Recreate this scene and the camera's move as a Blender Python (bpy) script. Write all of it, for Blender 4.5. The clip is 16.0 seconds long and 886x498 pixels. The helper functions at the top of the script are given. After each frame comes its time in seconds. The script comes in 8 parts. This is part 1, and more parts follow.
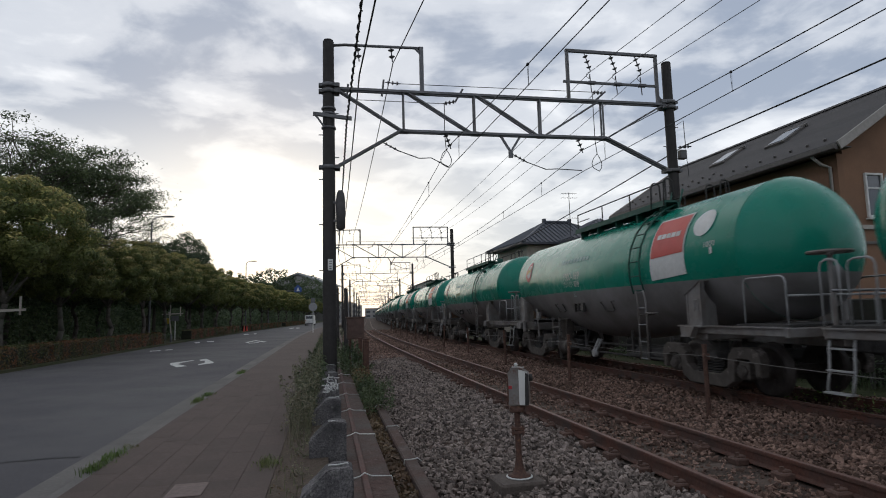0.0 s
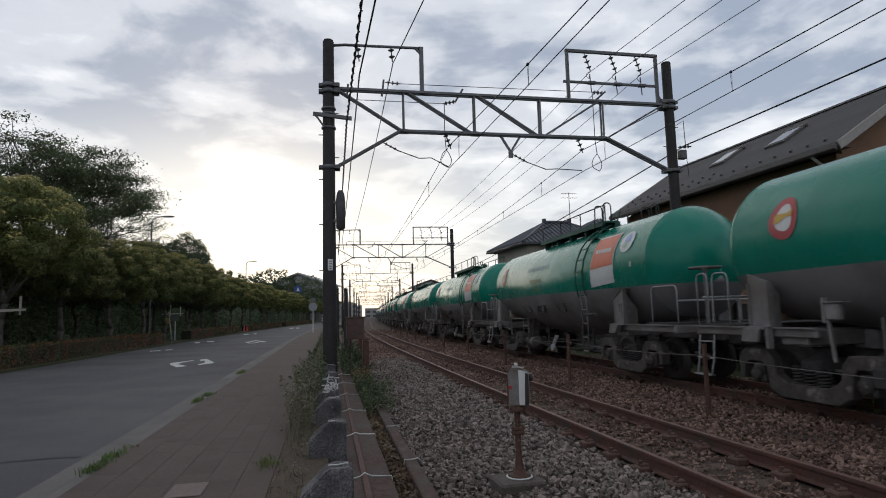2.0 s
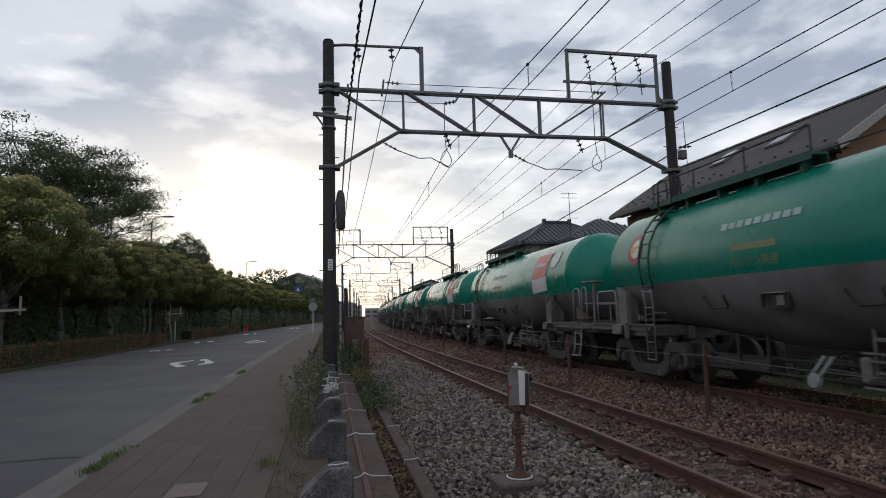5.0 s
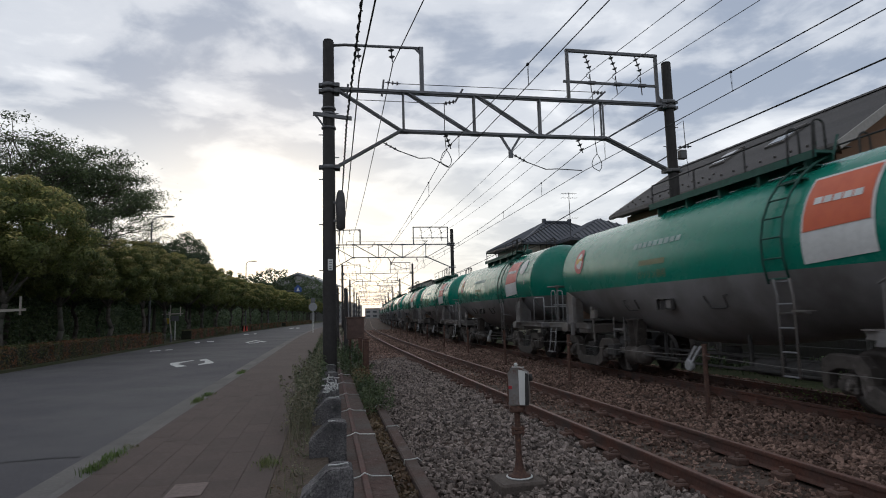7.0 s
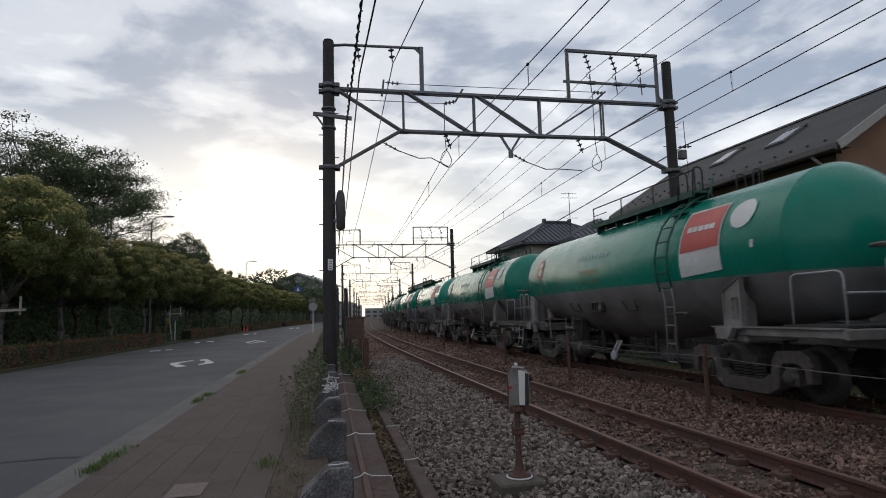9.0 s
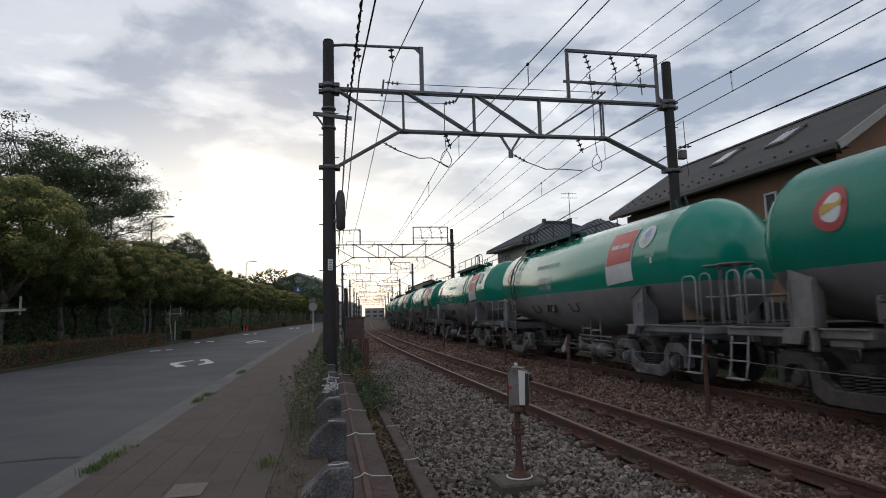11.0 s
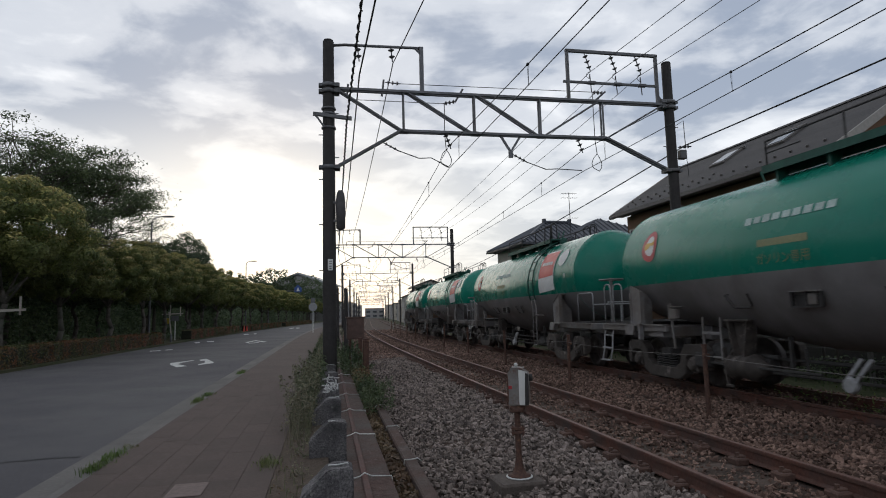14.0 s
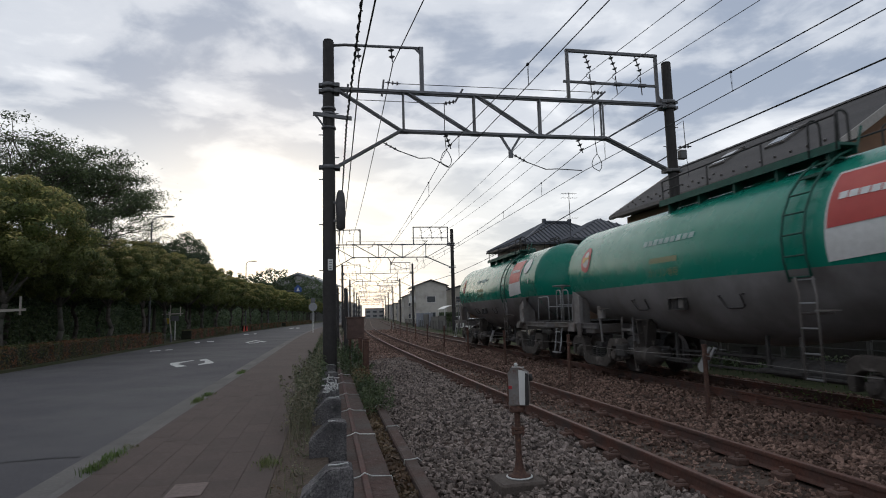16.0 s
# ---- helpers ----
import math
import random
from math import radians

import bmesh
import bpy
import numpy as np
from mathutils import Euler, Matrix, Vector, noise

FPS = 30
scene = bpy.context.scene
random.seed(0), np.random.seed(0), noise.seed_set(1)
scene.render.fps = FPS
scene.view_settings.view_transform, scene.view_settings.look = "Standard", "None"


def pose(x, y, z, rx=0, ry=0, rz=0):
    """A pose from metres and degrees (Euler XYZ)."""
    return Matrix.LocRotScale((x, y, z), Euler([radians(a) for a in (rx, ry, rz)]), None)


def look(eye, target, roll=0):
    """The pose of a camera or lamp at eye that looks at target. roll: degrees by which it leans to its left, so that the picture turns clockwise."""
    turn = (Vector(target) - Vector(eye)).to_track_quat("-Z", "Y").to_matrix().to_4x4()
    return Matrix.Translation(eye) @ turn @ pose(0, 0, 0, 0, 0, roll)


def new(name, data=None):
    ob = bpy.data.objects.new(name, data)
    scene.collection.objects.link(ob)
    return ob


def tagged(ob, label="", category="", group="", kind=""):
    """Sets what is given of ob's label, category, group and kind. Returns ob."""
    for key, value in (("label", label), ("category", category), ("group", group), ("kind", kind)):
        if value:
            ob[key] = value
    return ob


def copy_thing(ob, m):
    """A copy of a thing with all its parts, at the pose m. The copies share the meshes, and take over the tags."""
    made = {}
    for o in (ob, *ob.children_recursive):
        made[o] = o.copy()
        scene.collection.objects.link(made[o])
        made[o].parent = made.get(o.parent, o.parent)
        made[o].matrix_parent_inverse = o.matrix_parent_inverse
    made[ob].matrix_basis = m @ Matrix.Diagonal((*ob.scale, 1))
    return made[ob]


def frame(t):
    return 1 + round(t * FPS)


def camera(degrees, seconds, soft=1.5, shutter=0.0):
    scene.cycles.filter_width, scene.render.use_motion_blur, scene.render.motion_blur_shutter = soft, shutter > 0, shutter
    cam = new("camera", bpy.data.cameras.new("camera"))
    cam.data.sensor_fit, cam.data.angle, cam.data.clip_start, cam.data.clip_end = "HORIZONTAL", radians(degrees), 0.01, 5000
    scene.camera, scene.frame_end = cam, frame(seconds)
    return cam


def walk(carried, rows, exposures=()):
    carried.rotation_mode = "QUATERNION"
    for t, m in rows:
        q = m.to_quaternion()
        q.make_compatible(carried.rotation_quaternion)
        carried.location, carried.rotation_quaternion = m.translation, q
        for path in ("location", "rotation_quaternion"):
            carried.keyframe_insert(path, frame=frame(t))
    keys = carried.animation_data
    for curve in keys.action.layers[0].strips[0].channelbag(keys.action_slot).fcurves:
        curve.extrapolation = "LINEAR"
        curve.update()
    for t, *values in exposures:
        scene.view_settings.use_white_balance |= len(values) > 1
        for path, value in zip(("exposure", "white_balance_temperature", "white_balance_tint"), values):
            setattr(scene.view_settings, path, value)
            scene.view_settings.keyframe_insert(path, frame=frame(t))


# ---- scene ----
# ---------- camera ----------
cam = camera(73.54, 16.0, soft=1.0, shutter=0.12)
EYE = Vector((0.0, 0.0, 1.485))
VIEW = Matrix.Translation(EYE) @ Matrix.Rotation(radians(90 + 6.258), 4, "X") @ Matrix.Rotation(radians(-1.511), 4, "Z")
walk(cam, [(0.0, VIEW), (16.0, VIEW)], exposures=[(0.0, 0.0), (16.0, 0.0)])

# ---------- the railway line: s runs along the nearer track, lat across it to the right ----------
S_TAB = np.arange(-140.0, 700.0, 0.5)
H_TAB = radians(-12.52) + 0.00101 * np.clip(S_TAB, -60, 90.0)
X_TAB = np.concatenate([[0], np.cumsum(0.25 * (np.sin(H_TAB[1:]) + np.sin(H_TAB[:-1])))])
Y_TAB = np.concatenate([[0], np.cumsum(0.25 * (np.cos(H_TAB[1:]) + np.cos(H_TAB[:-1])))])
X_TAB += 4.043 - np.interp(0.0, S_TAB, X_TAB)
Y_TAB -= np.interp(0.0, S_TAB, Y_TAB)
TRACK_GAP = 3.935


def heading(s):
    return float(np.interp(s, S_TAB, H_TAB))


def line(s, lat=0.0, z=0.0):
    e = heading(s)
    return Vector((float(np.interp(s, S_TAB, X_TAB)) + lat * math.cos(e), float(np.interp(s, S_TAB, Y_TAB)) - lat * math.sin(e), z))


def line_pose(s, lat=0.0, z=0.0, turn=0.0):
    p = line(s, lat, z)
    return pose(p.x, p.y, p.z, 0, 0, -math.degrees(heading(s)) + turn)


ROAD_H = radians(-11.1)


def bend(s):
    """The street bends right with the railway; its sideways shift and turn at s."""
    k, c = 0.00045, min(max(s - 35.0, 0.0), 85.0)
    return k * c * c + 2 * k * c * max(0.0, s - 120.0), 2 * k * c


def road(x, s, z=0.0):
    """x metres right of the camera's line along the street, s metres along it."""
    x = x + bend(s)[0]
    return Vector((x * math.cos(ROAD_H) + s * math.sin(ROAD_H), -x * math.sin(ROAD_H) + s * math.cos(ROAD_H), z))


def road_pose(x, s, z=0.0, turn=0.0):
    p = road(x, s, z)
    return pose(p.x, p.y, p.z, 0, 0, 11.1 - math.degrees(bend(s)[1]) + turn)


# ---------- sky and sun ----------
SUN_AZ, SUN_EL = -17.0, 13.0
world = bpy.data.worlds.new("sky")
scene.world = world
world.use_nodes = True
wn, wl = world.node_tree.nodes, world.node_tree.links
wn.clear()


def wnode(kind, **values):
    n = wn.new(kind)
    for k, v in values.items():
        n.inputs[k].default_value = v
    return n


def wmath(op, a, b=0.5):
    n = wn.new("ShaderNodeMath")
    n.operation = op
    for i, v in enumerate((a, b)):
        if isinstance(v, (int, float)):
            n.inputs[i].default_value = v
        else:
            wl.new(v, n.inputs[i])
    return n.outputs[0]


def wmix(fac, a, b, mode="MIX"):
    n = wn.new("ShaderNodeMix")
    n.data_type, n.blend_type = "RGBA", mode
    for i, v in ((0, fac), (6, a), (7, b)):
        if isinstance(v, (int, float)):
            n.inputs[i].default_value = v
        elif isinstance(v, tuple):
            n.inputs[i].default_value = (*v, 1)
        else:
            wl.new(v, n.inputs[i])
    return n.outputs[2]


def wramp(fac, stops):
    n = wn.new("ShaderNodeValToRGB")
    n.color_ramp.interpolation = "EASE"
    while len(n.color_ramp.elements) < len(stops):
        n.color_ramp.elements.new(0.5)
    for e, (p, c) in zip(n.color_ramp.elements, stops):
        e.position, e.color = p, (c, c, c, 1)
    wl.new(fac, n.inputs[0])
    return n.outputs[0]


# clouds
coords = wn.new("ShaderNodeTexCoord").outputs["Generated"]
parts_xyz = wn.new("ShaderNodeSeparateXYZ")
wl.new(coords, parts_xyz.inputs[0])
height = wmath("MAXIMUM", parts_xyz.outputs[2], 0.0)
denom = wmath("ADD", height, 0.16)
flat = wn.new("ShaderNodeCombineXYZ")
wl.new(wmath("DIVIDE", parts_xyz.outputs[0], denom), flat.inputs[0])
wl.new(wmath("DIVIDE", parts_xyz.outputs[1], denom), flat.inputs[1])
cloud_a = wnode("ShaderNodeTexNoise", Scale=1.75, Detail=8.0, Roughness=0.50, Distortion=0.55)
cloud_b = wnode("ShaderNodeTexNoise", Scale=5.2, Detail=7.0, Roughness=0.55, Distortion=0.25)
for n in (cloud_a, cloud_b):
    wl.new(flat.outputs[0], n.inputs["Vector"])
cover = wmath("ADD", wmath("MULTIPLY", cloud_a.outputs[0], 0.72), wmath("MULTIPLY", cloud_b.outputs[0], 0.28))
shade = wramp(cover, [(0.38, 0.0), (0.47, 0.42), (0.58, 1.0)])
nishita = wn.new("ShaderNodeTexSky")
nishita.sky_type, nishita.sun_disc = "NISHITA", False
nishita.sun_elevation, nishita.sun_rotation = radians(SUN_EL), radians(SUN_AZ)
thin = wmix(1.0, nishita.outputs[0], (0.012, 0.012, 0.012), "MULTIPLY")
cloud = wmix(shade, (0.87, 0.895, 0.94), (0.345, 0.40, 0.505))
sun_dir = Vector((math.sin(radians(SUN_AZ)) * math.cos(radians(SUN_EL)), math.cos(radians(SUN_AZ)) * math.cos(radians(SUN_EL)), math.sin(radians(SUN_EL))))
dot = wn.new("ShaderNodeVectorMath")
dot.operation = "DOT_PRODUCT"
wl.new(coords, dot.inputs[0])
dot.inputs[1].default_value = sun_dir
facing = wmath("MAXIMUM", dot.outputs["Value"], 0.0)
glow = wmath("POWER", facing, 7.0)
low = wramp(height, [(0.0, 1.0), (0.16, 0.72), (0.36, 0.0)])
veil = wmath("MULTIPLY", wmath("MULTIPLY", low, glow), 0.98)
bright = wmix(veil, cloud, (1.02, 1.01, 0.96))
sky_col = wmix(1.0, bright, thin, "ADD")
back = wmath("ADD", 1.08, wmath("MULTIPLY", dot.outputs["Value"], -0.10))
sky_col = wmix(1.0, sky_col, back, "MULTIPLY")
bg = wn.new("ShaderNodeBackground")
bg.inputs["Strength"].default_value = 0.98
wl.new(sky_col, bg.inputs["Color"])
wl.new(bg.outputs[0], wn.new("ShaderNodeOutputWorld").inputs[0])

sun = new("sun", bpy.data.lights.new("sun", "SUN"))
sun.data.energy, sun.data.angle, sun.data.color = 0.5, radians(60), (1.0, 0.93, 0.82)
sun.matrix_world = look(sun_dir * 100, (0, 0, 0))


# ---------- materials ----------
def surf(name, c1, c2=None, scale=12.0, rough=0.7, metal=0.0, bump=0.15, coarse=None, amount=0.5, wear=None, vary=0.12, bump_scale=None, coarse_scale=0.7, spec=0.4, mortar=None):
    """A grained surface: c1 to c2 at fine grain, patches of coarse at metre size, wear in small spots."""
    m = bpy.data.materials.new(name)
    m.use_nodes = True
    nt, lk = m.node_tree.nodes, m.node_tree.links
    bsdf = nt["Principled BSDF"]
    tc = nt.new("ShaderNodeTexCoord")
    info = nt.new("ShaderNodeObjectInfo")
    shift = nt.new("ShaderNodeVectorMath")
    shift.operation = "ADD"
    mul = nt.new("ShaderNodeVectorMath")
    mul.operation = "SCALE"
    mul.inputs[0].default_value = (37.0, 19.0, 53.0)
    lk.new(info.outputs["Random"], mul.inputs["Scale"])
    lk.new(tc.outputs["Object"], shift.inputs[0])
    lk.new(mul.outputs[0], shift.inputs[1])

    def noise_tex(sc, det=6.0, ro=0.6):
        n = nt.new("ShaderNodeTexNoise")
        n.inputs["Scale"].default_value, n.inputs["Detail"].default_value, n.inputs["Roughness"].default_value = sc, det, ro
        lk.new(shift.outputs[0], n.inputs["Vector"])
        return n.outputs[0]

    def ramp(f, lo, hi):
        n = nt.new("ShaderNodeMapRange")
        n.inputs[1].default_value, n.inputs[2].default_value = lo, hi
        lk.new(f, n.inputs[0])
        return n.outputs[0]

    def mix(f, a, b, mode="MIX"):
        n = nt.new("ShaderNodeMix")
        n.data_type, n.blend_type = "RGBA", mode
        for i, v in ((0, f), (6, a), (7, b)):
            if isinstance(v, tuple):
                n.inputs[i].default_value = (*v, 1)
            elif isinstance(v, (int, float)):
                n.inputs[i].default_value = v
            else:
                lk.new(v, n.inputs[i])
        return n.outputs[2]

    fine = noise_tex(scale)
    col = mix(ramp(fine, 0.32, 0.68), c1, c2 or tuple(v * 0.75 for v in c1))
    if coarse:
        col = mix(ramp(noise_tex(coarse_scale, 4.0), 0.42, 0.42 + 0.5 * (1.05 - amount)), col, coarse)
    if wear:
        col = mix(ramp(noise_tex(scale * 0.45, 8.0, 0.7), 0.58, 0.66), col, wear)
    if vary:
        hsv = nt.new("ShaderNodeHueSaturation")
        lk.new(col, hsv.inputs["Color"])
        mr = nt.new("ShaderNodeMapRange")
        mr.inputs[3].default_value, mr.inputs[4].default_value = 1 - vary, 1 + vary
        lk.new(info.outputs["Random"], mr.inputs[0])
        lk.new(mr.outputs[0], hsv.inputs["Value"])
        col = hsv.outputs[0]
    lk.new(col, bsdf.inputs["Base Color"])
    rr = nt.new("ShaderNodeMapRange")
    rr.inputs[3].default_value, rr.inputs[4].default_value = max(0.02, rough - 0.12), min(1, rough + 0.12)
    lk.new(fine, rr.inputs[0])
    lk.new(rr.outputs[0], bsdf.inputs["Roughness"])
    bsdf.inputs["Metallic"].default_value = metal
    bsdf.inputs["Specular IOR Level"].default_value = spec
    if bump:
        b = nt.new("ShaderNodeBump")
        b.inputs["Strength"].default_value, b.inputs["Distance"].default_value = bump, 0.02
        lk.new(noise_tex(bump_scale or scale * 2.2), b.inputs["Height"])
        lk.new(b.outputs[0], bsdf.inputs["Normal"])
    return m


def island(m, lo=0.6, hi=1.35):
    """Each loose piece of a joined mesh gets its own brightness."""
    nt, lk = m.node_tree.nodes, m.node_tree.links
    bsdf = nt["Principled BSDF"]
    old = bsdf.inputs["Base Color"].links[0].from_socket
    geo = nt.new("ShaderNodeNewGeometry")
    mr = nt.new("ShaderNodeMapRange")
    mr.inputs[3].default_value, mr.inputs[4].default_value = lo, hi
    lk.new(geo.outputs["Random Per Island"], mr.inputs[0])
    hsv = nt.new("ShaderNodeHueSaturation")
    lk.new(old, hsv.inputs["Color"])
    lk.new(mr.outputs[0], hsv.inputs["Value"])
    lk.new(hsv.outputs[0], bsdf.inputs["Base Color"])
    return m


def leafy(name, c1, c2, young=None, through_=0.32):
    """Leaves: light passes through the blade as well as off it."""
    m = surf(name, c1, c2, 3.0, 0.55, bump=0.0, vary=0.12, coarse=young, amount=0.6, coarse_scale=0.9, spec=0.3)
    island(m, 0.6, 1.45)
    nt, lk = m.node_tree.nodes, m.node_tree.links
    bsdf = nt["Principled BSDF"]
    tl = nt.new("ShaderNodeBsdfTranslucent")
    lk.new(bsdf.inputs["Base Color"].links[0].from_socket, tl.inputs["Color"])
    mx = nt.new("ShaderNodeMixShader")
    mx.inputs[0].default_value = through_
    lk.new(bsdf.outputs[0], mx.inputs[1])
    lk.new(tl.outputs[0], mx.inputs[2])
    lk.new(mx.outputs[0], nt["Material Output"].inputs["Surface"])
    return m


ASPHALT = surf("asphalt", (0.069, 0.066, 0.072), (0.048, 0.046, 0.051), 60, 0.88, coarse=(0.092, 0.090, 0.09), amount=0.5, bump=0.35, vary=0, coarse_scale=0.25, spec=0.25)
GUTTER = surf("gutter_concrete", (0.140, 0.130, 0.123), (0.105, 0.098, 0.092), 25, 0.9, coarse=(0.085, 0.08, 0.076), amount=0.5, vary=0.12, spec=0.2)
PAVER = surf("paving_slab", (0.092, 0.069, 0.061), (0.074, 0.056, 0.049), 30, 0.92, coarse=(0.066, 0.051, 0.045), amount=0.5, bump=0.3, vary=0.035, spec=0.2)
SOIL = surf("soil", (0.075, 0.062, 0.045), (0.04, 0.034, 0.026), 9, 0.97, coarse=(0.05, 0.06, 0.025), amount=0.6, bump=0.6, vary=0, spec=0.1)
VERGE = surf("gravelly_soil", (0.115, 0.088, 0.070), (0.06, 0.047, 0.038), 22, 0.97, coarse=(0.075, 0.066, 0.045), amount=0.5, bump=0.9, vary=0, spec=0.1)
PARK = surf("park_ground", (0.05, 0.06, 0.028), (0.03, 0.036, 0.018), 5, 0.97, coarse=(0.07, 0.06, 0.04), amount=0.5, bump=0.6, vary=0, spec=0.1)
OLD_CONCRETE = surf("weathered_concrete", (0.25, 0.235, 0.235), (0.05, 0.047, 0.05), 55, 0.95, coarse=(0.05, 0.048, 0.05), amount=0.45, bump=0.9, wear=(0.24, 0.235, 0.22), vary=0.2, coarse_scale=5, spec=0.2)
BEAM_CONCRETE = surf("beam_concrete", (0.090, 0.055, 0.047), (0.052, 0.032, 0.027), 22, 0.92, coarse=(0.075, 0.065, 0.058), amount=0.6, bump=0.7, vary=0.1, coarse_scale=1.4, spec=0.2, wear=(0.12, 0.09, 0.08))
BALLAST_BED = surf("ballast_bed", (0.10, 0.066, 0.052), (0.03, 0.021, 0.017), 34, 0.96, bump=1.0, vary=0, coarse=(0.075, 0.065, 0.055), amount=0.4, spec=0.15)
STONE_GREY = island(surf("ballast_stone_grey", (0.225, 0.184, 0.164), (0.125, 0.100, 0.088), 30, 0.92, bump=0.4, vary=0, coarse=(0.185, 0.15, 0.13), amount=0.45, coarse_scale=0.8, spec=0.2), 0.28, 1.6)
STONE_BROWN = island(surf("ballast_stone_brown", (0.235, 0.152, 0.119), (0.138, 0.089, 0.070), 30, 0.94, bump=0.4, vary=0, coarse=(0.115, 0.072, 0.056), amount=0.5, coarse_scale=1.0, spec=0.2), 0.32, 1.5)
RAIL_RUST = surf("rail_rust", (0.105, 0.040, 0.026), (0.06, 0.026, 0.018), 30, 0.85, coarse=(0.05, 0.035, 0.03), amount=0.5, vary=0, bump=0.3, coarse_scale=2)
RAIL_HEAD = surf("rail_head", (0.15, 0.085, 0.066), (0.10, 0.052, 0.040), 14, 0.6, metal=0.2, vary=0, bump=0.05)
SLEEPER = surf("sleeper_concrete", (0.13, 0.098, 0.08), (0.075, 0.057, 0.047), 18, 0.94, coarse=(0.08, 0.055, 0.042), amount=0.6, bump=0.4, vary=0.25, spec=0.2)
CLIP = surf("rail_clip_rust", (0.095, 0.05, 0.036), (0.055, 0.032, 0.025), 40, 0.85, bump=0.3)
RUST = surf("rusted_steel", (0.10, 0.05, 0.034), (0.055, 0.03, 0.024), 30, 0.85, bump=0.4, wear=(0.16, 0.085, 0.05))
POLE_DARK = surf("dark_pole", (0.026, 0.022, 0.021), (0.017, 0.015, 0.014), 10, 0.75, coarse=(0.036, 0.032, 0.03), amount=0.4, bump=0.25, vary=0.08)
GALV = surf("galvanised_steel", (0.165, 0.165, 0.175), (0.12, 0.12, 0.126), 16, 0.65, metal=0.2, bump=0.08, coarse=(0.08, 0.075, 0.07), amount=0.4)
WIRE = surf("wire_dark", (0.03, 0.03, 0.032), (0.02, 0.02, 0.02), 8, 0.7, bump=0.0)
CERAMIC = surf("insulator_ceramic", (0.10, 0.095, 0.10), (0.06, 0.055, 0.06), 8, 0.35, bump=0.0)
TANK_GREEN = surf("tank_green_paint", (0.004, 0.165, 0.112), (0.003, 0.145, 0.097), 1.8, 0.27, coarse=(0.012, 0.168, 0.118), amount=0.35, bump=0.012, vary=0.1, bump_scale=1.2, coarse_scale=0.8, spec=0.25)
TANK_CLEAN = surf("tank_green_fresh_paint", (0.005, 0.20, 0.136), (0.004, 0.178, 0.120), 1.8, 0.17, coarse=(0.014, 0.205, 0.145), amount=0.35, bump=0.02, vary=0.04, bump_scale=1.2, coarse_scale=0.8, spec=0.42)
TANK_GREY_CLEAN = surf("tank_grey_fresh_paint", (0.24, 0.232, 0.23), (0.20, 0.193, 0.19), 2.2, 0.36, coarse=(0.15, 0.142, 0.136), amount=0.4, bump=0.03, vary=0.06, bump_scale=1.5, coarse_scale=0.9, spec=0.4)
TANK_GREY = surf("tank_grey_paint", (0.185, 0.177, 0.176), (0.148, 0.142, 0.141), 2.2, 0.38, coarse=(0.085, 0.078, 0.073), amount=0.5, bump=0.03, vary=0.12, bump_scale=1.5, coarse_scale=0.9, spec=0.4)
DARK_GREEN = surf("walkway_green", (0.006, 0.07, 0.048), (0.004, 0.045, 0.032), 8, 0.6, bump=0.1)
HANDRAIL = surf("handrail_paint", (0.30, 0.30, 0.305), (0.22, 0.22, 0.22), 12, 0.5, bump=0.05)
FRAME_GREY = surf("frame_grey_paint", (0.195, 0.185, 0.182), (0.135, 0.127, 0.124), 7, 0.6, coarse=(0.12, 0.10, 0.085), amount=0.55, bump=0.1, vary=0.15, coarse_scale=2.0)
FRAME_CLEAN = surf("frame_light_grey_paint", (0.195, 0.195, 0.205), (0.155, 0.155, 0.163), 5, 0.5, coarse=(0.11, 0.108, 0.108), amount=0.35, bump=0.06, vary=0.06, coarse_scale=2.0)
BOGIE_GREY = surf("bogie_grey_paint", (0.13, 0.127, 0.13), (0.085, 0.082, 0.082), 6, 0.5, coarse=(0.04, 0.036, 0.034), amount=0.6, bump=0.2, vary=0.06, coarse_scale=3.0, wear=(0.22, 0.21, 0.205))
BOGIE_DIRTY = surf("bogie_grime", (0.078, 0.065, 0.057), (0.038, 0.032, 0.028), 9, 0.8, coarse=(0.036, 0.03, 0.026), amount=0.55, bump=0.25, wear=(0.15, 0.13, 0.118))
UNDER_DARK = surf("underframe_dark", (0.045, 0.042, 0.04), (0.026, 0.024, 0.023), 10, 0.85, bump=0.2)
WHEEL_STEEL = surf("wheel_steel", (0.06, 0.05, 0.046), (0.036, 0.03, 0.027), 10, 0.6, metal=0.4, bump=0.1)
WHITE_PAINT = surf("white_paint", (0.62, 0.62, 0.60), (0.52, 0.52, 0.50), 12, 0.5, coarse=(0.42, 0.41, 0.39), amount=0.35, bump=0.03, vary=0.06)
PANEL_RED = surf("panel_red", (0.43, 0.036, 0.030), (0.36, 0.030, 0.025), 6, 0.42, coarse=(0.46, 0.075, 0.05), amount=0.4, bump=0.02, vary=0.08)
PANEL_ORANGE = surf("panel_orange", (0.52, 0.095, 0.028), (0.46, 0.075, 0.026), 6, 0.42, bump=0.02, vary=0.08)
EMBLEM_RED = surf("emblem_red", (0.36, 0.03, 0.035), (0.30, 0.025, 0.03), 6, 0.45, bump=0.02)
EMBLEM_GOLD = surf("emblem_gold", (0.50, 0.30, 0.03), (0.42, 0.25, 0.03), 6, 0.45, bump=0.02)
LETTER_WHITE = surf("thin_white_lettering", (0.42, 0.47, 0.45), (0.22, 0.34, 0.30), 26, 0.6, bump=0.0)
FADED = surf("faded_lettering", (0.20, 0.20, 0.10), (0.14, 0.16, 0.08), 20, 0.6, bump=0.0)
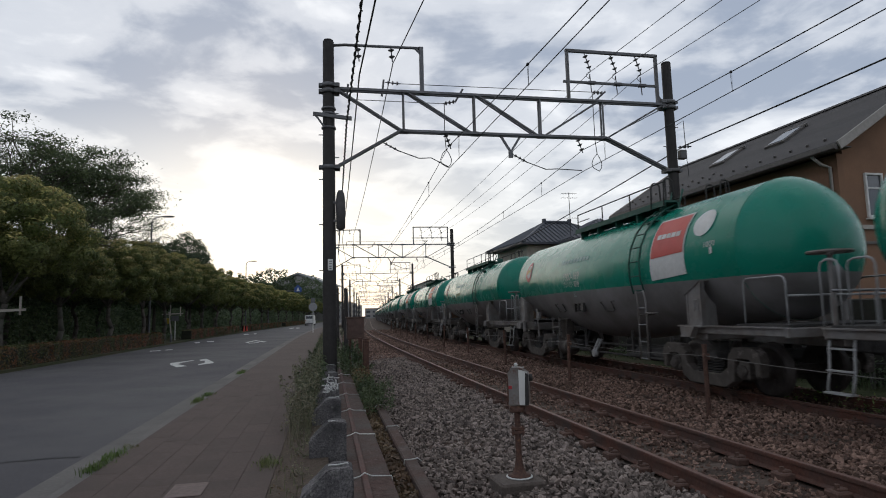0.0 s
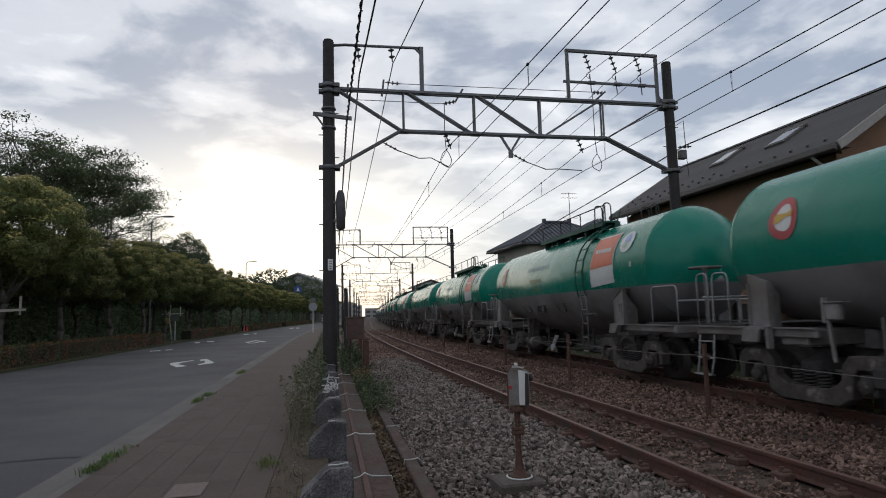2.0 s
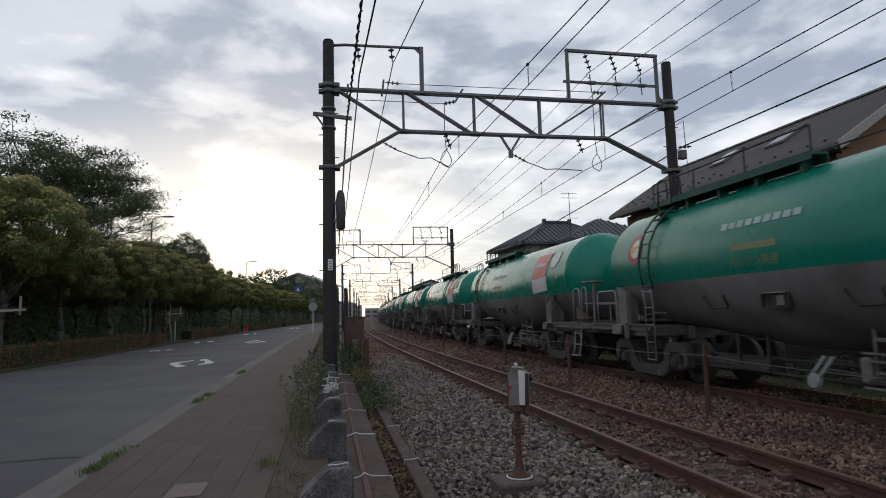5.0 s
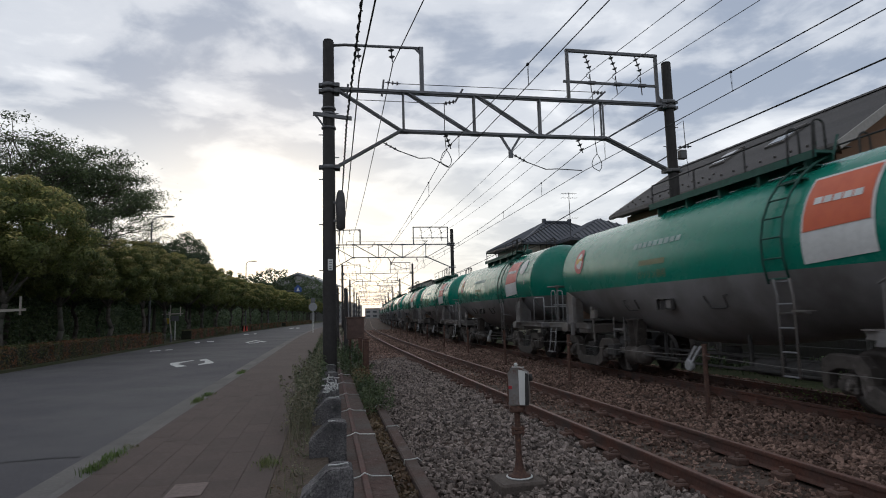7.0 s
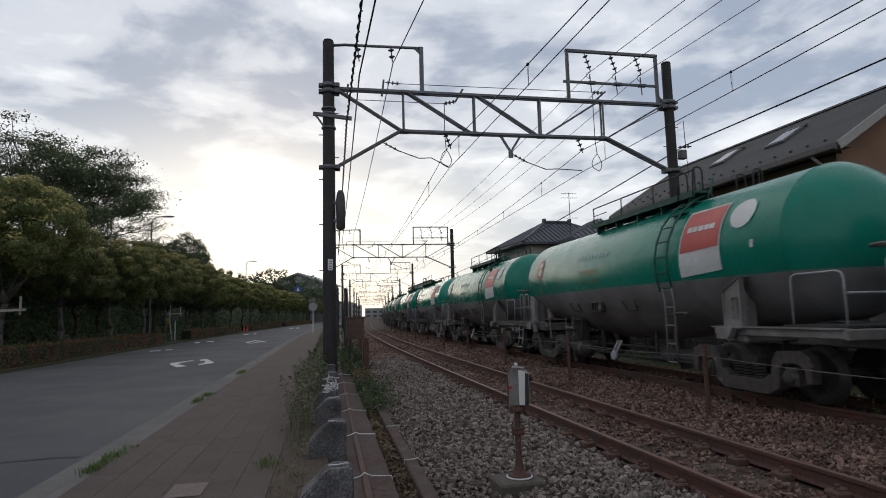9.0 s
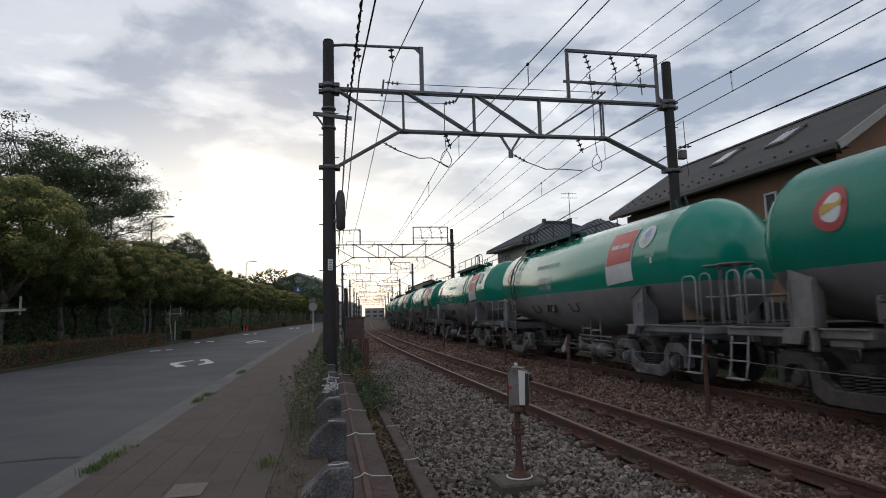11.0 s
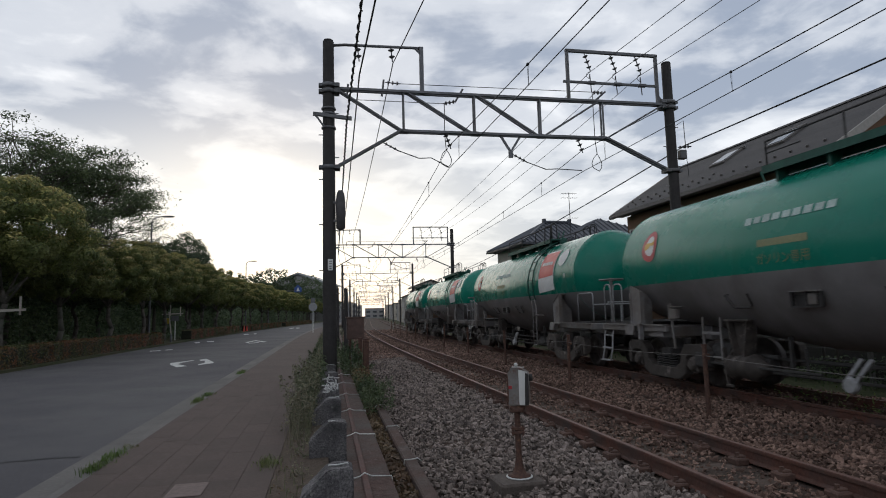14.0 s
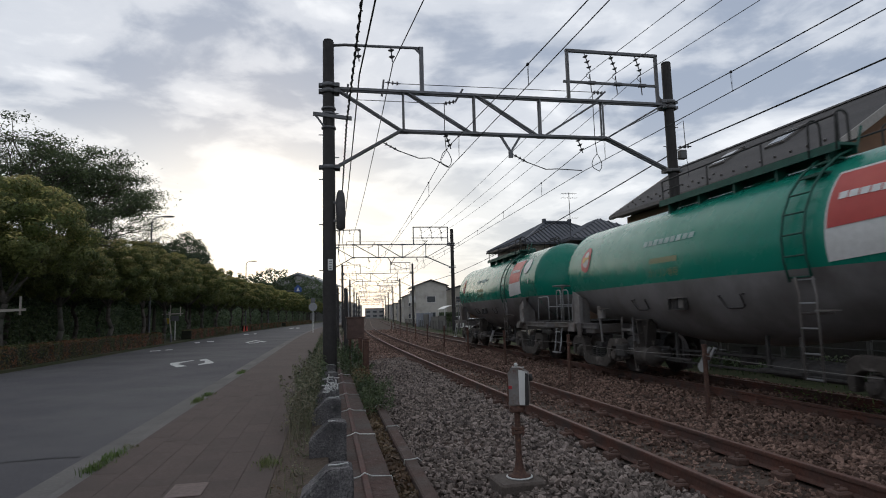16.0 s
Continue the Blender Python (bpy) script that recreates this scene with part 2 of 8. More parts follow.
PLACARD = surf("placard_tan", (0.30, 0.20, 0.14), (0.24, 0.16, 0.11), 10, 0.7, bump=0.05)
PALE_BLUE = surf("pale_blue_print", (0.26, 0.34, 0.54), (0.22, 0.30, 0.48), 9, 0.5, bump=0.0)
PALE_GREEN = surf("pale_green_print", (0.36, 0.48, 0.36), (0.32, 0.42, 0.32), 9, 0.5, bump=0.0)


# ---------- building helpers ----------
def mesh_from(name, verts, faces, mats, smooth=False, index=None):
    me = bpy.data.meshes.new(name)
    me.from_pydata([tuple(v) for v in verts], [], faces)
    for m in mats if isinstance(mats, (list, tuple)) else [mats]:
        me.materials.append(m)
    if index is not None:
        me.polygons.foreach_set("material_index", index)
    if smooth:
        me.polygons.foreach_set("use_smooth", [True] * len(me.polygons))
    me.update()
    return me


def thing(name, m, label, category, group="", kind=""):
    ob = new(name)
    ob.empty_display_size = 0.1
    ob.matrix_basis = m
    return tagged(ob, label, category, group, kind)


def part(name, bm, material, parent, label="", m=None, smooth=False):
    """One bmesh, or a ready mesh, as one mesh object under a thing or a part."""
    if isinstance(bm, bpy.types.Mesh):
        me = bm
    else:
        me = bpy.data.meshes.new(name)
        bm.to_mesh(me)
        bm.free()
        for mm in material if isinstance(material, (list, tuple)) else [material]:
            me.materials.append(mm)
    if smooth:
        me.polygons.foreach_set("use_smooth", [True] * len(me.polygons))
    ob = new(name, me)
    ob.parent = parent
    if m is not None:
        ob.matrix_basis = m
    if label:
        tagged(ob, label)
    return ob


def solo(name, bm, material, m, label, category, group="", kind="", smooth=False):
    ob = part(name, bm, material, None, "", m, smooth)
    return tagged(ob, label, category, group, kind)


def box(bm, cx, cy, cz, sx, sy, sz, bevel=0.0, m=None, mat=0):
    mm = Matrix.Translation((cx, cy, cz)) @ (m or Matrix()) @ Matrix.Diagonal((sx, sy, sz, 1))
    r = bmesh.ops.create_cube(bm, size=1.0, matrix=mm)
    fs = {f for v in r["verts"] for f in v.link_faces}
    for f in fs:
        f.material_index = mat
    if bevel:
        es = list({e for v in r["verts"] for e in v.link_edges})
        g = bmesh.ops.bevel(bm, geom=es, offset=bevel, segments=1, affect="EDGES")
        for f in g["faces"]:
            f.material_index = mat
    return bm


def rod(bm, a, b, r, n=8, r2=None, mat=0, caps=True):
    a, b = Vector(a), Vector(b)
    d = b - a
    mm = Matrix.Translation((a + b) / 2) @ d.to_track_quat("Z", "Y").to_matrix().to_4x4()
    g = bmesh.ops.create_cone(bm, cap_ends=caps, segments=n, radius1=r, radius2=r if r2 is None else r2, depth=d.length, matrix=mm)
    if mat:
        for f in {f for v in g["verts"] for f in v.link_faces}:
            f.material_index = mat
    return bm


def pipe(bm, pts, r, n=6, mat=0):
    """A bent tube through the points, in one piece."""
    pts = [Vector(p) for p in pts]
    rows, up = [], None
    for i, p in enumerate(pts):
        d = (pts[min(i + 1, len(pts) - 1)] - pts[max(i - 1, 0)]).normalized()
        if up is None:
            up = d.orthogonal().normalized()
        up = (up - d * up.dot(d)).normalized()
        side = d.cross(up)
        rows.append([bm.verts.new(p + (up * math.cos(2 * math.pi * k / n) + side * math.sin(2 * math.pi * k / n)) * r) for k in range(n)])
    for a, b in zip(rows[:-1], rows[1:]):
        for k in range(n):
            f = bm.faces.new((a[k], a[(k + 1) % n], b[(k + 1) % n], b[k]))
            f.material_index, f.smooth = mat, True
    bm.faces.new(rows[0][::-1]).material_index = mat
    bm.faces.new(rows[-1]).material_index = mat
    return bm


def ibeam(bm, a, b, w, mat=0):
    """A square bar from a to b."""
    a, b = Vector(a), Vector(b)
    d = b - a
    mm = Matrix.Translation((a + b) / 2) @ d.to_track_quat("Y", "Z").to_matrix().to_4x4() @ Matrix.Diagonal((w, d.length, w, 1))
    bmesh.ops.create_cube(bm, size=1.0, matrix=mm)
    return bm


def B():
    return bmesh.new()


def ring(bm, c, r, rt, axis="Z", n=20, k=6):
    """A torus."""
    base = Matrix.Translation(c) @ {"Z": Matrix(), "X": Matrix.Rotation(radians(90), 4, "Y"), "Y": Matrix.Rotation(radians(90), 4, "X")}[axis]
    vs = [[bm.verts.new(base @ Vector(((r + rt * math.cos(2 * math.pi * j / k)) * math.cos(2 * math.pi * i / n), (r + rt * math.cos(2 * math.pi * j / k)) * math.sin(2 * math.pi * i / n), rt * math.sin(2 * math.pi * j / k)))) for j in range(k)] for i in range(n)]
    for i in range(n):
        for j in range(k):
            bm.faces.new((vs[i][j], vs[(i + 1) % n][j], vs[(i + 1) % n][(j + 1) % k], vs[i][(j + 1) % k]))
    return bm


def lathe(bm, prof, n=16, m=None, mat=0):
    """Turns a profile of (radius, height) round Z."""
    m = m or Matrix()
    rows = [[bm.verts.new(m @ Vector((r * math.cos(2 * math.pi * i / n), r * math.sin(2 * math.pi * i / n), z))) for i in range(n)] for r, z in prof]
    for a, b in zip(rows[:-1], rows[1:]):
        for i in range(n):
            f = bm.faces.new((a[i], a[(i + 1) % n], b[(i + 1) % n], b[i]))
            f.material_index = mat
            f.smooth = True
    for row, flip in ((rows[0], True), (rows[-1], False)):
        f = bm.faces.new(row[::-1] if flip else row)
        f.material_index = mat
    return bm


def prism(bm, outline, y0, y1, axis="Y", mat=0):
    """An outline of (a, z) pulled along an axis from y0 to y1."""
    def at(a, z, y):
        return (a, y, z) if axis == "Y" else (y, a, z)
    lo, hi = ([bm.verts.new(at(a, z, y)) for a, z in outline] for y in (y0, y1))
    n = len(outline)
    fs = [bm.faces.new(lo), bm.faces.new(hi[::-1])] + [bm.faces.new((lo[i], hi[i], hi[(i + 1) % n], lo[(i + 1) % n])) for i in range(n)]
    for f in fs:
        f.material_index = mat
    bmesh.ops.recalc_face_normals(bm, faces=fs)
    return bm


def sweep(name, s_values, outline, mats, place, index=None, smooth=False):
    """A closed outline of (across, up) carried along s by place(s, across, up)."""
    n = len(outline)
    verts = [place(s, a, z) for s in s_values for a, z in outline]
    faces, idx = [], []
    for i in range(len(s_values) - 1):
        for j in range(n):
            k = (j + 1) % n
            faces.append((i * n + j, i * n + k, (i + 1) * n + k, (i + 1) * n + j))
            idx.append(index[j] if index else 0)
    faces += [tuple(range(n))[::-1], tuple((len(s_values) - 1) * n + j for j in range(n))]
    idx += [0, 0]
    return mesh_from(name, verts, faces, mats, smooth, idx)
# ---------- ground, street and railway bed ----------
S_LINE = [*np.arange(-60, 40, 1.0), *np.arange(40, 130, 2.0), *np.arange(130, 420, 8.0)]


def on_line(s, a, z):
    return line(float(s), a, z)


def on_road(s, a, z):
    return road(a, float(s), z)


bm = B()
rings = [0, 20, 60, 150, 400, 1000, 3000]
prev = [bm.verts.new((0, 0, -0.62))]
for r in rings[1:]:
    cur = [bm.verts.new((r * math.cos(2 * math.pi * i / 48), r * math.sin(2 * math.pi * i / 48), -0.62)) for i in range(48)]
    for i in range(48):
        j = (i + 1) % 48
        bm.faces.new((prev[0], cur[i], cur[j]) if len(prev) == 1 else (prev[i], cur[i], cur[j], prev[j]))
    prev = cur
solo("ground", bm, SOIL, Matrix(), "dark bare earth reaching to the horizon", "ground", kind="structure")

S_ROAD = [*np.arange(-30, 120, 3.0), *np.arange(120, 421, 20.0)]
solo("road", sweep("road", S_ROAD, [(-10.75, -0.6), (-10.75, -0.12), (-6.8, -0.08), (-2.86, -0.12), (-2.86, -0.6)], ASPHALT, on_road), None, None, "worn dark grey asphalt street with faint cracks", "road", kind="structure")
solo("gutter", sweep("gutter", S_ROAD, [(-2.86, -0.6), (-2.86, -0.11), (-2.45, -0.105), (-2.43, -0.02), (-2.30, -0.005), (-2.30, -0.6)], GUTTER, on_road), None, None, "low concrete kerb and gutter edging the street", "kerb", kind="structure")
pavement = solo("pavement", sweep("pavement", S_ROAD, [(-2.30, -0.6), (-2.30, -0.006), (-0.52, -0.006), (-0.52, -0.6)], PAVER, on_road), None, None, "brownish concrete slab pavement beside the wall", "pavement", kind="structure")
solo("verge", sweep("verge", S_ROAD, [(-0.52, -0.6), (-0.52, -0.01), (-0.3, 0.02), (0.0, 0.03), (0.02, -0.6)], VERGE, on_road), None, None, "narrow strip of soil between pavement and wall", "verge", kind="structure")
solo("park", sweep("park", S_ROAD, [(-90, -0.6), (-90, 0.1), (-14, 0.02), (-10.75, -0.02), (-10.75, -0.6)], PARK, on_road), None, None, "shaded dark green ground under the street trees", "ground", kind="structure")

# the wall's foot beam, the ditch and its far edge
solo("ditch", sweep("ditch", S_ROAD, [(0.0, -0.61), (0.0, -0.24), (0.65, -0.24), (0.93, -0.22), (0.93, -0.61)], SOIL, on_road), None, None, "shallow ditch filled with dead leaves", "ditch", kind="structure")

# ballast beds
BED = [(-2.9, -0.62), (-2.75, -0.34), (-1.55, -0.19), (-0.75, -0.185), (0.75, -0.185), (1.5, -0.185), (1.95, -0.22), (2.4, -0.185), (3.2, -0.185), (4.7, -0.185), (5.5, -0.19), (6.2, -0.35), (6.6, -0.62)]
ballast = solo("ballast_bed", sweep("ballast_bed", S_LINE, BED, BALLAST_BED, on_line), None, None, "bed of grey-brown crushed stone under two tracks", "ballast", kind="structure")

RAIL = [(-0.0635, -0.153), (-0.0635, -0.142), (-0.012, -0.125), (-0.009, -0.045), (-0.0325, -0.035), (-0.0325, -0.006), (-0.026, 0.0), (0.026, 0.0), (0.0325, -0.006), (0.0325, -0.035), (0.009, -0.045), (0.012, -0.125), (0.0635, -0.142), (0.0635, -0.153)]
RAIL_IDX = [0, 0, 0, 0, 0, 0, 1, 0, 0, 0, 0, 0, 0, 0]
tracks = []
for off, words in ((0.0, "rusty empty railway track on crushed stone"), (TRACK_GAP, "railway track under the tank train")):
    tr = thing("railway_track", Matrix(), words, "railway track", "two tracks", "structure")
    for side in (-0.566, 0.566):
        part("rail", sweep("rail", S_LINE, RAIL, [RAIL_RUST, RAIL_HEAD], lambda s, a, z, o=off + side: line(float(s), o + a, z), RAIL_IDX), None, tr, "rust-brown steel rail with worn head")
    tracks.append(tr)
# ---------- tank wagons: local y runs along the line, z from the rail's top ----------
TOP, R_MID, R_END = 3.64, 1.43, 1.20


def tank_section(y):
    """Radius and centre height of the barrel at y."""
    k = min(1.0, max(0.0, (abs(y) - 0.9) / 4.2))
    r = R_MID + (R_END - R_MID) * k
    return r, TOP - r


def tank_point(y, ang, out=0.0):
    """ang: degrees up from the horizontal on the -x side."""
    r, zc = tank_section(y)
    a = radians(ang)
    return Vector((-(r + out) * math.cos(a), y, zc + (r + out) * math.sin(a)))


def ang_at(y, z):
    r, zc = tank_section(y)
    return math.degrees(math.asin(max(-1, min(1, (z - zc) / r))))


GREY_LINE = 1.98


def tank_mesh(clean):
    n = 56
    ys = [-5.45, -5.42, -5.1, -4.3, -3.4, -2.5, -1.7, -0.9, 0.0, 0.9, 1.7, 2.5, 3.4, 4.3, 5.1, 5.42, 5.45]
    secs = []
    for k in range(9):
        a = radians(66 * k / 9)
        secs.append((-5.45 - 0.78 * (math.cos(a) - math.cos(radians(66))) / (1 - math.cos(radians(66))), math.sin(a) / math.sin(radians(66))))
    full = [(y, f) for y, f in secs[1:]] + [(y, 1.0) for y in ys] + [(-y, f) for y, f in secs[:0:-1]]
    verts, faces, idx = [], [], []
    for y, f in full:
        r, zc = tank_section(max(-5.1, min(5.1, y)))
        # one seam of the rings lies on the paint line
        a0 = math.asin((GREY_LINE - zc) / (r * f)) if r * f > abs(GREY_LINE - zc) else (-math.pi / 2 if zc > GREY_LINE else math.pi / 2)
        for i in range(n):
            if i < n // 2:
                a = a0 + (math.pi - 2 * a0) * i / (n // 2)
            else:
                a = math.pi - a0 + (math.pi + 2 * a0) * (i - n // 2) / (n // 2)
            verts.append((r * f * math.cos(a), y, zc + r * f * math.sin(a)))
    for j in range(len(full) - 1):
        for i in range(n):
            k = (i + 1) % n
            faces.append((j * n + i, j * n + k, (j + 1) * n + k, (j + 1) * n + i))
            idx.append(0 if i < n // 2 else 1)
    for base, flip in ((0, False), ((len(full) - 1) * n, True)):
        up = [base + i for i in range(n // 2 + 1)]
        dn = [base + i for i in range(n // 2, n)] + [base]
        faces += [up[::-1] if not flip else up, dn[::-1] if not flip else dn]
        idx += [0, 1]
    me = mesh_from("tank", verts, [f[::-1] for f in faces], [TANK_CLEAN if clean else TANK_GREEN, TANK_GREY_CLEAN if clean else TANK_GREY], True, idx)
    return me


def decal(name, y0, y1, z0, z1, mats, out, side=-1, ny=8, nz=8, pick=None, shape=None):
    """A thin painted patch that follows the barrel; pick(u, v) gives the material of each cell."""
    a0, a1 = ang_at((y0 + y1) / 2, z0), ang_at((y0 + y1) / 2, z1)
    verts, faces, idx = [], [], []
    for j in range(nz + 1):
        for i in range(ny + 1):
            y, a = y0 + (y1 - y0) * i / ny, a0 + (a1 - a0) * j / nz
            p = tank_point(y, a, out)
            if side > 0:
                p = Vector((-p.x, -p.y, p.z))
            verts.append(p)
    for j in range(nz):
        for i in range(ny):
            u, v = (i + 0.5) / ny, (j + 0.5) / nz
            if shape and not shape(u, v):
                continue
            faces.append((j * (ny + 1) + i, j * (ny + 1) + i + 1, (j + 1) * (ny + 1) + i + 1, (j + 1) * (ny + 1) + i))
            idx.append(pick(u, v) if pick else 0)
    return mesh_from(name, verts, faces, mats, True, idx)


def disc_mesh(name, yc, zc, rad, mat, out, side=-1, n=28, sx=1.0, wob=0.0):
    """A round painted patch on the barrel."""
    a_c = ang_at(yc, zc)
    verts, faces = [], []
    for k in range(5):
        for i in range(n):
            t = 2 * math.pi * i / n
            rr = rad * k / 4 * (1 + wob * math.cos(3 * t + 1))
            p = tank_point(yc + rr * sx * math.cos(t), a_c + math.degrees(rr * math.sin(t) / 1.25), out)
            verts.append(Vector((-p.x, -p.y, p.z)) if side > 0 else p)
    for k in range(4):
        for i in range(n):
            j = (i + 1) % n
            faces.append((k * n + i, k * n + j, (k + 1) * n + j, (k + 1) * n + i))
    return mesh_from(name, verts, faces, mat, True)


def text_mesh(words, size, yc, zc, mat, out, side=-1):
    """Built-in lettering wrapped on the barrel."""
    cu = bpy.data.curves.new("lettering", "FONT")
    cu.body, cu.size, cu.align_x, cu.align_y, cu.resolution_u = words, size, "CENTER", "CENTER", 2
    ob = bpy.data.objects.new("lettering", cu)
    me = bpy.data.meshes.new_from_object(ob)
    bpy.data.objects.remove(ob)
    bpy.data.curves.remove(cu)
    a_c = ang_at(yc, zc)
    for v in me.vertices:
        p = tank_point(yc - v.co.x, a_c + math.degrees(v.co.y / 1.35), out)
        v.co = Vector((-p.x, -p.y, p.z)) if side > 0 else p
    me.materials.clear()
    me.materials.append(mat)
    return me


def bars_mesh(name, yc, zc, width, height_, count, mat, out, side=-1, gap=0.25, seed=1):
    """A row of plain bars that stands for lettering."""
    rnd = random.Random(seed)
    verts, faces = [], []
    w = width / count
    a_c = ang_at(yc, zc)
    for i in range(count):
        u0 = width / 2 - i * w
        u1 = u0 - w * (1 - gap)
        h2 = height_ / 2 * rnd.uniform(0.85, 1.0)
        for (ua, ub, va, vb) in ((u0, u1, -h2 * 0.72, h2 * 0.72),):
            b = len(verts)
            for u, v in ((ua, va), (ub, va), (ub, vb), (ua, vb)):
                p = tank_point(yc + u, a_c + math.degrees(v / 1.35), out)
                verts.append(Vector((-p.x, -p.y, p.z)) if side > 0 else p)
            faces.append((b, b + 1, b + 2, b + 3))
    return mesh_from(name, verts, faces, mat)


MESHES = {}


def shared(key, make):
    if key not in MESHES:
        MESHES[key] = make()
    return MESHES[key]


def to_mesh(bm, name, mats, smooth=False):
    me = bpy.data.meshes.new(name)
    bm.to_mesh(me)
    bm.free()
    for m in mats if isinstance(mats, (list, tuple)) else [mats]:
        me.materials.append(m)
    if smooth:
        me.polygons.foreach_set("use_smooth", [True] * len(me.polygons))
    return me


def side_frame_mesh(mat):
    """A cast bogie side: an arm over each axlebox and a deep belly between."""
    bm = B()
    out = [(-1.36, 0.60), (-1.32, 0.74), (-1.18, 0.82), (-0.72, 0.80), (-0.60, 0.66), (-0.56, 0.45), (-0.36, 0.34), (0.36, 0.34), (0.56, 0.45), (0.60, 0.66), (0.72, 0.80), (1.18, 0.82), (1.32, 0.74), (1.36, 0.60), (1.34, 0.36), (1.24, 0.34), (1.22, 0.56), (1.10, 0.62), (0.84, 0.62), (0.76, 0.54), (0.72, 0.24), (0.50, 0.12), (-0.50, 0.12), (-0.72, 0.24), (-0.76, 0.54), (-0.84, 0.62), (-1.10, 0.62), (-1.22, 0.56), (-1.24, 0.34), (-1.34, 0.36)]
    prism(bm, [(y, z) for y, z in out], -0.09, 0.09, axis="X")
    bmesh.ops.bevel(bm, geom=[e for e in bm.edges if len(e.link_faces) == 2 and e.calc_face_angle(0) > 0.5 and abs(e.verts[0].co.x - e.verts[1].co.x) < 0.01], offset=0.016, segments=1, affect="EDGES")
    return to_mesh(bm, "side_frame", mat)


def axlebox_mesh(mat):
    bm = B()
    box(bm, 0, 0, 0.43, 0.20, 0.24, 0.28, 0.03)
    m = Matrix.Translation((-0.10, 0, 0.43)) @ Matrix.Rotation(radians(-90), 4, "Y")
    lathe(bm, [(0.105, -0.02), (0.105, 0.035), (0.085, 0.055), (0.02, 0.06)], 16, m)
    for a in range(0, 360, 60):
        rod(bm, (-0.125, 0.078 * math.cos(radians(a)), 0.43 + 0.078 * math.sin(radians(a))), (-0.165, 0.078 * math.cos(radians(a)), 0.43 + 0.078 * math.sin(radians(a))), 0.016, 6)
    return to_mesh(bm, "axlebox", mat)


def spring_mesh():
    bm = B()
    pipe(bm, [(0.085 * math.cos(k * 0.7), 0.085 * math.sin(k * 0.7), 0.28 + 0.0053 * k) for k in range(60)], 0.017, 5)
    return to_mesh(bm, "coil_spring", UNDER_DARK)


def bogie(parent, y, clean):
    mat = BOGIE_GREY if clean else BOGIE_DIRTY
    b = new("bogie")
    b.parent = parent
    b.matrix_basis = pose(0, y, 0)
    tagged(b, "light grey cast steel bogie" if clean else "grimy brown-grey cast steel bogie")
    wheels = []
    for sx in (-1, 1):
        part("side_frame", shared(("sf", clean), lambda: side_frame_mesh(mat)), None, b, "", pose(sx * 0.99, 0, 0))
        for sy in (-0.22, 0.0, 0.22):
            part("coil_spring", shared("spring", spring_mesh), None, b, "", pose(sx * 0.97, sy, 0))
        for ay in (-0.95, 0.95):
            part("axlebox", shared(("ab", clean), lambda: axlebox_mesh(mat)), None, b, "", pose(sx * 0.97, ay, 0, 0, 0, 0 if sx < 0 else 180))
    for ay in (-0.95, 0.95):
        ws = shared("wheelset", wheelset_mesh)
        wheels.append(part("wheelset", ws, None, b, "steel wheel pair on an axle", pose(0, ay, 0.43)))

    def bolster():
        bm = B()
        box(bm, 0, 0, 0.60, 2.0, 0.36, 0.20, 0.03)
        rod(bm, (0, 0, 0.65), (0, 0, 0.92), 0.26, 14)
        for sx in (-0.75, 0.75):
            box(bm, sx, 0, 0.76, 0.22, 0.22, 0.22, 0.02)
        for ay in (-0.50, 0.50):
            box(bm, 0, ay, 0.40, 1.5, 0.14, 0.14, 0.02)
            for sx in (-0.535, 0.535):
                box(bm, sx, ay * 1.02, 0.43, 0.08, 0.07, 0.30, 0.01)
        return to_mesh(bm, "bolster", UNDER_DARK)
    part("bolster", shared("bolster", bolster), None, b)
    return b, wheels


def wheelset_mesh():
    bm = B()
    for sx in (-1, 1):
        m = Matrix.Translation((sx * 0.535, 0, 0)) @ Matrix.Rotation(radians(90 * sx), 4, "Y")
        lathe(bm, [(0.10, 0.11), (0.12, 0.05), (0.30, 0.03), (0.345, 0.06), (0.425, 0.065), (0.43, -0.045), (0.455, -0.052), (0.455, -0.07), (0.36, -0.07), (0.30, -0.02), (0.12, -0.05), (0.10, -0.11)], 30, m)
        for a in (40, 220):
            lug = Matrix.Translation((sx * 0.57, 0.21 * math.cos(radians(a)), 0.21 * math.sin(radians(a))))
            bmesh.ops.create_cube(bm, size=0.05, matrix=lug)
    rod(bm, (-1.1, 0, 0), (1.1, 0, 0), 0.075, 14)
    return to_mesh(bm, "wheelset", WHEEL_STEEL)


def saddle_plate_mesh(mat):
    """The plain upright plate between frame and barrel, flanged, with a sloped plate below."""
    bm = B()
    prism(bm, [(0.02, 1.16), (0.44, 1.16), (0.44, 1.98), (0.02, 1.84)], -0.09, -0.05, axis="X")
    for y in (0.03, 0.43):
        box(bm, -0.07, y, 1.50, 0.10, 0.024, 0.66)
    box(bm, 0.10, 0.22, 1.48, 0.32, 0.03, 0.64)
    prism(bm, [(0.10, 1.14), (0.44, 1.14), (0.50, 0.95), (0.16, 0.95)], -0.24, -0.20, axis="X")
    box(bm, -0.14, 0.02, 1.02, 0.10, 0.06, 0.34, 0.01)
    box(bm, -0.12, 0.24, 1.15, 0.14, 0.50, 0.04)
    return to_mesh(bm, "saddle_bracket", mat)


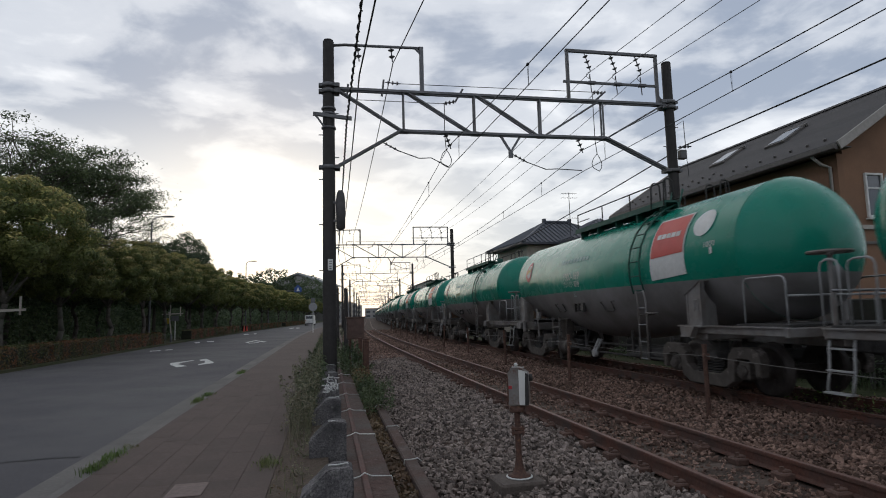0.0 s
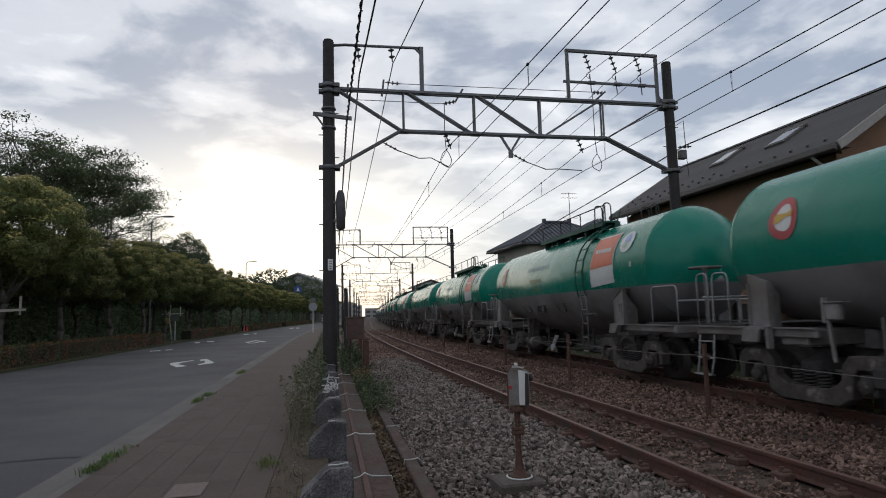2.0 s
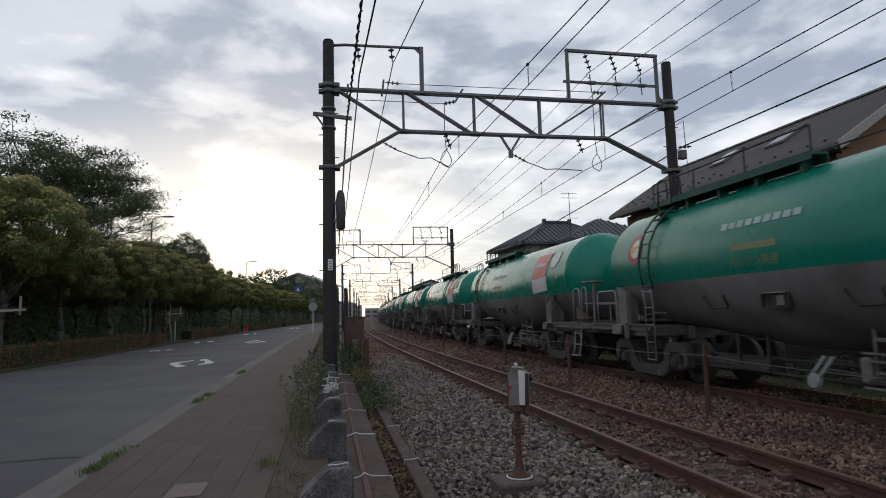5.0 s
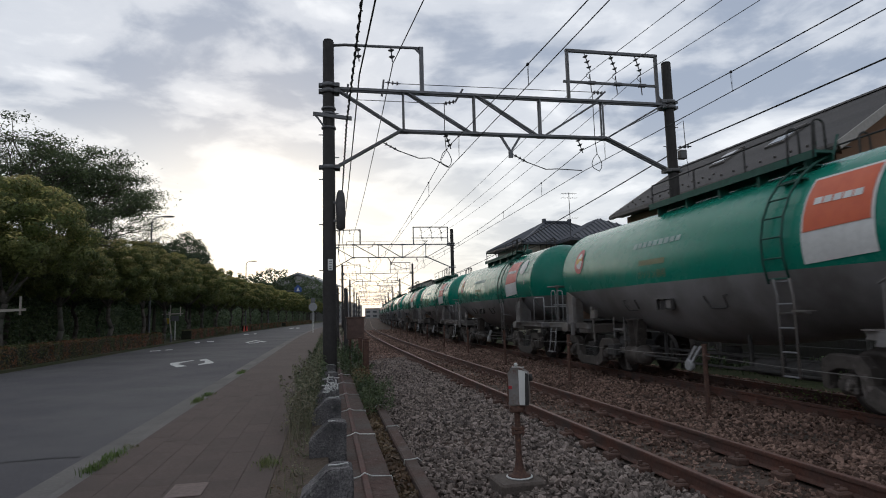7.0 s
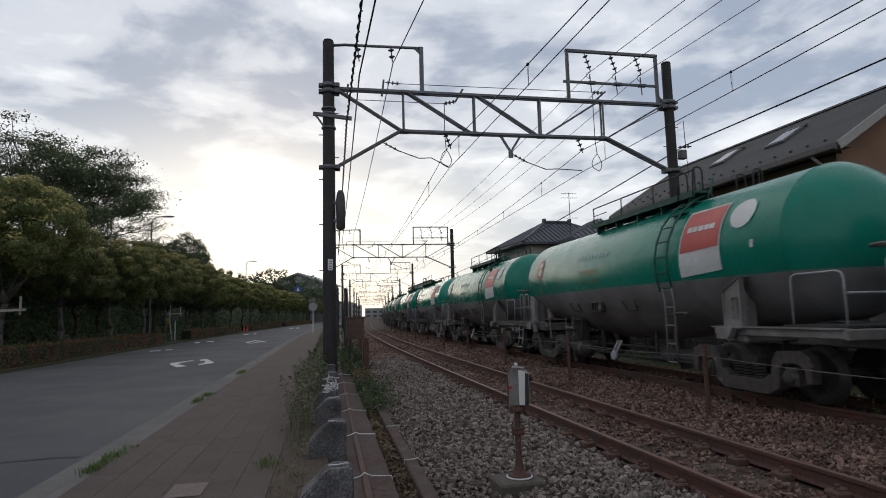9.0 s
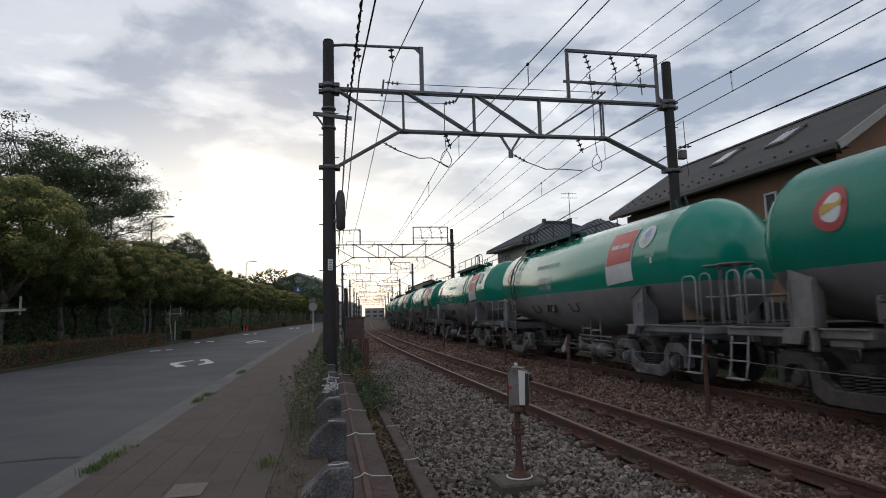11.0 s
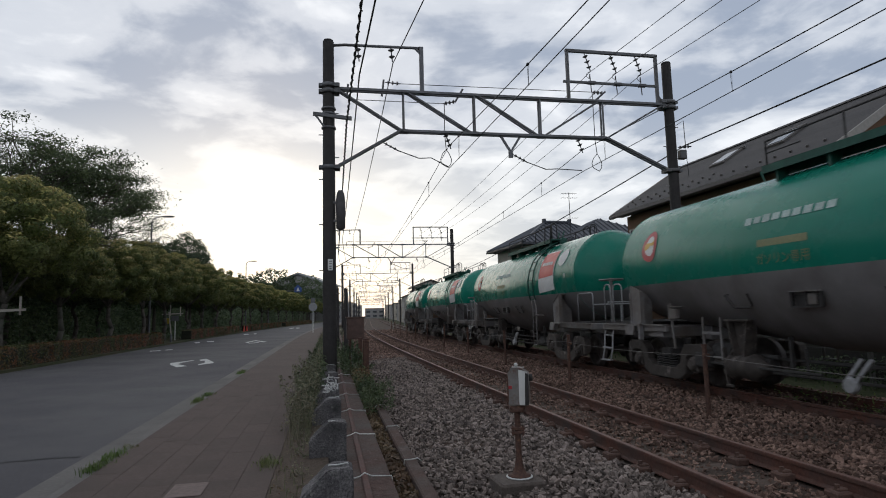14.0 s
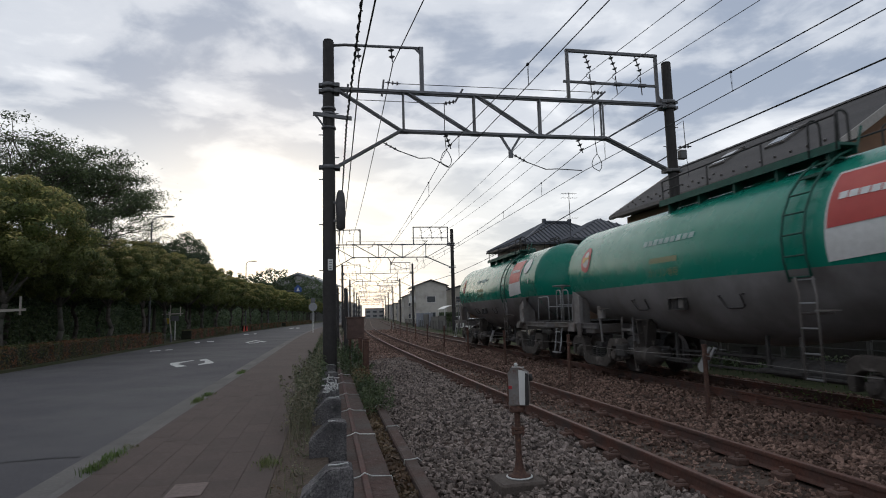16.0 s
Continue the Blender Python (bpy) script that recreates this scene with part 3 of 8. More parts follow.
def saddle_box_mesh(mat):
    """The tall bracket between frame and barrel: a flanged face plate, webs behind it and a small skirt."""
    bm = B()
    face = [(-0.03, 1.16), (0.38, 1.16), (0.41, 1.72), (-0.03, 1.94)]
    prism(bm, face, -0.11, -0.07, axis="X")
    for y, z in ((-0.018, 1.93), (0.385, 1.72)):
        prism(bm, [(y - 0.012, 1.16), (y + 0.012, 1.16), (y + 0.012, z), (y - 0.012, z)], -0.13, -0.04, axis="X")
    prism(bm, [(0.20, 1.16), (0.23, 1.16), (0.23, 1.84), (0.20, 1.86)], -0.07, 0.34, axis="X")
    prism(bm, [(-0.03, 1.945), (0.45, 1.705), (0.45, 1.722), (-0.03, 1.962)], -0.14, 0.10, axis="X")
    return to_mesh(bm, "saddle_bracket", mat)


def skirt_mesh(mat):
    bm = B()
    prism(bm, [(0.06, 1.15), (0.40, 1.15), (0.47, 0.97), (0.19, 0.97)], -0.24, -0.12, axis="X")
    box(bm, -0.10, 0.18, 1.155, 0.16, 0.46, 0.03)
    return to_mesh(bm, "skirt", mat)


def hatch_frame_mesh(mat):
    """A small raised frame with its latch and plate."""
    bm = B()
    for dy in (-0.055, 0.055):
        box(bm, -0.118, 0.12 + dy, 1.52, 0.02, 0.014, 0.214)
    for dz in (-0.10, 0.10):
        box(bm, -0.118, 0.12, 1.52 + dz, 0.02, 0.124, 0.014)
    box(bm, -0.117, 0.12, 1.35, 0.014, 0.15, 0.14)
    return to_mesh(bm, "hatch_frame", mat)


def build_wagon(clean=False, flip=False, logo="red", number=""):
    """flip: the brake platform is at the end nearer -y. Lettering always reads along the -x side."""
    words = {True: "clean green and grey tank wagon with pale bogies", False: "weathered green and grey tank wagon with grimy bogies"}[clean]
    if not logo:
        words = "weathered green and grey tank wagon without a red panel"
    w = thing("tank_wagon", Matrix(), words + (", reversed" if flip else ""), "tank wagon", "wagons of the tank train")
    fmat = FRAME_CLEAN if clean else FRAME_GREY
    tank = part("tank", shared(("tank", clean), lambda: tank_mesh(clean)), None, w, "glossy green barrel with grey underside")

    def weld(y):
        bm = B()
        r, zc = tank_section(y)
        ring(bm, (0, y, zc), r + 0.001, 0.004, "Y", 64, 5)
        return to_mesh(bm, "weld_seam", [TANK_GREEN])
    lad_y = 3.75 if flip else -2.63

    # painted marks on both sides
    for side in (-1, 1):
        if logo:
            red = PANEL_ORANGE if logo == "orange" else PANEL_RED
            lg = part("advert_panel", shared(("logo", side), lambda: decal("advert_panel", -3.06, -4.14, 2.07, 3.24, [WHITE_PAINT], 0.012, side, 10, 12)), None, tank, "white panel with a red square")
            me = shared(("red", side, logo), lambda: decal("red_square", -3.10, -4.10, 2.49, 3.20, [red], 0.02, side, 10, 10))
            part("red_square", me, None, tank, "faded red-orange square" if logo == "orange" else "red square")
            for k in range(5):
                part("panel_bar", shared(("bars", side, k), lambda k=k: bars_mesh("panel_bar", -3.60 + 0.30 - 0.15 * k, 2.87, 0.125, 0.165, 1, WHITE_PAINT, 0.028, side, 0.0, 3)), None, tank)
        if logo:
            part("round_mark", shared(("disc", side), lambda: disc_mesh("round_mark", -4.57, 2.99, 0.27, WHITE_PAINT, 0.014, side)), None, tank, "pale round sticker")
            if clean or logo == "orange":
                part("round_mark_print", shared(("disc2", side), lambda: disc_mesh("round_mark_print", -4.59, 3.05, 0.11, PALE_BLUE, 0.022, side, 18, 1.0, 0.18)), None, tank)
                part("round_mark_leaf", shared(("disc3", side), lambda: disc_mesh("round_mark_leaf", -4.53, 2.91, 0.09, PALE_GREEN, 0.021, side, 18, 1.0, 0.25)), None, tank)
        part("small_plate", shared(("plate", side), lambda: decal("small_plate", -4.82, -4.89, 2.40, 2.52, [WHITE_PAINT], 0.016, side, 2, 2)), None, tank, "small white plate")
        ey = 4.44 if clean else 4.30
        emb = part("emblem", shared(("emb", side, clean), lambda: disc_mesh("emblem", 0.02 + ey, 2.74, 0.33, EMBLEM_RED, 0.012, side, 28, 0.85, 0.05)), None, tank, "crimson oval emblem with a gold mark")
        part("emblem_ground", shared(("emb2", side, clean), lambda: disc_mesh("emblem_ground", ey, 2.74, 0.21, WHITE_PAINT, 0.018, side, 24, 0.8, 0.08)), None, tank)
        part("emblem_mark", shared(("emb3", side, clean), lambda: decal("emblem_mark", ey + 0.18, ey - 0.16, 2.64, 2.86, [EMBLEM_GOLD], 0.026, side, 10, 8, None, lambda u, v: abs(v - 0.35 - 0.4 * u) < 0.22 + 0.12 * math.sin(7 * u))), None, tank)
        for k in range(9):
            part("lettering_bar", shared(("co", side, k), lambda k=k: bars_mesh("lettering_bar", 0.55 + 0.775 - 0.194 * k, 2.78, 0.145, 0.17, 1, LETTER_WHITE, 0.010, side, 0.0, k)), None, tank)
        if number:
            part("number_lettering", text_mesh(number, 0.27, 0.60, 2.36, WHITE_PAINT, 0.010, side), None, tank, "white lettering")
            part("cargo_lettering", text_mesh("ガソリン専用", 0.17, 0.58, 2.15, WHITE_PAINT, 0.010, side), None, tank, "white lettering")
            part("load_lettering", text_mesh("32", 0.19, 0.42, 1.90, LETTER_WHITE, 0.012, side), None, tank, "white lettering")
            part("class_lettering", text_mesh("1000", 0.16, -4.80, 2.57, WHITE_PAINT, 0.010, side), None, tank, "white lettering")
        else:
            part("faded_bar", shared(("fade", side), lambda: bars_mesh("faded_bar", 0.58, 2.40, 0.95, 0.16, 1, FADED, 0.008, side, 0.0, 8)), None, tank, "worn brownish mark")
            part("cargo_lettering", shared(("fade2", side), lambda: text_mesh("ガソリン専用", 0.17, 0.58, 2.15, FADED, 0.008, side)), None, tank, "worn brownish lettering")
        # three open card holders on the lower side
        for y in (1.75, 0.30, -1.15):
            def holder(y=y, side=side):
                bm = B()
                p0, p1 = tank_point(y, ang_at(y, 1.46), 0.0), tank_point(y, ang_at(y, 1.66), 0.0)
                if abs(y) > 1:
                    # an empty bracket: one bar bent to a U
                    pipe(bm, [(p1.x + 0.03, y + 0.26, 1.68), (p1.x - 0.06, y + 0.26, 1.67), (p0.x - 0.06, y + 0.22, 1.49), (p0.x - 0.06, y + 0.17, 1.46), (p0.x - 0.06, y - 0.17, 1.46), (p0.x - 0.06, y - 0.22, 1.49), (p1.x - 0.06, y - 0.26, 1.67), (p1.x + 0.03, y - 0.26, 1.68)], 0.016, 6)
                else:
                    x = min(p0.x, p1.x) - 0.02
                    box(bm, x, y, 1.455, 0.07, 0.50, 0.02)
                    for yy in (-0.25, 0.0, 0.25):
                        box(bm, x, y + yy, 1.56, 0.06, 0.022, 0.20)
                    box(bm, x + 0.05, y, 1.56, 0.02, 0.48, 0.19)
                    box(bm, x + 0.005, y - 0.09, 1.56, 0.012, 0.15, 0.15, mat=1)
                    box(bm, x - 0.01, y, 1.67, 0.09, 0.52, 0.016, mat=1)
                if side > 0:
                    bmesh.ops.rotate(bm, verts=bm.verts, cent=(0, 0, 0), matrix=Matrix.Rotation(math.pi, 3, "Z"))
                return to_mesh(bm, "card_holder", [UNDER_DARK, FRAME_GREY])
            part("card_holder", shared(("hold", side, y), holder), None, tank, "empty bent card bracket" if abs(y) > 1 else "dark card holder with a pale top ledge")
    for y in (-5.43, 5.43):
        part("weld_seam", shared(("weld", y), lambda y=y: weld(y)), None, tank)

    # walkway on top with hatch and rails
    y0, y1 = (4.3, 0.0) if flip else (-2.9, 1.55)
    lo, hi = min(y0, y1), max(y0, y1)

    def walkway():
        bm = B()
        for x in (-0.62, 0.62):
            box(bm, x, (lo + hi) / 2, TOP + 0.06, 0.30, hi - lo, 0.04)
            sg = 1 if x > 0 else -1
            box(bm, x + 0.16 * sg, (lo + hi) / 2, TOP + 0.03, 0.02, hi - lo, 0.12)
            box(bm, x - 0.14 * sg, (lo + hi) / 2, TOP + 0.00, 0.02, hi - lo, 0.14)
            for k in range(5):
                y = lo + 0.25 + (hi - lo - 0.5) * k / 4
                prism(bm, [(x - 0.12, TOP + 0.04), (x + 0.12, TOP + 0.04), (x + 0.10, TOP - 0.34), (x - 0.04, TOP - 0.20)] if x > 0 else [(x - 0.12, TOP + 0.04), (x + 0.12, TOP + 0.04), (x + 0.04, TOP - 0.20), (x - 0.10, TOP - 0.34)], y - 0.03, y + 0.03)
        return to_mesh(bm, "walkway", DARK_GREEN)
    part("walkway", shared(("walk", flip), walkway), None, w, "dark green gangway along the top")

    def top_rail(x):
        bm = B()
        z = TOP + 0.08
        pts = [lo + 0.05, (lo + hi) / 2 - 0.7, (lo + hi) / 2 + 0.7, hi - 0.05]
        for y in pts:
            rod(bm, (x, y, z), (x, y, z + 0.42), 0.016, 6)
        rod(bm, (x, lo + 0.05, z + 0.42), (x, hi - 0.05, z + 0.42), 0.016, 6)
        rod(bm, (x, hi - 0.75, z + 0.22), (x, hi - 0.05, z + 0.22), 0.012, 6)
        # grab hoops where the ladder comes up
        if lo < lad_y < hi + 0.1:
            for dy in (-0.24, 0.24):
                arc = [(x * (0.93 + 0.14 * math.cos(k * math.pi / 8)), lad_y + dy, z + 0.38 + 0.09 * math.sin(k * math.pi / 8)) for k in range(9)]
                pipe(bm, [(x * 1.10, lad_y + dy, z - 0.10), *arc, (x * 0.78, lad_y + dy, z)], 0.017, 6)
        return to_mesh(bm, "top_rail", UNDER_DARK)
    for x in (-0.72, 0.72):
        part("top_rail", shared(("rail", x, flip), lambda x=x: top_rail(x)), None, w, "thin dark handrail")

    def hatch():
        bm = B()
        lathe(bm, [(0.30, TOP - 0.05), (0.30, TOP + 0.12), (0.34, TOP + 0.13), (0.34, TOP + 0.17), (0.22, TOP + 0.23), (0.05, TOP + 0.25)], 20, Matrix.Translation((0, (lo + hi) / 2, 0)))
        return to_mesh(bm, "hatch", DARK_GREEN)
    part("hatch", shared(("hatch", flip), hatch), None, w)
    part("relief_valve", shared(("rv", flip), lambda: to_mesh(lathe(B(), [(0.13, TOP - 0.05), (0.13, TOP + 0.20), (0.05, TOP + 0.24)], 14, Matrix.Translation((0, lo + 0.9, 0))), "relief_valve", DARK_GREEN)), None, w)

    # side ladders that follow the barrel
    def ladder(side):
        bm = B()
        angs = [74, 60, 46, 32, 18, 5, -8, -20]
        for dy in (-0.19, 0.19):
            pts = [tank_point(lad_y + dy, a, 0.10) for a in angs]
            pts.insert(0, pts[0] + Vector((0.10, 0, 0.30)))
            pipe(bm, pts, 0.02, 6)
        for a in (60, 46):
            p = tank_point(lad_y, a, 0.05)
            box(bm, p.x, p.y, p.z, 0.12, 0.46, 0.025)
        if side > 0:
            bmesh.ops.rotate(bm, verts=bm.verts, cent=(0, 0, 0), matrix=Matrix.Rotation(math.pi, 3, "Z"))
        return to_mesh(bm, "ladder", DARK_GREEN)

    low_y = lad_y - 0.10

    def low_ladder(side):
        bm = B()
        x = -1.36
        for dy in (-0.15, 0.15):
            pipe(bm, [(x - 0.04, low_y + dy, 1.86), (x, low_y + dy, 1.62), (x, low_y + dy, 0.46)], 0.018, 6)
            rod(bm, (x, low_y + dy, 1.36), (x + 0.25, low_y + dy, 1.36), 0.016, 6)
        box(bm, x + 0.06, low_y - 0.24, 1.40, 0.16, 0.28, 0.02)
        if side > 0:
            bmesh.ops.rotate(bm, verts=bm.verts, cent=(0, 0, 0), matrix=Matrix.Rotation(math.pi, 3, "Z"))
        return to_mesh(bm, "lower_ladder", FRAME_GREY)
    for side in (-1, 1):
        la = part("ladder", shared(("lad", side, flip), lambda side=side: ladder(side)), None, w, "dark green ladder curving up the barrel")
        lb = part("lower_ladder", shared(("lad2", side, flip), lambda side=side: low_ladder(side)), None, w, "grey hanging ladder")
        for a in (66, 54, 42, 30, 18, 6, -6, -18):
            p = tank_point(lad_y, a, 0.10)
            part("rung", shared("rung", lambda: to_mesh(rod(B(), (0, -0.19, 0), (0, 0.19, 0), 0.014, 6), "rung", DARK_GREEN)), None, la, "", pose(p.x * -side, p.y * -side, p.z))
        for z in (0.48, 0.82, 1.16, 1.50, 1.82):
            part("rung", shared("rung2", lambda: to_mesh(rod(B(), (0, -0.15, 0), (0, 0.15, 0), 0.014, 6), "rung", FRAME_CLEAN)), None, lb, "", pose(1.36 * side, low_y * -side, z))

    # end frames and the deck of the brake platform
    def end_frame(sgn):
        bm = B()
        ya, yb = 3.85 * sgn, 6.42 * sgn
        for x in (-1.22, 1.22):
            box(bm, x, (ya + yb) / 2, 1.09, 0.08, abs(yb - ya), 0.13, 0.012)
            box(bm, x * 1.0, (ya + yb) / 2, 1.155, 0.18, abs(yb - ya), 0.02)
        box(bm, 0, yb, 1.08, 2.50, 0.08, 0.15, 0.015)
        box(bm, 0, 4.3 * sgn, 1.02, 2.4, 0.5, 0.22, 0.02)
        box(bm, 0, (ya + yb) / 2, 0.98, 0.50, abs(yb - ya), 0.28, 0.02)
        return to_mesh(bm, "end_frame", fmat)

    def deck(sgn):
        bm = B()
        box(bm, 0, 5.85 * sgn, 1.185, 2.34, 1.10, 0.03)
        return to_mesh(bm, "deck", UNDER_DARK)

    def coupler(sgn):
        bm = B()
        box(bm, 0, 6.48 * sgn, 0.88, 0.20, 0.5, 0.24, 0.03)
        box(bm, 0.06, 6.71 * sgn, 0.88, 0.26, 0.15, 0.28, 0.04)
        rod(bm, (0.35, 6.45 * sgn, 0.75), (0.40, 6.62 * sgn, 0.30), 0.03, 8)
        return to_mesh(bm, "coupler", UNDER_DARK)
    for sgn in (-1, 1):
        part("end_frame", shared(("ef", sgn, clean), lambda: end_frame(sgn)), None, w, "grey steel end frame")
        part("deck", shared(("deck", sgn), lambda: deck(sgn)), None, w)
        part("coupler", shared(("cp", sgn), lambda: coupler(sgn)), None, w)
        for sx in (-1, 1):
            sb = part("saddle_bracket", shared(("sb", clean, sgn), lambda: saddle_plate_mesh(fmat) if sgn > 0 else saddle_box_mesh(fmat)), None, w, "grey sloped bracket under the barrel", pose(sx * 1.20, 4.60 * sgn, 0, 0, 0, 0 if sx < 0 else 180))
            if sgn < 0:
                part("skirt", shared(("skirt", clean), lambda: skirt_mesh(fmat)), None, sb)
                part("hatch_frame", shared(("hf", clean), lambda: hatch_frame_mesh(fmat)), None, sb)

    # handrails: short hoops at one end, a brake stand with tall hoops and steps at the other
    brake = -1 if flip else 1
    def hoop(x, ya, yb, z0, z1, r=0.0155):
        bm = B()
        c = 0.10 if yb > ya else -0.10
        pipe(bm, [(x, ya, z0), (x, ya, z1 - 0.10), (x, ya + c * 0.3, z1 - 0.03), (x, ya + c, z1), (x, yb - c, z1), (x, yb - c * 0.3, z1 - 0.03), (x, yb, z1 - 0.10), (x, yb, z0)], r, 6)
        return to_mesh(bm, "handrail", HANDRAIL)

    for sx in (-1.12, 1.12):
        part("handrail", shared(("h1", sx, brake), lambda: hoop(sx, -5.45 * brake, -6.35 * brake, 1.19, 1.92)), None, w, "bent pipe handrail")
        part("handrail", shared(("h2", sx, brake), lambda: hoop(sx, 5.72 * brake, 6.12 * brake, 1.19, 2.06)), None, w, "bent pipe handrail")
        part("handrail", shared(("h3", sx, brake), lambda: hoop(sx, 6.25 * brake, 6.55 * brake, 1.19, 2.08)), None, w, "tall pipe handrail")

    def cross_rail(sgn, z):
        bm = B()
        rod(bm, (-1.12, 6.40 * sgn, z), (1.12, 6.40 * sgn, z), 0.018, 6)
        for x in (-0.4, 0.4):
            rod(bm, (x, 6.40 * sgn, 1.19), (x, 6.40 * sgn, z), 0.016, 6)
        return to_mesh(bm, "cross_rail", HANDRAIL)
    part("cross_rail", shared(("cr", -brake), lambda: cross_rail(-brake, 1.62)), None, w)
    part("cross_rail", shared(("cr2", brake), lambda: cross_rail(brake, 1.66)), None, w)

    def brake_stand():
        bm = B()
        y = 6.22 * brake
        rod(bm, (-0.92, y, 1.19), (-0.92, y, 2.18), 0.035, 8)
        ring(bm, (-0.92, y, 2.20), 0.27, 0.022, "Z", 24, 6)
        for a in range(0, 180, 45):
            c, s = 0.26 * math.cos(radians(a)), 0.26 * math.sin(radians(a))
            rod(bm, (-0.92 - c, y - s, 2.20), (-0.92 + c, y + s, 2.20), 0.014, 6)
        rod(bm, (-0.92, y, 2.16), (-0.92, y, 2.24), 0.06, 10)
        return to_mesh(bm, "brake_stand", FRAME_GREY)
    part("brake_stand", shared(("bs", brake), brake_stand), None, w, "upright shaft with a flat brake wheel", pose(0, 0.34 * brake, 0))

    def steps(sx):
        bm = B()
        for y in (6.02 * brake, 6.40 * brake):
            pipe(bm, [(sx * 0.97, y, 1.12), (sx * 1.01, y, 1.02), (sx * 1.03, y, 0.90), (sx * 1.05, y, 0.60), (sx * 1.10, y, 0.34)], 0.017, 6)
        for k, z in enumerate((0.34, 0.62, 0.90)):
            box(bm, sx * (1.10 - 0.035 * k), 6.21 * brake, z, 0.12 if k == 0 else 0.05, 0.40, 0.022)
        return to_mesh(bm, "steps", HANDRAIL)
    for sx in (-1.2, 1.2):
        part("steps", shared(("st", sx, brake), lambda: steps(sx)), None, w, "pale hanging foot steps")

    def placard():
        bm = B()
        y = 5.28 * brake
        prism(bm, [(-0.30, 1.25), (0.30, 1.25), (0.30, 1.55), (0.16, 1.72), (-0.16, 1.72), (-0.30, 1.55)], y - 0.02, y + 0.02)
        return to_mesh(bm, "placard", PLACARD)
    part("placard", shared(("pl", brake), placard), None, w, "tan plate above the platform", pose(-0.55, 0, 0))

    # valve gear, brake cylinder, levers and air pipes under the barrel
    def gear():
        bm = B()
        f = -1 if flip else 1
        rod(bm, (-0.72, 2.5 * f, 0.66), (-0.72, 3.0 * f, 0.66), 0.20, 14)
        rod(bm, (-0.72, 1.6 * f, 0.66), (-0.72, 2.5 * f, 0.66), 0.035, 8)
        rod(bm, (-0.80, -3.2, 0.42), (-0.80, 3.2, 0.42), 0.025, 6)
        rod(bm, (-1.0, 0.5 * f, 0.50), (-1.0, 3.4 * f, 0.50), 0.022, 6)
        rod(bm, (-0.95, 0.8 * f, 0.85), (-0.95, 0.8 * f, 0.45), 0.02, 6)
        rod(bm, (-0.60, -1.2 * f, 0.48), (-0.60, -2.6 * f, 0.48), 0.14, 12)
        box(bm, -1.0, 3.06 * f, 0.55, 0.20, 0.36, 0.28, 0.03)
        rod(bm, (0, 0.2, 0.72), (0, 0.2, 0.40), 0.15, 12)
        rod(bm, (-0.55, -3.3, 0.62), (-0.55, 3.3, 0.62), 0.03, 6)
        for y in (-1.9, -1.2, 1.3):
            ibeam(bm, (-0.75, y * f, 1.0), (-0.75, y * f, 0.42), 0.05)
        box(bm, -0.75, -1.55 * f, 0.46, 0.25, 0.9, 0.05)
        box(bm, -0.70, 1.9 * f, 0.52, 0.22, 0.35, 0.22, 0.02)
        return to_mesh(bm, "brake_gear", UNDER_DARK)

    gmat = BOGIE_GREY if clean else BOGIE_DIRTY

    def hanger():
        bm, y = B(), 2.15
        prism(bm, [(y - 0.10, 0.66), (y + 0.10, 0.66), (y + 0.22, 1.25), (y - 0.22, 1.25)], -0.90, -0.87, axis="X")
        for sy in (-1, 1):
            prism(bm, [(y + sy * 0.10, 0.66), (y + sy * 0.125, 0.66), (y + sy * 0.25, 1.25), (y + sy * 0.22, 1.25)], -1.02, -0.80, axis="X")
        box(bm, -0.90, y, 1.25, 0.26, 0.62, 0.03)
        return to_mesh(bm, "drain_bracket", gmat)
    turn = pose(0, 0, 0) if not flip else pose(0, -4.0, 0)
    part("drain_bracket", shared(("db", clean), hanger), None, w, "grey tapered hanger with side flanges", turn) if not flip else None

    def cylinder():
        bm = B()
        lathe(bm, [(0.02, -0.46), (0.09, -0.44), (0.13, -0.34), (0.19, -0.22), (0.22, -0.20), (0.22, -0.14), (0.195, -0.12), (0.195, 0.24), (0.23, 0.25), (0.23, 0.30), (0.16, 0.36), (0.05, 0.38), (0.02, 0.38)], 20, Matrix.Translation((-0.90, 2.08, 0.48)) @ Matrix.Rotation(radians(-90), 4, "X"))
        rod(bm, (-0.90, 2.4, 0.50), (-0.90, 3.0, 0.53), 0.055, 10)
        rod(bm, (-0.95, 2.95, 0.54), (-0.95, 3.9, 0.58), 0.022, 6)
        box(bm, -0.92, 2.99, 0.53, 0.05, 0.10, 0.12, 0.01)
        ibeam(bm, (-1.0, 2.52, 0.78), (-1.0, 2.50, 0.52), 0.05)
        ibeam(bm, (-1.02, 2.30, 0.74), (-1.0, 2.46, 0.50), 0.035)
        ibeam(bm, (-1.02, 2.50, 0.42), (-1.02, 2.44, 0.16), 0.045)
        box(bm, -1.02, 2.40, 0.15, 0.06, 0.16, 0.05, 0.01)
        return to_mesh(bm, "brake_cylinder", gmat)
    part("brake_cylinder", shared(("bc", clean), cylinder), None, w, "grey brake cylinder with piston rod", turn)

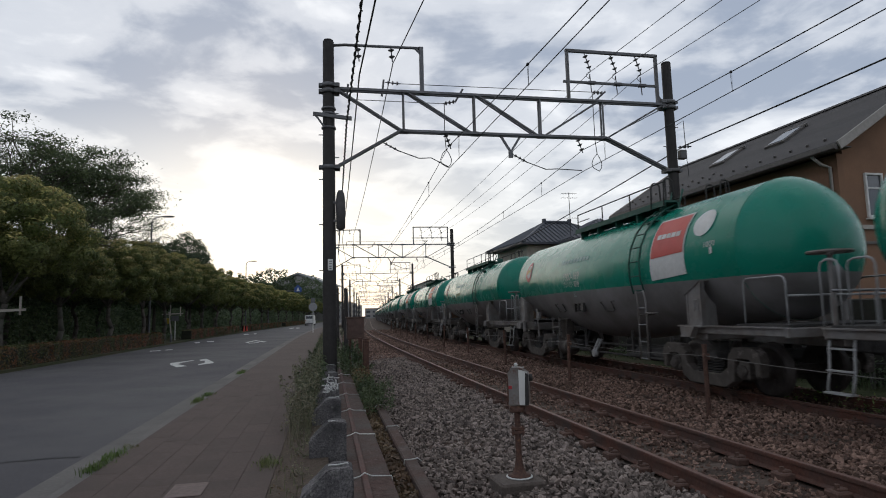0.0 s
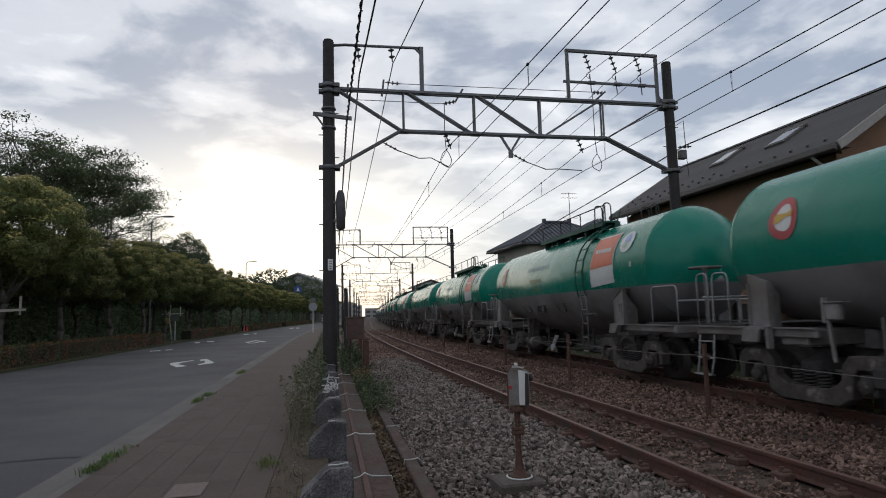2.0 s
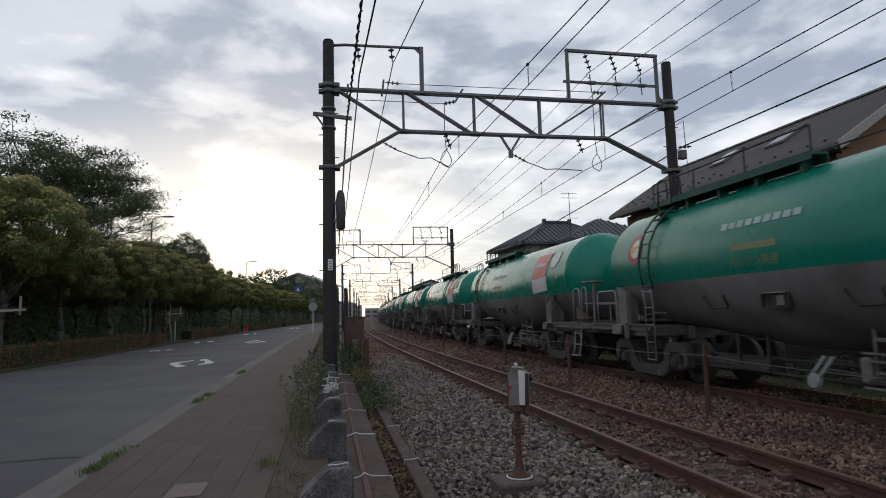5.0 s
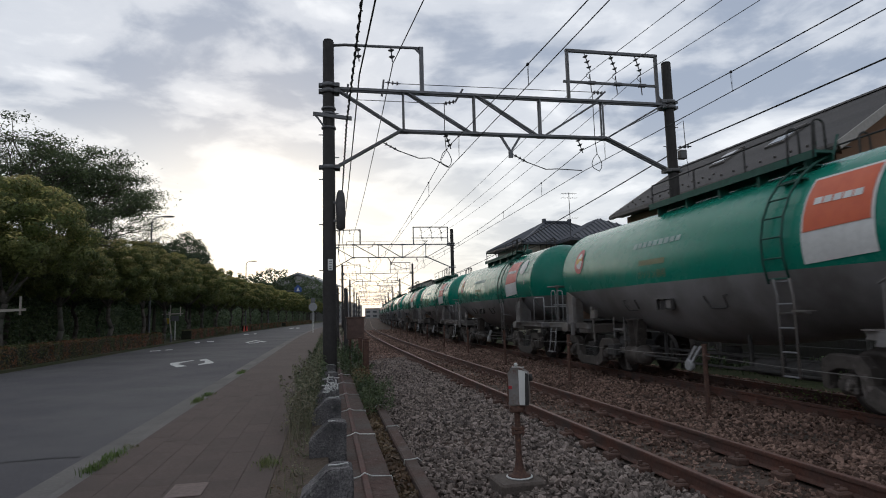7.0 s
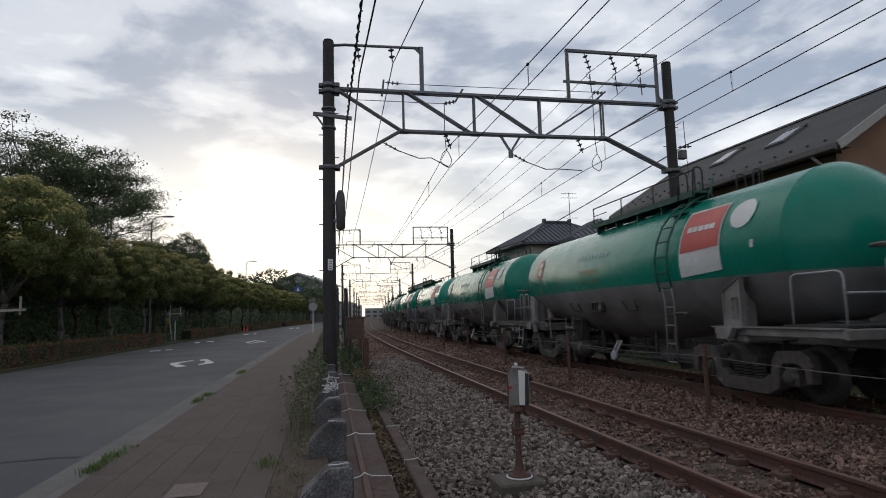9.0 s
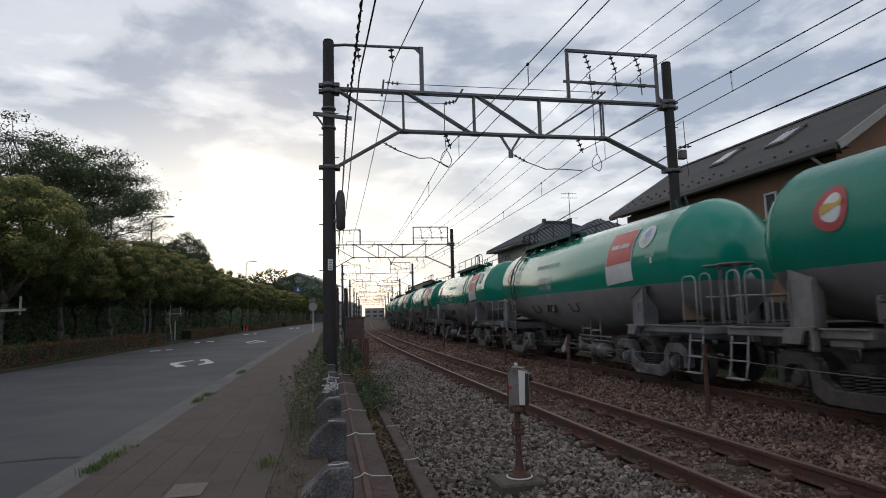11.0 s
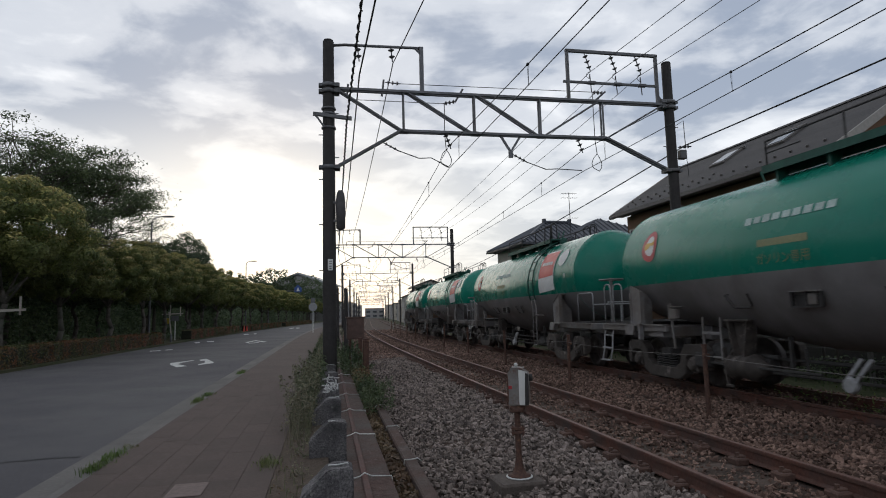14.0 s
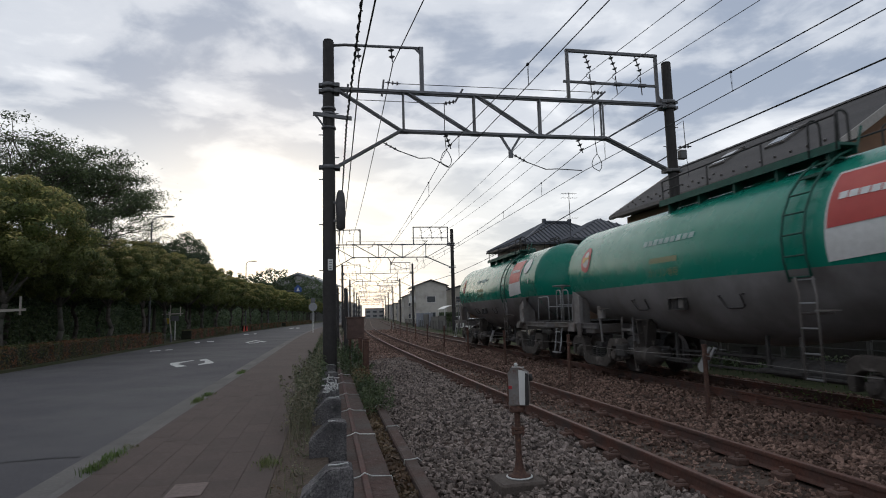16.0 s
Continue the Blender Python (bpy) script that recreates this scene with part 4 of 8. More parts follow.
    def stay():
        bm = B()
        for y in (2.64, 3.13):
            ibeam(bm, (-0.95, y, 1.30), (-0.95, y, 0.56), 0.03)
        if flip:
            # the longer frame of three posts with pipes between them
            ibeam(bm, (-0.95, 2.10, 1.30), (-0.95, 2.10, 0.56), 0.03)
            box(bm, -0.95, 2.37, 0.98, 0.03, 0.52, 0.05)
            for z in (0.82, 0.72, 0.46, 0.38):
                rod(bm, (-0.98, 1.5, z), (-0.98, 3.3, z + 0.02), 0.02, 6)
            box(bm, -0.92, 3.25, 0.62, 0.2, 0.16, 0.34, 0.03)
        box(bm, -0.95, 2.885, 1.02, 0.03, 0.46, 0.05)
        box(bm, -0.95, 2.885, 0.60, 0.03, 0.46, 0.03)
        return to_mesh(bm, "pipe_stay", FRAME_GREY)
    part("pipe_stay", shared(("stay", flip), stay), None, w, "hanging posts with a cross bar", turn)
    part("brake_gear", shared(("gear", flip, clean), gear), None, w, "brake cylinder, rods and drain valve")

    def lever():
        bm = B()
        for dy in (0.0, 0.14):
            ibeam(bm, (-1.15, -0.22 + dy, 0.78), (-1.20, 0.0 + dy, 0.48), 0.045)
        lathe(bm, [(0.09, -0.05), (0.11, 0), (0.09, 0.05)], 12, Matrix.Translation((-1.2, 0.06, 0.44)) @ Matrix.Rotation(radians(90), 4, "Y"))
        return to_mesh(bm, "valve_lever", HANDRAIL)
    part("valve_lever", shared("lever", lever), None, w, "pale hooked lever", pose(0, -0.2, 0))

    def valve_box():
        bm = B()
        y = 3.58
        box(bm, -1.22, y, 1.38, 0.10, 0.22, 0.22, 0.02)
        ibeam(bm, (-1.22, y + 0.12, 1.50), (-1.22, y + 0.04, 0.72), 0.035)
        box(bm, -1.21, y + 0.15, 1.40, 0.08, 0.05, 0.34, 0.01)
        box(bm, -1.22, y - 0.03, 1.51, 0.16, 0.32, 0.015)
        return to_mesh(bm, "valve_box", fmat)
    if not flip:
        part("valve_box", shared(("vb", clean), valve_box), None, w, "small grey changeover box on a post")

    wheels = []
    for y in (-4.285, 4.285):
        wheels += bogie(w, y, clean)[1]
    return w, wheels


PITCH = 13.57
# order along the train: index, fresh paint, brake end nearer, panel, lettering
FLIPPED, FRESH, BARE = {-7, -6, -1}, {-1, 0}, {-10, -7}
ORANGE = {-9, -8, -5, 1}
TEXTS = {0: "1000-617", -1: "1000-604", -11: "1000-169"}
wagons = {}
made = {}
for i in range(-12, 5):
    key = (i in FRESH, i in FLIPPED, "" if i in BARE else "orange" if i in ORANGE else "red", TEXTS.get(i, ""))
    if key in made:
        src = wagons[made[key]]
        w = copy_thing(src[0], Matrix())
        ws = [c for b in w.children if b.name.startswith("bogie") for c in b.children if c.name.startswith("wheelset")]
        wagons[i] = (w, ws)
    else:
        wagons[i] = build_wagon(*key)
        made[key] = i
# ---------- catenary portals ----------
PL, PR, ZB, ZL = -3.64, 6.76, 7.76, 6.62
NODES = [-1.57, 0.49, 2.49, 4.49]


def insulator(bm, a, b, n=3, r=0.065):
    a, b = Vector(a), Vector(b)
    rod(bm, a, b, 0.018, 6)
    for k in range(n):
        c = a.lerp(b, (k + 0.7) / (n + 0.4))
        d = (b - a).normalized() * 0.022
        rod(bm, c - d, c + d, r, 12, r * 0.45)
    return bm


def lattice(bm, a, b, w=0.06, gap=0.075):
    """A member of two angles side by side."""
    for dy in (-gap, gap):
        ibeam(bm, (a[0], dy, a[1]), (b[0], dy, b[1]), w)


def build_portal():
    g = thing("catenary_portal", Matrix(), "dark poles with a grey lattice beam over both tracks", "railway portal", "catenary portals")
    for name_x, x, top in (("l", PL, 9.16), ("r", PR, 9.14)):
        bm = B()
        rod(bm, (x, 0, -0.5), (x, 0, top - 0.05), 0.172 if x > 0 else 0.19, 20, 0.142 if x > 0 else 0.152)
        lathe(bm, [(0.145, top - 0.05), (0.13, top), (0.06, top + 0.02)], 20, Matrix.Translation((x, 0, 0)))
        ob = part("pole", bm, POLE_DARK, g, "dark concrete pole")
        for z in (ZB - 0.14, ZB + 0.03, 5.62 if x > 0 else 5.48):
            bm = B()
            lathe(bm, [(0.19, z), (0.205, z + 0.005), (0.205, z + 0.10), (0.19, z + 0.105)], 18, Matrix.Translation((x, 0, 0)))
            box(bm, x + (0.22 if x < 0 else -0.22), 0, z + 0.05, 0.16, 0.34, 0.11, 0.01)
            box(bm, x - (0.22 if x < 0 else -0.22), 0, z + 0.05, 0.10, 0.20, 0.09, 0.01)
            part("pole_clamp", bm, GALV, g, "grey steel clamp band")
        # climbing bolts
        for k in range(9):
            z = 2.1 + 0.62 * k
            bm = B()
            sx = -1 if k % 2 else 1
            rod(bm, (x + sx * 0.13, 0, z), (x + sx * 0.27, 0, z), 0.014, 6)
            part("climbing_bolt", bm, GALV, ob)

    def member(name, *segs, mat=GALV, w=0.06, gap=0.075):
        bm = B()
        for a, b in segs:
            lattice(bm, a, b, w, gap)
        return part(name, bm, mat, g)
    member("top_chord", ((PL + 0.15, ZB), (PR - 0.15, ZB)), w=0.066)
    member("bottom_chord", ((NODES[0], ZL), (NODES[-1] + 0.15, ZL)), w=0.065)
    for x in NODES:
        member("post", ((x, ZB), (x, ZL)), w=0.045)
    for a, b in (((PL + 0.2, ZB), (NODES[0] - 0.05, ZL)), ((NODES[0] + 0.1, ZB), (NODES[1] - 0.1, ZL)), ((NODES[1] + 0.1, ZB), (NODES[2] - 0.1, ZL)), ((NODES[2] + 0.1, ZL), (NODES[3] - 0.1, ZB)), ((NODES[3] + 0.1, ZL), (PR - 0.2, ZB))):
        member("diagonal", (a, b), w=0.048)
    member("knee_brace", ((PL + 0.2, 5.55), (NODES[0] - 0.1, ZL)), w=0.06)
    member("knee_brace", ((PR - 0.2, 5.70), (NODES[3] + 0.1, ZL)), w=0.06)
    for x in NODES:
        for z in (ZB, ZL):
            part("gusset_plate", box(B(), x, 0, z, 0.24, 0.02, 0.15), GALV, g)
    # left arm frame over the beam
    bm = B()
    pipe(bm, [(PL + 0.12, 0, 9.02), (PL + 0.45, 0, 9.06), (-1.02, 0, 9.10)], 0.042, 8)
    ibeam(bm, (-1.02, 0, 9.13), (-1.02, 0, ZB), 0.11)
    ibeam(bm, (-1.20, 0, 9.10), (-1.02, 0, 8.92), 0.06)
    part("arm_frame", bm, GALV, g, "grey angled arm frame")
    # right frame for the three feeders
    bm = B()
    for x in (3.45, 6.40):
        ibeam(bm, (x, 0, ZB), (x, 0, 9.33), 0.085)
    ibeam(bm, (3.40, 0, 9.33), (6.45, 0, 9.33), 0.085)
    ibeam(bm, (3.30, 0, 8.35), (6.40, 0, 8.35), 0.065)
    ibeam(bm, (6.40, 0, 8.05), (6.62, 0, 7.8), 0.05)
    part("feeder_frame", bm, GALV, g, "grey rectangular frame holding feeder wires")
    for x in (4.12, 4.97, 5.80):
        bm = B()
        insulator(bm, (x - 0.10, 0, 9.28), (x + 0.08, 0, 8.72), 3, 0.085)
        part("insulator", bm, CERAMIC, g, "dark ribbed insulator")
        bm = B()
        insulator(bm, (x + 0.05, 0, 8.62), (x + 0.08, 0, 8.05), 1, 0.06)
        box(bm, x + 0.10, 0, 8.35, 0.26, 0.12, 0.10, 0.02)
        part("insulator", bm, CERAMIC, g)
        bm = B()
        pipe(bm, [(x + 0.08, 0, 8.72), (x - 0.04, 0, 8.64), (x - 0.06, 0, 8.55), (x + 0.02, 0, 8.48), (x + 0.05, 0, 8.62)], 0.01, 5)
        part("jumper", bm, WIRE, g)
    # left hanging insulators
    for x, z in ((-2.84, 9.06), (-1.90, 9.10)):
        bm = B()
        insulator(bm, (x, 0, z), (x + 0.05, 0, z - 0.46), 2, 0.09)
        part("insulator", bm, CERAMIC, g)
    # cable bracket on the left pole
    bm = B()
    ibeam(bm, (PL - 0.42, -0.16, 6.98), (PL + 0.62, -0.16, 6.88), 0.09)
    ibeam(bm, (PL - 0.36, -0.16, 6.95), (PL - 0.12, -0.16, 6.62), 0.045)
    for z in (6.60, 7.0, 7.15):
        lathe(bm, [(0.18, z), (0.20, z + 0.01), (0.20, z + 0.05), (0.18, z + 0.06)], 16, Matrix.Translation((PL, 0, 0)))
    part("cable_bracket", bm, GALV, g)
    # crank arms on the top chord, each with a strain insulator: foot, head, insulator from and to
    for foot, head, ia, ib in (((-2.16, 7.66), (-2.10, 8.14), (-2.06, 8.07), (-1.62, 8.05)), ((-0.04, 7.58), (0.20, 7.98), (-0.02, 7.60), (-0.40, 7.52)), ((4.36, 7.84), (4.70, 8.14), (4.64, 8.08), (4.25, 8.10)), ((-3.14, 7.56), (-3.10, 7.96), (-3.12, 7.60), (-2.98, 7.52))):
        bm = B()
        ibeam(bm, (foot[0], 0.1, foot[1]), (head[0], 0.1, head[1]), 0.055)
        insulator(bm, (ia[0], 0.1, ia[1]), (ib[0], 0.1, ib[1]), 3, 0.065)
        part("strain_insulator", bm, CERAMIC, g, "dark crank arm with a ribbed insulator")
    # cross span wires
    bm = B()
    rod(bm, (-1.62, 0.1, 8.05), (4.25, 0.1, 8.10), 0.01, 5)
    rod(bm, (-2.98, 0.1, 7.52), (-0.40, 0.1, 7.52), 0.01, 5)
    part("span_wire", bm, WIRE, g)
    # messenger and contact supports of each track
    for c in (-0.28, 3.75):
        bm = B()
        insulator(bm, (c - 0.10, 0, ZL), (c + 0.06, 0, 6.16), 3, 0.085)
        part("insulator", bm, CERAMIC, g)
        # a jumper drops from the crank and opens into a loop down to the wire
        j, top = (-0.36, 7.52) if c < 0 else (4.27, 8.06)
        bm = B()
        pipe(bm, [(j, 0.1, top), (j - 0.02, 0.05, 6.6), (j, 0, 6.14)], 0.012, 5)
        for sg in (-1, 1):
            pipe(bm, [(j, 0, 6.14), (j + sg * 0.10, 0.05, 6.02), (j + sg * 0.16, 0.05, 5.86), (j + sg * 0.13, 0.03, 5.72), (j + 0.04, 0, 5.61)], 0.011, 5)
        part("jumper", bm, WIRE, g)
        x0 = -2.15 if c < 0 else 1.62
        z0 = 6.28 if c < 0 else 6.05
        bm = B()
        insulator(bm, (x0, 0, z0), (x0 + 0.42, 0, z0 - 0.22), 3, 0.055)
        pipe(bm, [(x0 + 0.42, 0, z0 - 0.22), (x0 + 1.0, 0, z0 - 0.42), (x0 + 1.35, 0, z0 - 0.40), (c, 0, 5.62)], 0.014, 6)
        part("pull_off_arm", bm, WIRE, g, "bent steady arm with ribbed insulator")
    bm = B()
    for x in (1.25, 1.88):
        ibeam(bm, (x, 0, ZL), (1.56, 0, 6.12), 0.06)
    box(bm, 1.56, 0, 6.06, 0.13, 0.08, 0.22, 0.01)
    part("drop_bracket", bm, GALV, g, "grey v-shaped bracket")
    return g


portal_s = [16.91, 53.27, 89.44, 125.6, 161.8, 198.0, 234.0, 270.0]
portal = build_portal()
portal.matrix_basis = line_pose(portal_s[0])
for s in portal_s[1:]:
    # the second portal spans a little wider than the rest
    copy_thing(portal, line_pose(s) @ (pose(-0.15, 0, 0) @ Matrix.Diagonal((1.06, 1, 1, 1)) if s < 60 else Matrix()))

# boxes fixed to the first two poles
tr_box = thing("pole_transformer", line_pose(16.91, PL), "slim dark cylinder box clamped to a pole", "transformer")
bm = B()
lathe(bm, [(0.05, 3.80), (0.12, 3.84), (0.13, 4.55), (0.10, 4.80), (0.05, 4.88)], 16, Matrix.Translation((0.30, -0.12, 0)))
part("case", bm, surf("weathered_case", (0.075, 0.070, 0.072), (0.05, 0.047, 0.048), 9, 0.7, bump=0.1, coarse=(0.04, 0.036, 0.035), amount=0.4), tr_box, "slim grey weathered case")
bm = B()
for z in (4.05, 4.55):
    box(bm, 0.16, -0.08, z, 0.30, 0.10, 0.06)
part("bracket", bm, GALV, tr_box)
sw = thing("switch_box", line_pose(16.91, PR), "small grey switch box on the pole with insulators", "switch box")
bm = B()
box(bm, 0.32, -0.05, 6.18, 0.22, 0.20, 0.28, 0.02)
part("case", bm, GALV, sw)
bm = B()
insulator(bm, (0.22, 0, 6.42), (0.62, -0.1, 6.44), 3, 0.055)
pipe(bm, [(0.42, -0.1, 6.42), (0.40, -0.1, 7.25), (0.16, -0.05, 7.10)], 0.012, 5)
pipe(bm, [(0.42, -0.1, 6.42), (0.46, -0.1, 5.5)], 0.008, 5)
part("lead", bm, WIRE, sw)
plate = solo("pole_plate", box(B(), 0, 0, 0, 0.13, 0.012, 0.30, 0.003), WHITE_PAINT, line_pose(16.91, PL + 0.02, 2.86) @ Matrix.Translation((0, -0.185, 0)), "small white plate with grey bars on a dark pole", "plate")
for k, z in enumerate((0.09, 0.03, -0.04, -0.10)):
    part("plate_bar", box(B(), 0, -0.0085, z, 0.07, 0.005, 0.024), GALV, plate)


# ---------- overhead wires ----------
def wire(name, lat, z, r, label, sag=0.25, zs=None, lats=None, s_from=-11.0, s_to=235.0):
    """A wire hung in straight spans from portal to portal; zs and lats may differ at the first knots."""
    knots = [-19.4] + portal_s
    zk = [*(zs or ()), *[z] * len(knots)][:len(knots)] if not zs else [*zs, *[zs[-1]] * len(knots)][:len(knots)]
    lk_ = [*lats, *[lats[-1]] * len(knots)][:len(knots)] if lats else [lat] * len(knots)
    ends = [line(s, l, zz) for s, l, zz in zip(knots, lk_, zk)]
    pts = []
    for a, b, sa, sb in zip(ends[:-1], ends[1:], knots[:-1], knots[1:]):
        n = 16 if sb < 60 else 5
        for k in range(n):
            u = k / n
            s = sa + (sb - sa) * u
            if s_from <= s <= s_to:
                pts.append((s, a.lerp(b, u) - Vector((0, 0, sag * 4 * u * (1 - u)))))
    n = 6
    verts, faces = [], []
    for i, (s, c) in enumerate(pts):
        e = heading(s)
        for k in range(n):
            t = 2 * math.pi * k / n
            verts.append(c + Vector((r * math.cos(t) * math.cos(e), -r * math.cos(t) * math.sin(e), r * math.sin(t))))
        if i:
            for k in range(n):
                faces.append(((i - 1) * n + k, (i - 1) * n + (k + 1) % n, i * n + (k + 1) % n, i * n + k))
    ob = solo(name, mesh_from(name, verts, faces, WIRE), None, None, label, "wire", "overhead wires")
    return ob, pts


def along(pts, s):
    """The point of a hung wire at s."""
    q = [p[0] for p in pts]
    return Vector([float(np.interp(s, q, [p[1][k] for p in pts])) for k in range(3)])


for c in (-0.28, 3.80):
    _, low_pts = wire("contact_wire", c, 5.60, 0.009, "thin dark contact wire over a track", 0.0, lats=[c + (0.26 if c < 0 else 0.0), c, c + 0.35, c, c + 0.35, c])
    _, high_pts = wire("messenger_wire", c, 6.24, 0.010, "dark messenger wire above the contact wire", 0.44, lats=[c + (0.26 if c < 0 else 0.0), c, c + 0.35, c, c + 0.35, c])
    for s in np.arange(0.5 if c < 0 else 0.25, 120, 5.1):
        a, b = along(high_pts, s), along(low_pts, s)
        bm = B()
        rod(bm, a + Vector((0.016, 0, 0)), b, 0.004, 4)
        rod(bm, a - Vector((0.016, 0, 0)), b, 0.004, 4)
        bmesh.ops.create_icosphere(bm, subdivisions=1, radius=0.034, matrix=Matrix.Translation(a))
        bmesh.ops.create_icosphere(bm, subdivisions=1, radius=0.018, matrix=Matrix.Translation(b))
        solo("dropper", bm, WIRE, Matrix(), "thin looped dropper between two wires", "dropper", "wire droppers")
for c, shift in ((4.14, 1.04), (4.99, 1.09), (5.82, 1.4)):
    wire("feeder_wire", c, 8.66, 0.009, "dark feeder wire above the tracks", 0.35, lats=[c + shift, c])
wire("side_cable", 7.25, 6.42, 0.020, "thick dark side cable on the poles", 0.25, zs=[6.75, 6.50, 5.1, 6.4])
wire("power_cable", -2.79, 8.20, 0.022, "black power cable on the poles", 0.30)
wire("power_cable", -1.84, 8.60, 0.015, "black power cable on the poles", 0.35, lats=[0.0, -1.84, -1.84])
tw, pts = wire("bundled_cable", -3.16, 6.80, 0.018, "black twisted cable bundle on the poles", 0.12, lats=[-3.85, -3.15, -3.16])
bm = B()
prev = None
for i in range(0, 1000):
    s = 2.0 + i * 0.05
    p = along(pts, s) + Vector((0.026 * math.cos(i * 0.8), 0, 0.026 * math.sin(i * 0.8)))
    if prev is not None:
        rod(bm, prev, p, 0.015, 4, caps=False)
    prev = p
part("wrap", bm, WIRE, tw)

# ---------- the low wall: chamfered concrete stubs, foot beam, ditch edge ----------
def stub_mesh(seed):
    rnd = random.Random(seed)
    bm = B()
    prism(bm, [(-0.24, -0.30), (0.155, -0.30), (0.15, 0.34), (0.135, 0.365), (0.0, 0.37), (-0.045, 0.355), (-0.235, 0.18)], -0.13, 0.13)
    bmesh.ops.bevel(bm, geom=[e for e in bm.edges if e.calc_face_angle(0) > 0.7], offset=0.012, segments=2, affect="EDGES")
    bmesh.ops.subdivide_edges(bm, edges=[e for e in bm.edges if e.calc_length() > 0.12], cuts=4, use_grid_fill=True)
    for v in bm.verts:
        v.co += Vector((rnd.uniform(-1, 1), rnd.uniform(-1, 1), rnd.uniform(-1, 1))) * 0.004 + noise.noise_vector(v.co * 9 + Vector((seed, 0, 0))) * 0.008
    return to_mesh(bm, "wall_stub", OLD_CONCRETE)


stubs = [stub_mesh(k) for k in range(4)]
wall = thing("low_wall", Matrix(), "row of rough dark concrete stubs along the pavement", "wall", kind="structure")
for k in range(-2, 30):
    s = 4.72 + 1.93 * k
    part("concrete_stub", stubs[k % 4], None, wall, "", road_pose(0.03 + 0.01 * math.sin(k * 2.1), s, 0.0 + 0.012 * math.sin(k * 1.7), math.sin(k * 3.3) * 1.2))
S_BEAM = np.arange(-6, 60, 1.0)
part("foot_beam", sweep("foot_beam", S_BEAM, [(0.17, -0.5), (0.17, -0.05), (0.18, -0.035), (0.575, -0.035), (0.59, -0.05), (0.59, -0.5)], BEAM_CONCRETE, on_road), None, wall, "stained concrete beam")
part("back_fill", sweep("back_fill", S_BEAM, [(-0.12, -0.5), (-0.12, -0.03), (0.165, -0.06), (0.165, -0.5)], SOIL, on_road), None, wall)
part("beam_joint", mesh_from("beam_joint", *(lambda v: (v, [tuple(range(4 * i, 4 * i + 4)) for i in range(len(v) // 4)]))([road(x, s + d, -0.0338) for s in np.arange(1.5, 40, 3.1) for x, d in ((0.19, 0), (0.53, 0), (0.53, 0.012), (0.19, 0.012))]), UNDER_DARK), None, wall)
CONDUIT_RED = surf("conduit_red", (0.095, 0.036, 0.028), (0.058, 0.026, 0.022), 16, 0.85, coarse=(0.06, 0.045, 0.04), amount=0.5, bump=0.15, vary=0, coarse_scale=2.5)
strip = solo("conduit", sweep("conduit", S_BEAM, [(0.305, -0.032), (0.305, -0.020), (0.312, -0.014), (0.358, -0.014), (0.365, -0.020), (0.365, -0.032)], CONDUIT_RED, on_road), None, None, "rust-red flat conduit strapped on the concrete beam", "conduit")
solo("ditch_edge", sweep("ditch_edge", S_BEAM, [(0.81, -0.6), (0.81, -0.10), (0.825, -0.085), (0.935, -0.085), (0.95, -0.10), (0.95, -0.6)], BEAM_CONCRETE, on_road), None, None, "narrow stained concrete edging of the ditch", "kerb", kind="structure")
TIE = surf("pale_wire", (0.55, 0.55, 0.54), (0.42, 0.42, 0.40), 30, 0.55, bump=0.0)
rnd = random.Random(4)
for k in range(14):
    s = 5.85 + 2.02 * k
    bm = B()
    j = [rnd.uniform(-0.03, 0.03) for _ in range(4)]
    pipe(bm, [road(0.19, s + j[0] - 0.06, -0.022), road(0.29, s + j[1], -0.012), road(0.335, s, 0.012), road(0.40, s + j[2], -0.018), road(0.59, s + j[3], -0.028), road(0.60, s + j[3], -0.12)], 0.0065, 5)
    solo("wire_tie", bm, TIE, Matrix(), "pale wire tie round the conduit", "wire tie", "wire ties")
    bm = B()
    pipe(bm, [road(0.80, s + 0.75, -0.14), road(0.81, s + 0.75, -0.072), road(0.87, s + 0.70 + j[0], -0.06), road(0.955, s + 0.78, -0.07), road(1.0, s + 0.8, -0.11)], 0.006, 5)
    solo("wire_tie", bm, TIE, Matrix(), "pale wire tie round the ditch edging", "wire tie", "wire ties")
    if k % 2 == 0 or k < 3:
        st = 4.72 + 1.93 * (k // 1)
        bm = B()
        pipe(bm, [road(0.0, st - 0.06, 0.385), road(0.07, st - 0.02, 0.375), road(0.14, st + 0.02, 0.375), road(0.175, st + 0.03, 0.30), road(0.17, st + 0.05, 0.05)], 0.0065, 5)
        solo("wire_tie", bm, TIE, Matrix(), "pale wire stub on a concrete stub", "wire tie", "wire ties")
bm = B()
for k in range(22):
    c = road(0.05 + rnd.uniform(-0.1, 0.12), 9.6 + rnd.uniform(-0.8, 1.4), 0.41 + rnd.uniform(-0.02, 0.05))
    ring(bm, c, rnd.uniform(0.03, 0.06), 0.0045, rnd.choice("XYZ"), 10, 4)
solo("wire_coil", bm, TIE, Matrix(), "tangle of pale wire hanging on the wall", "wire")

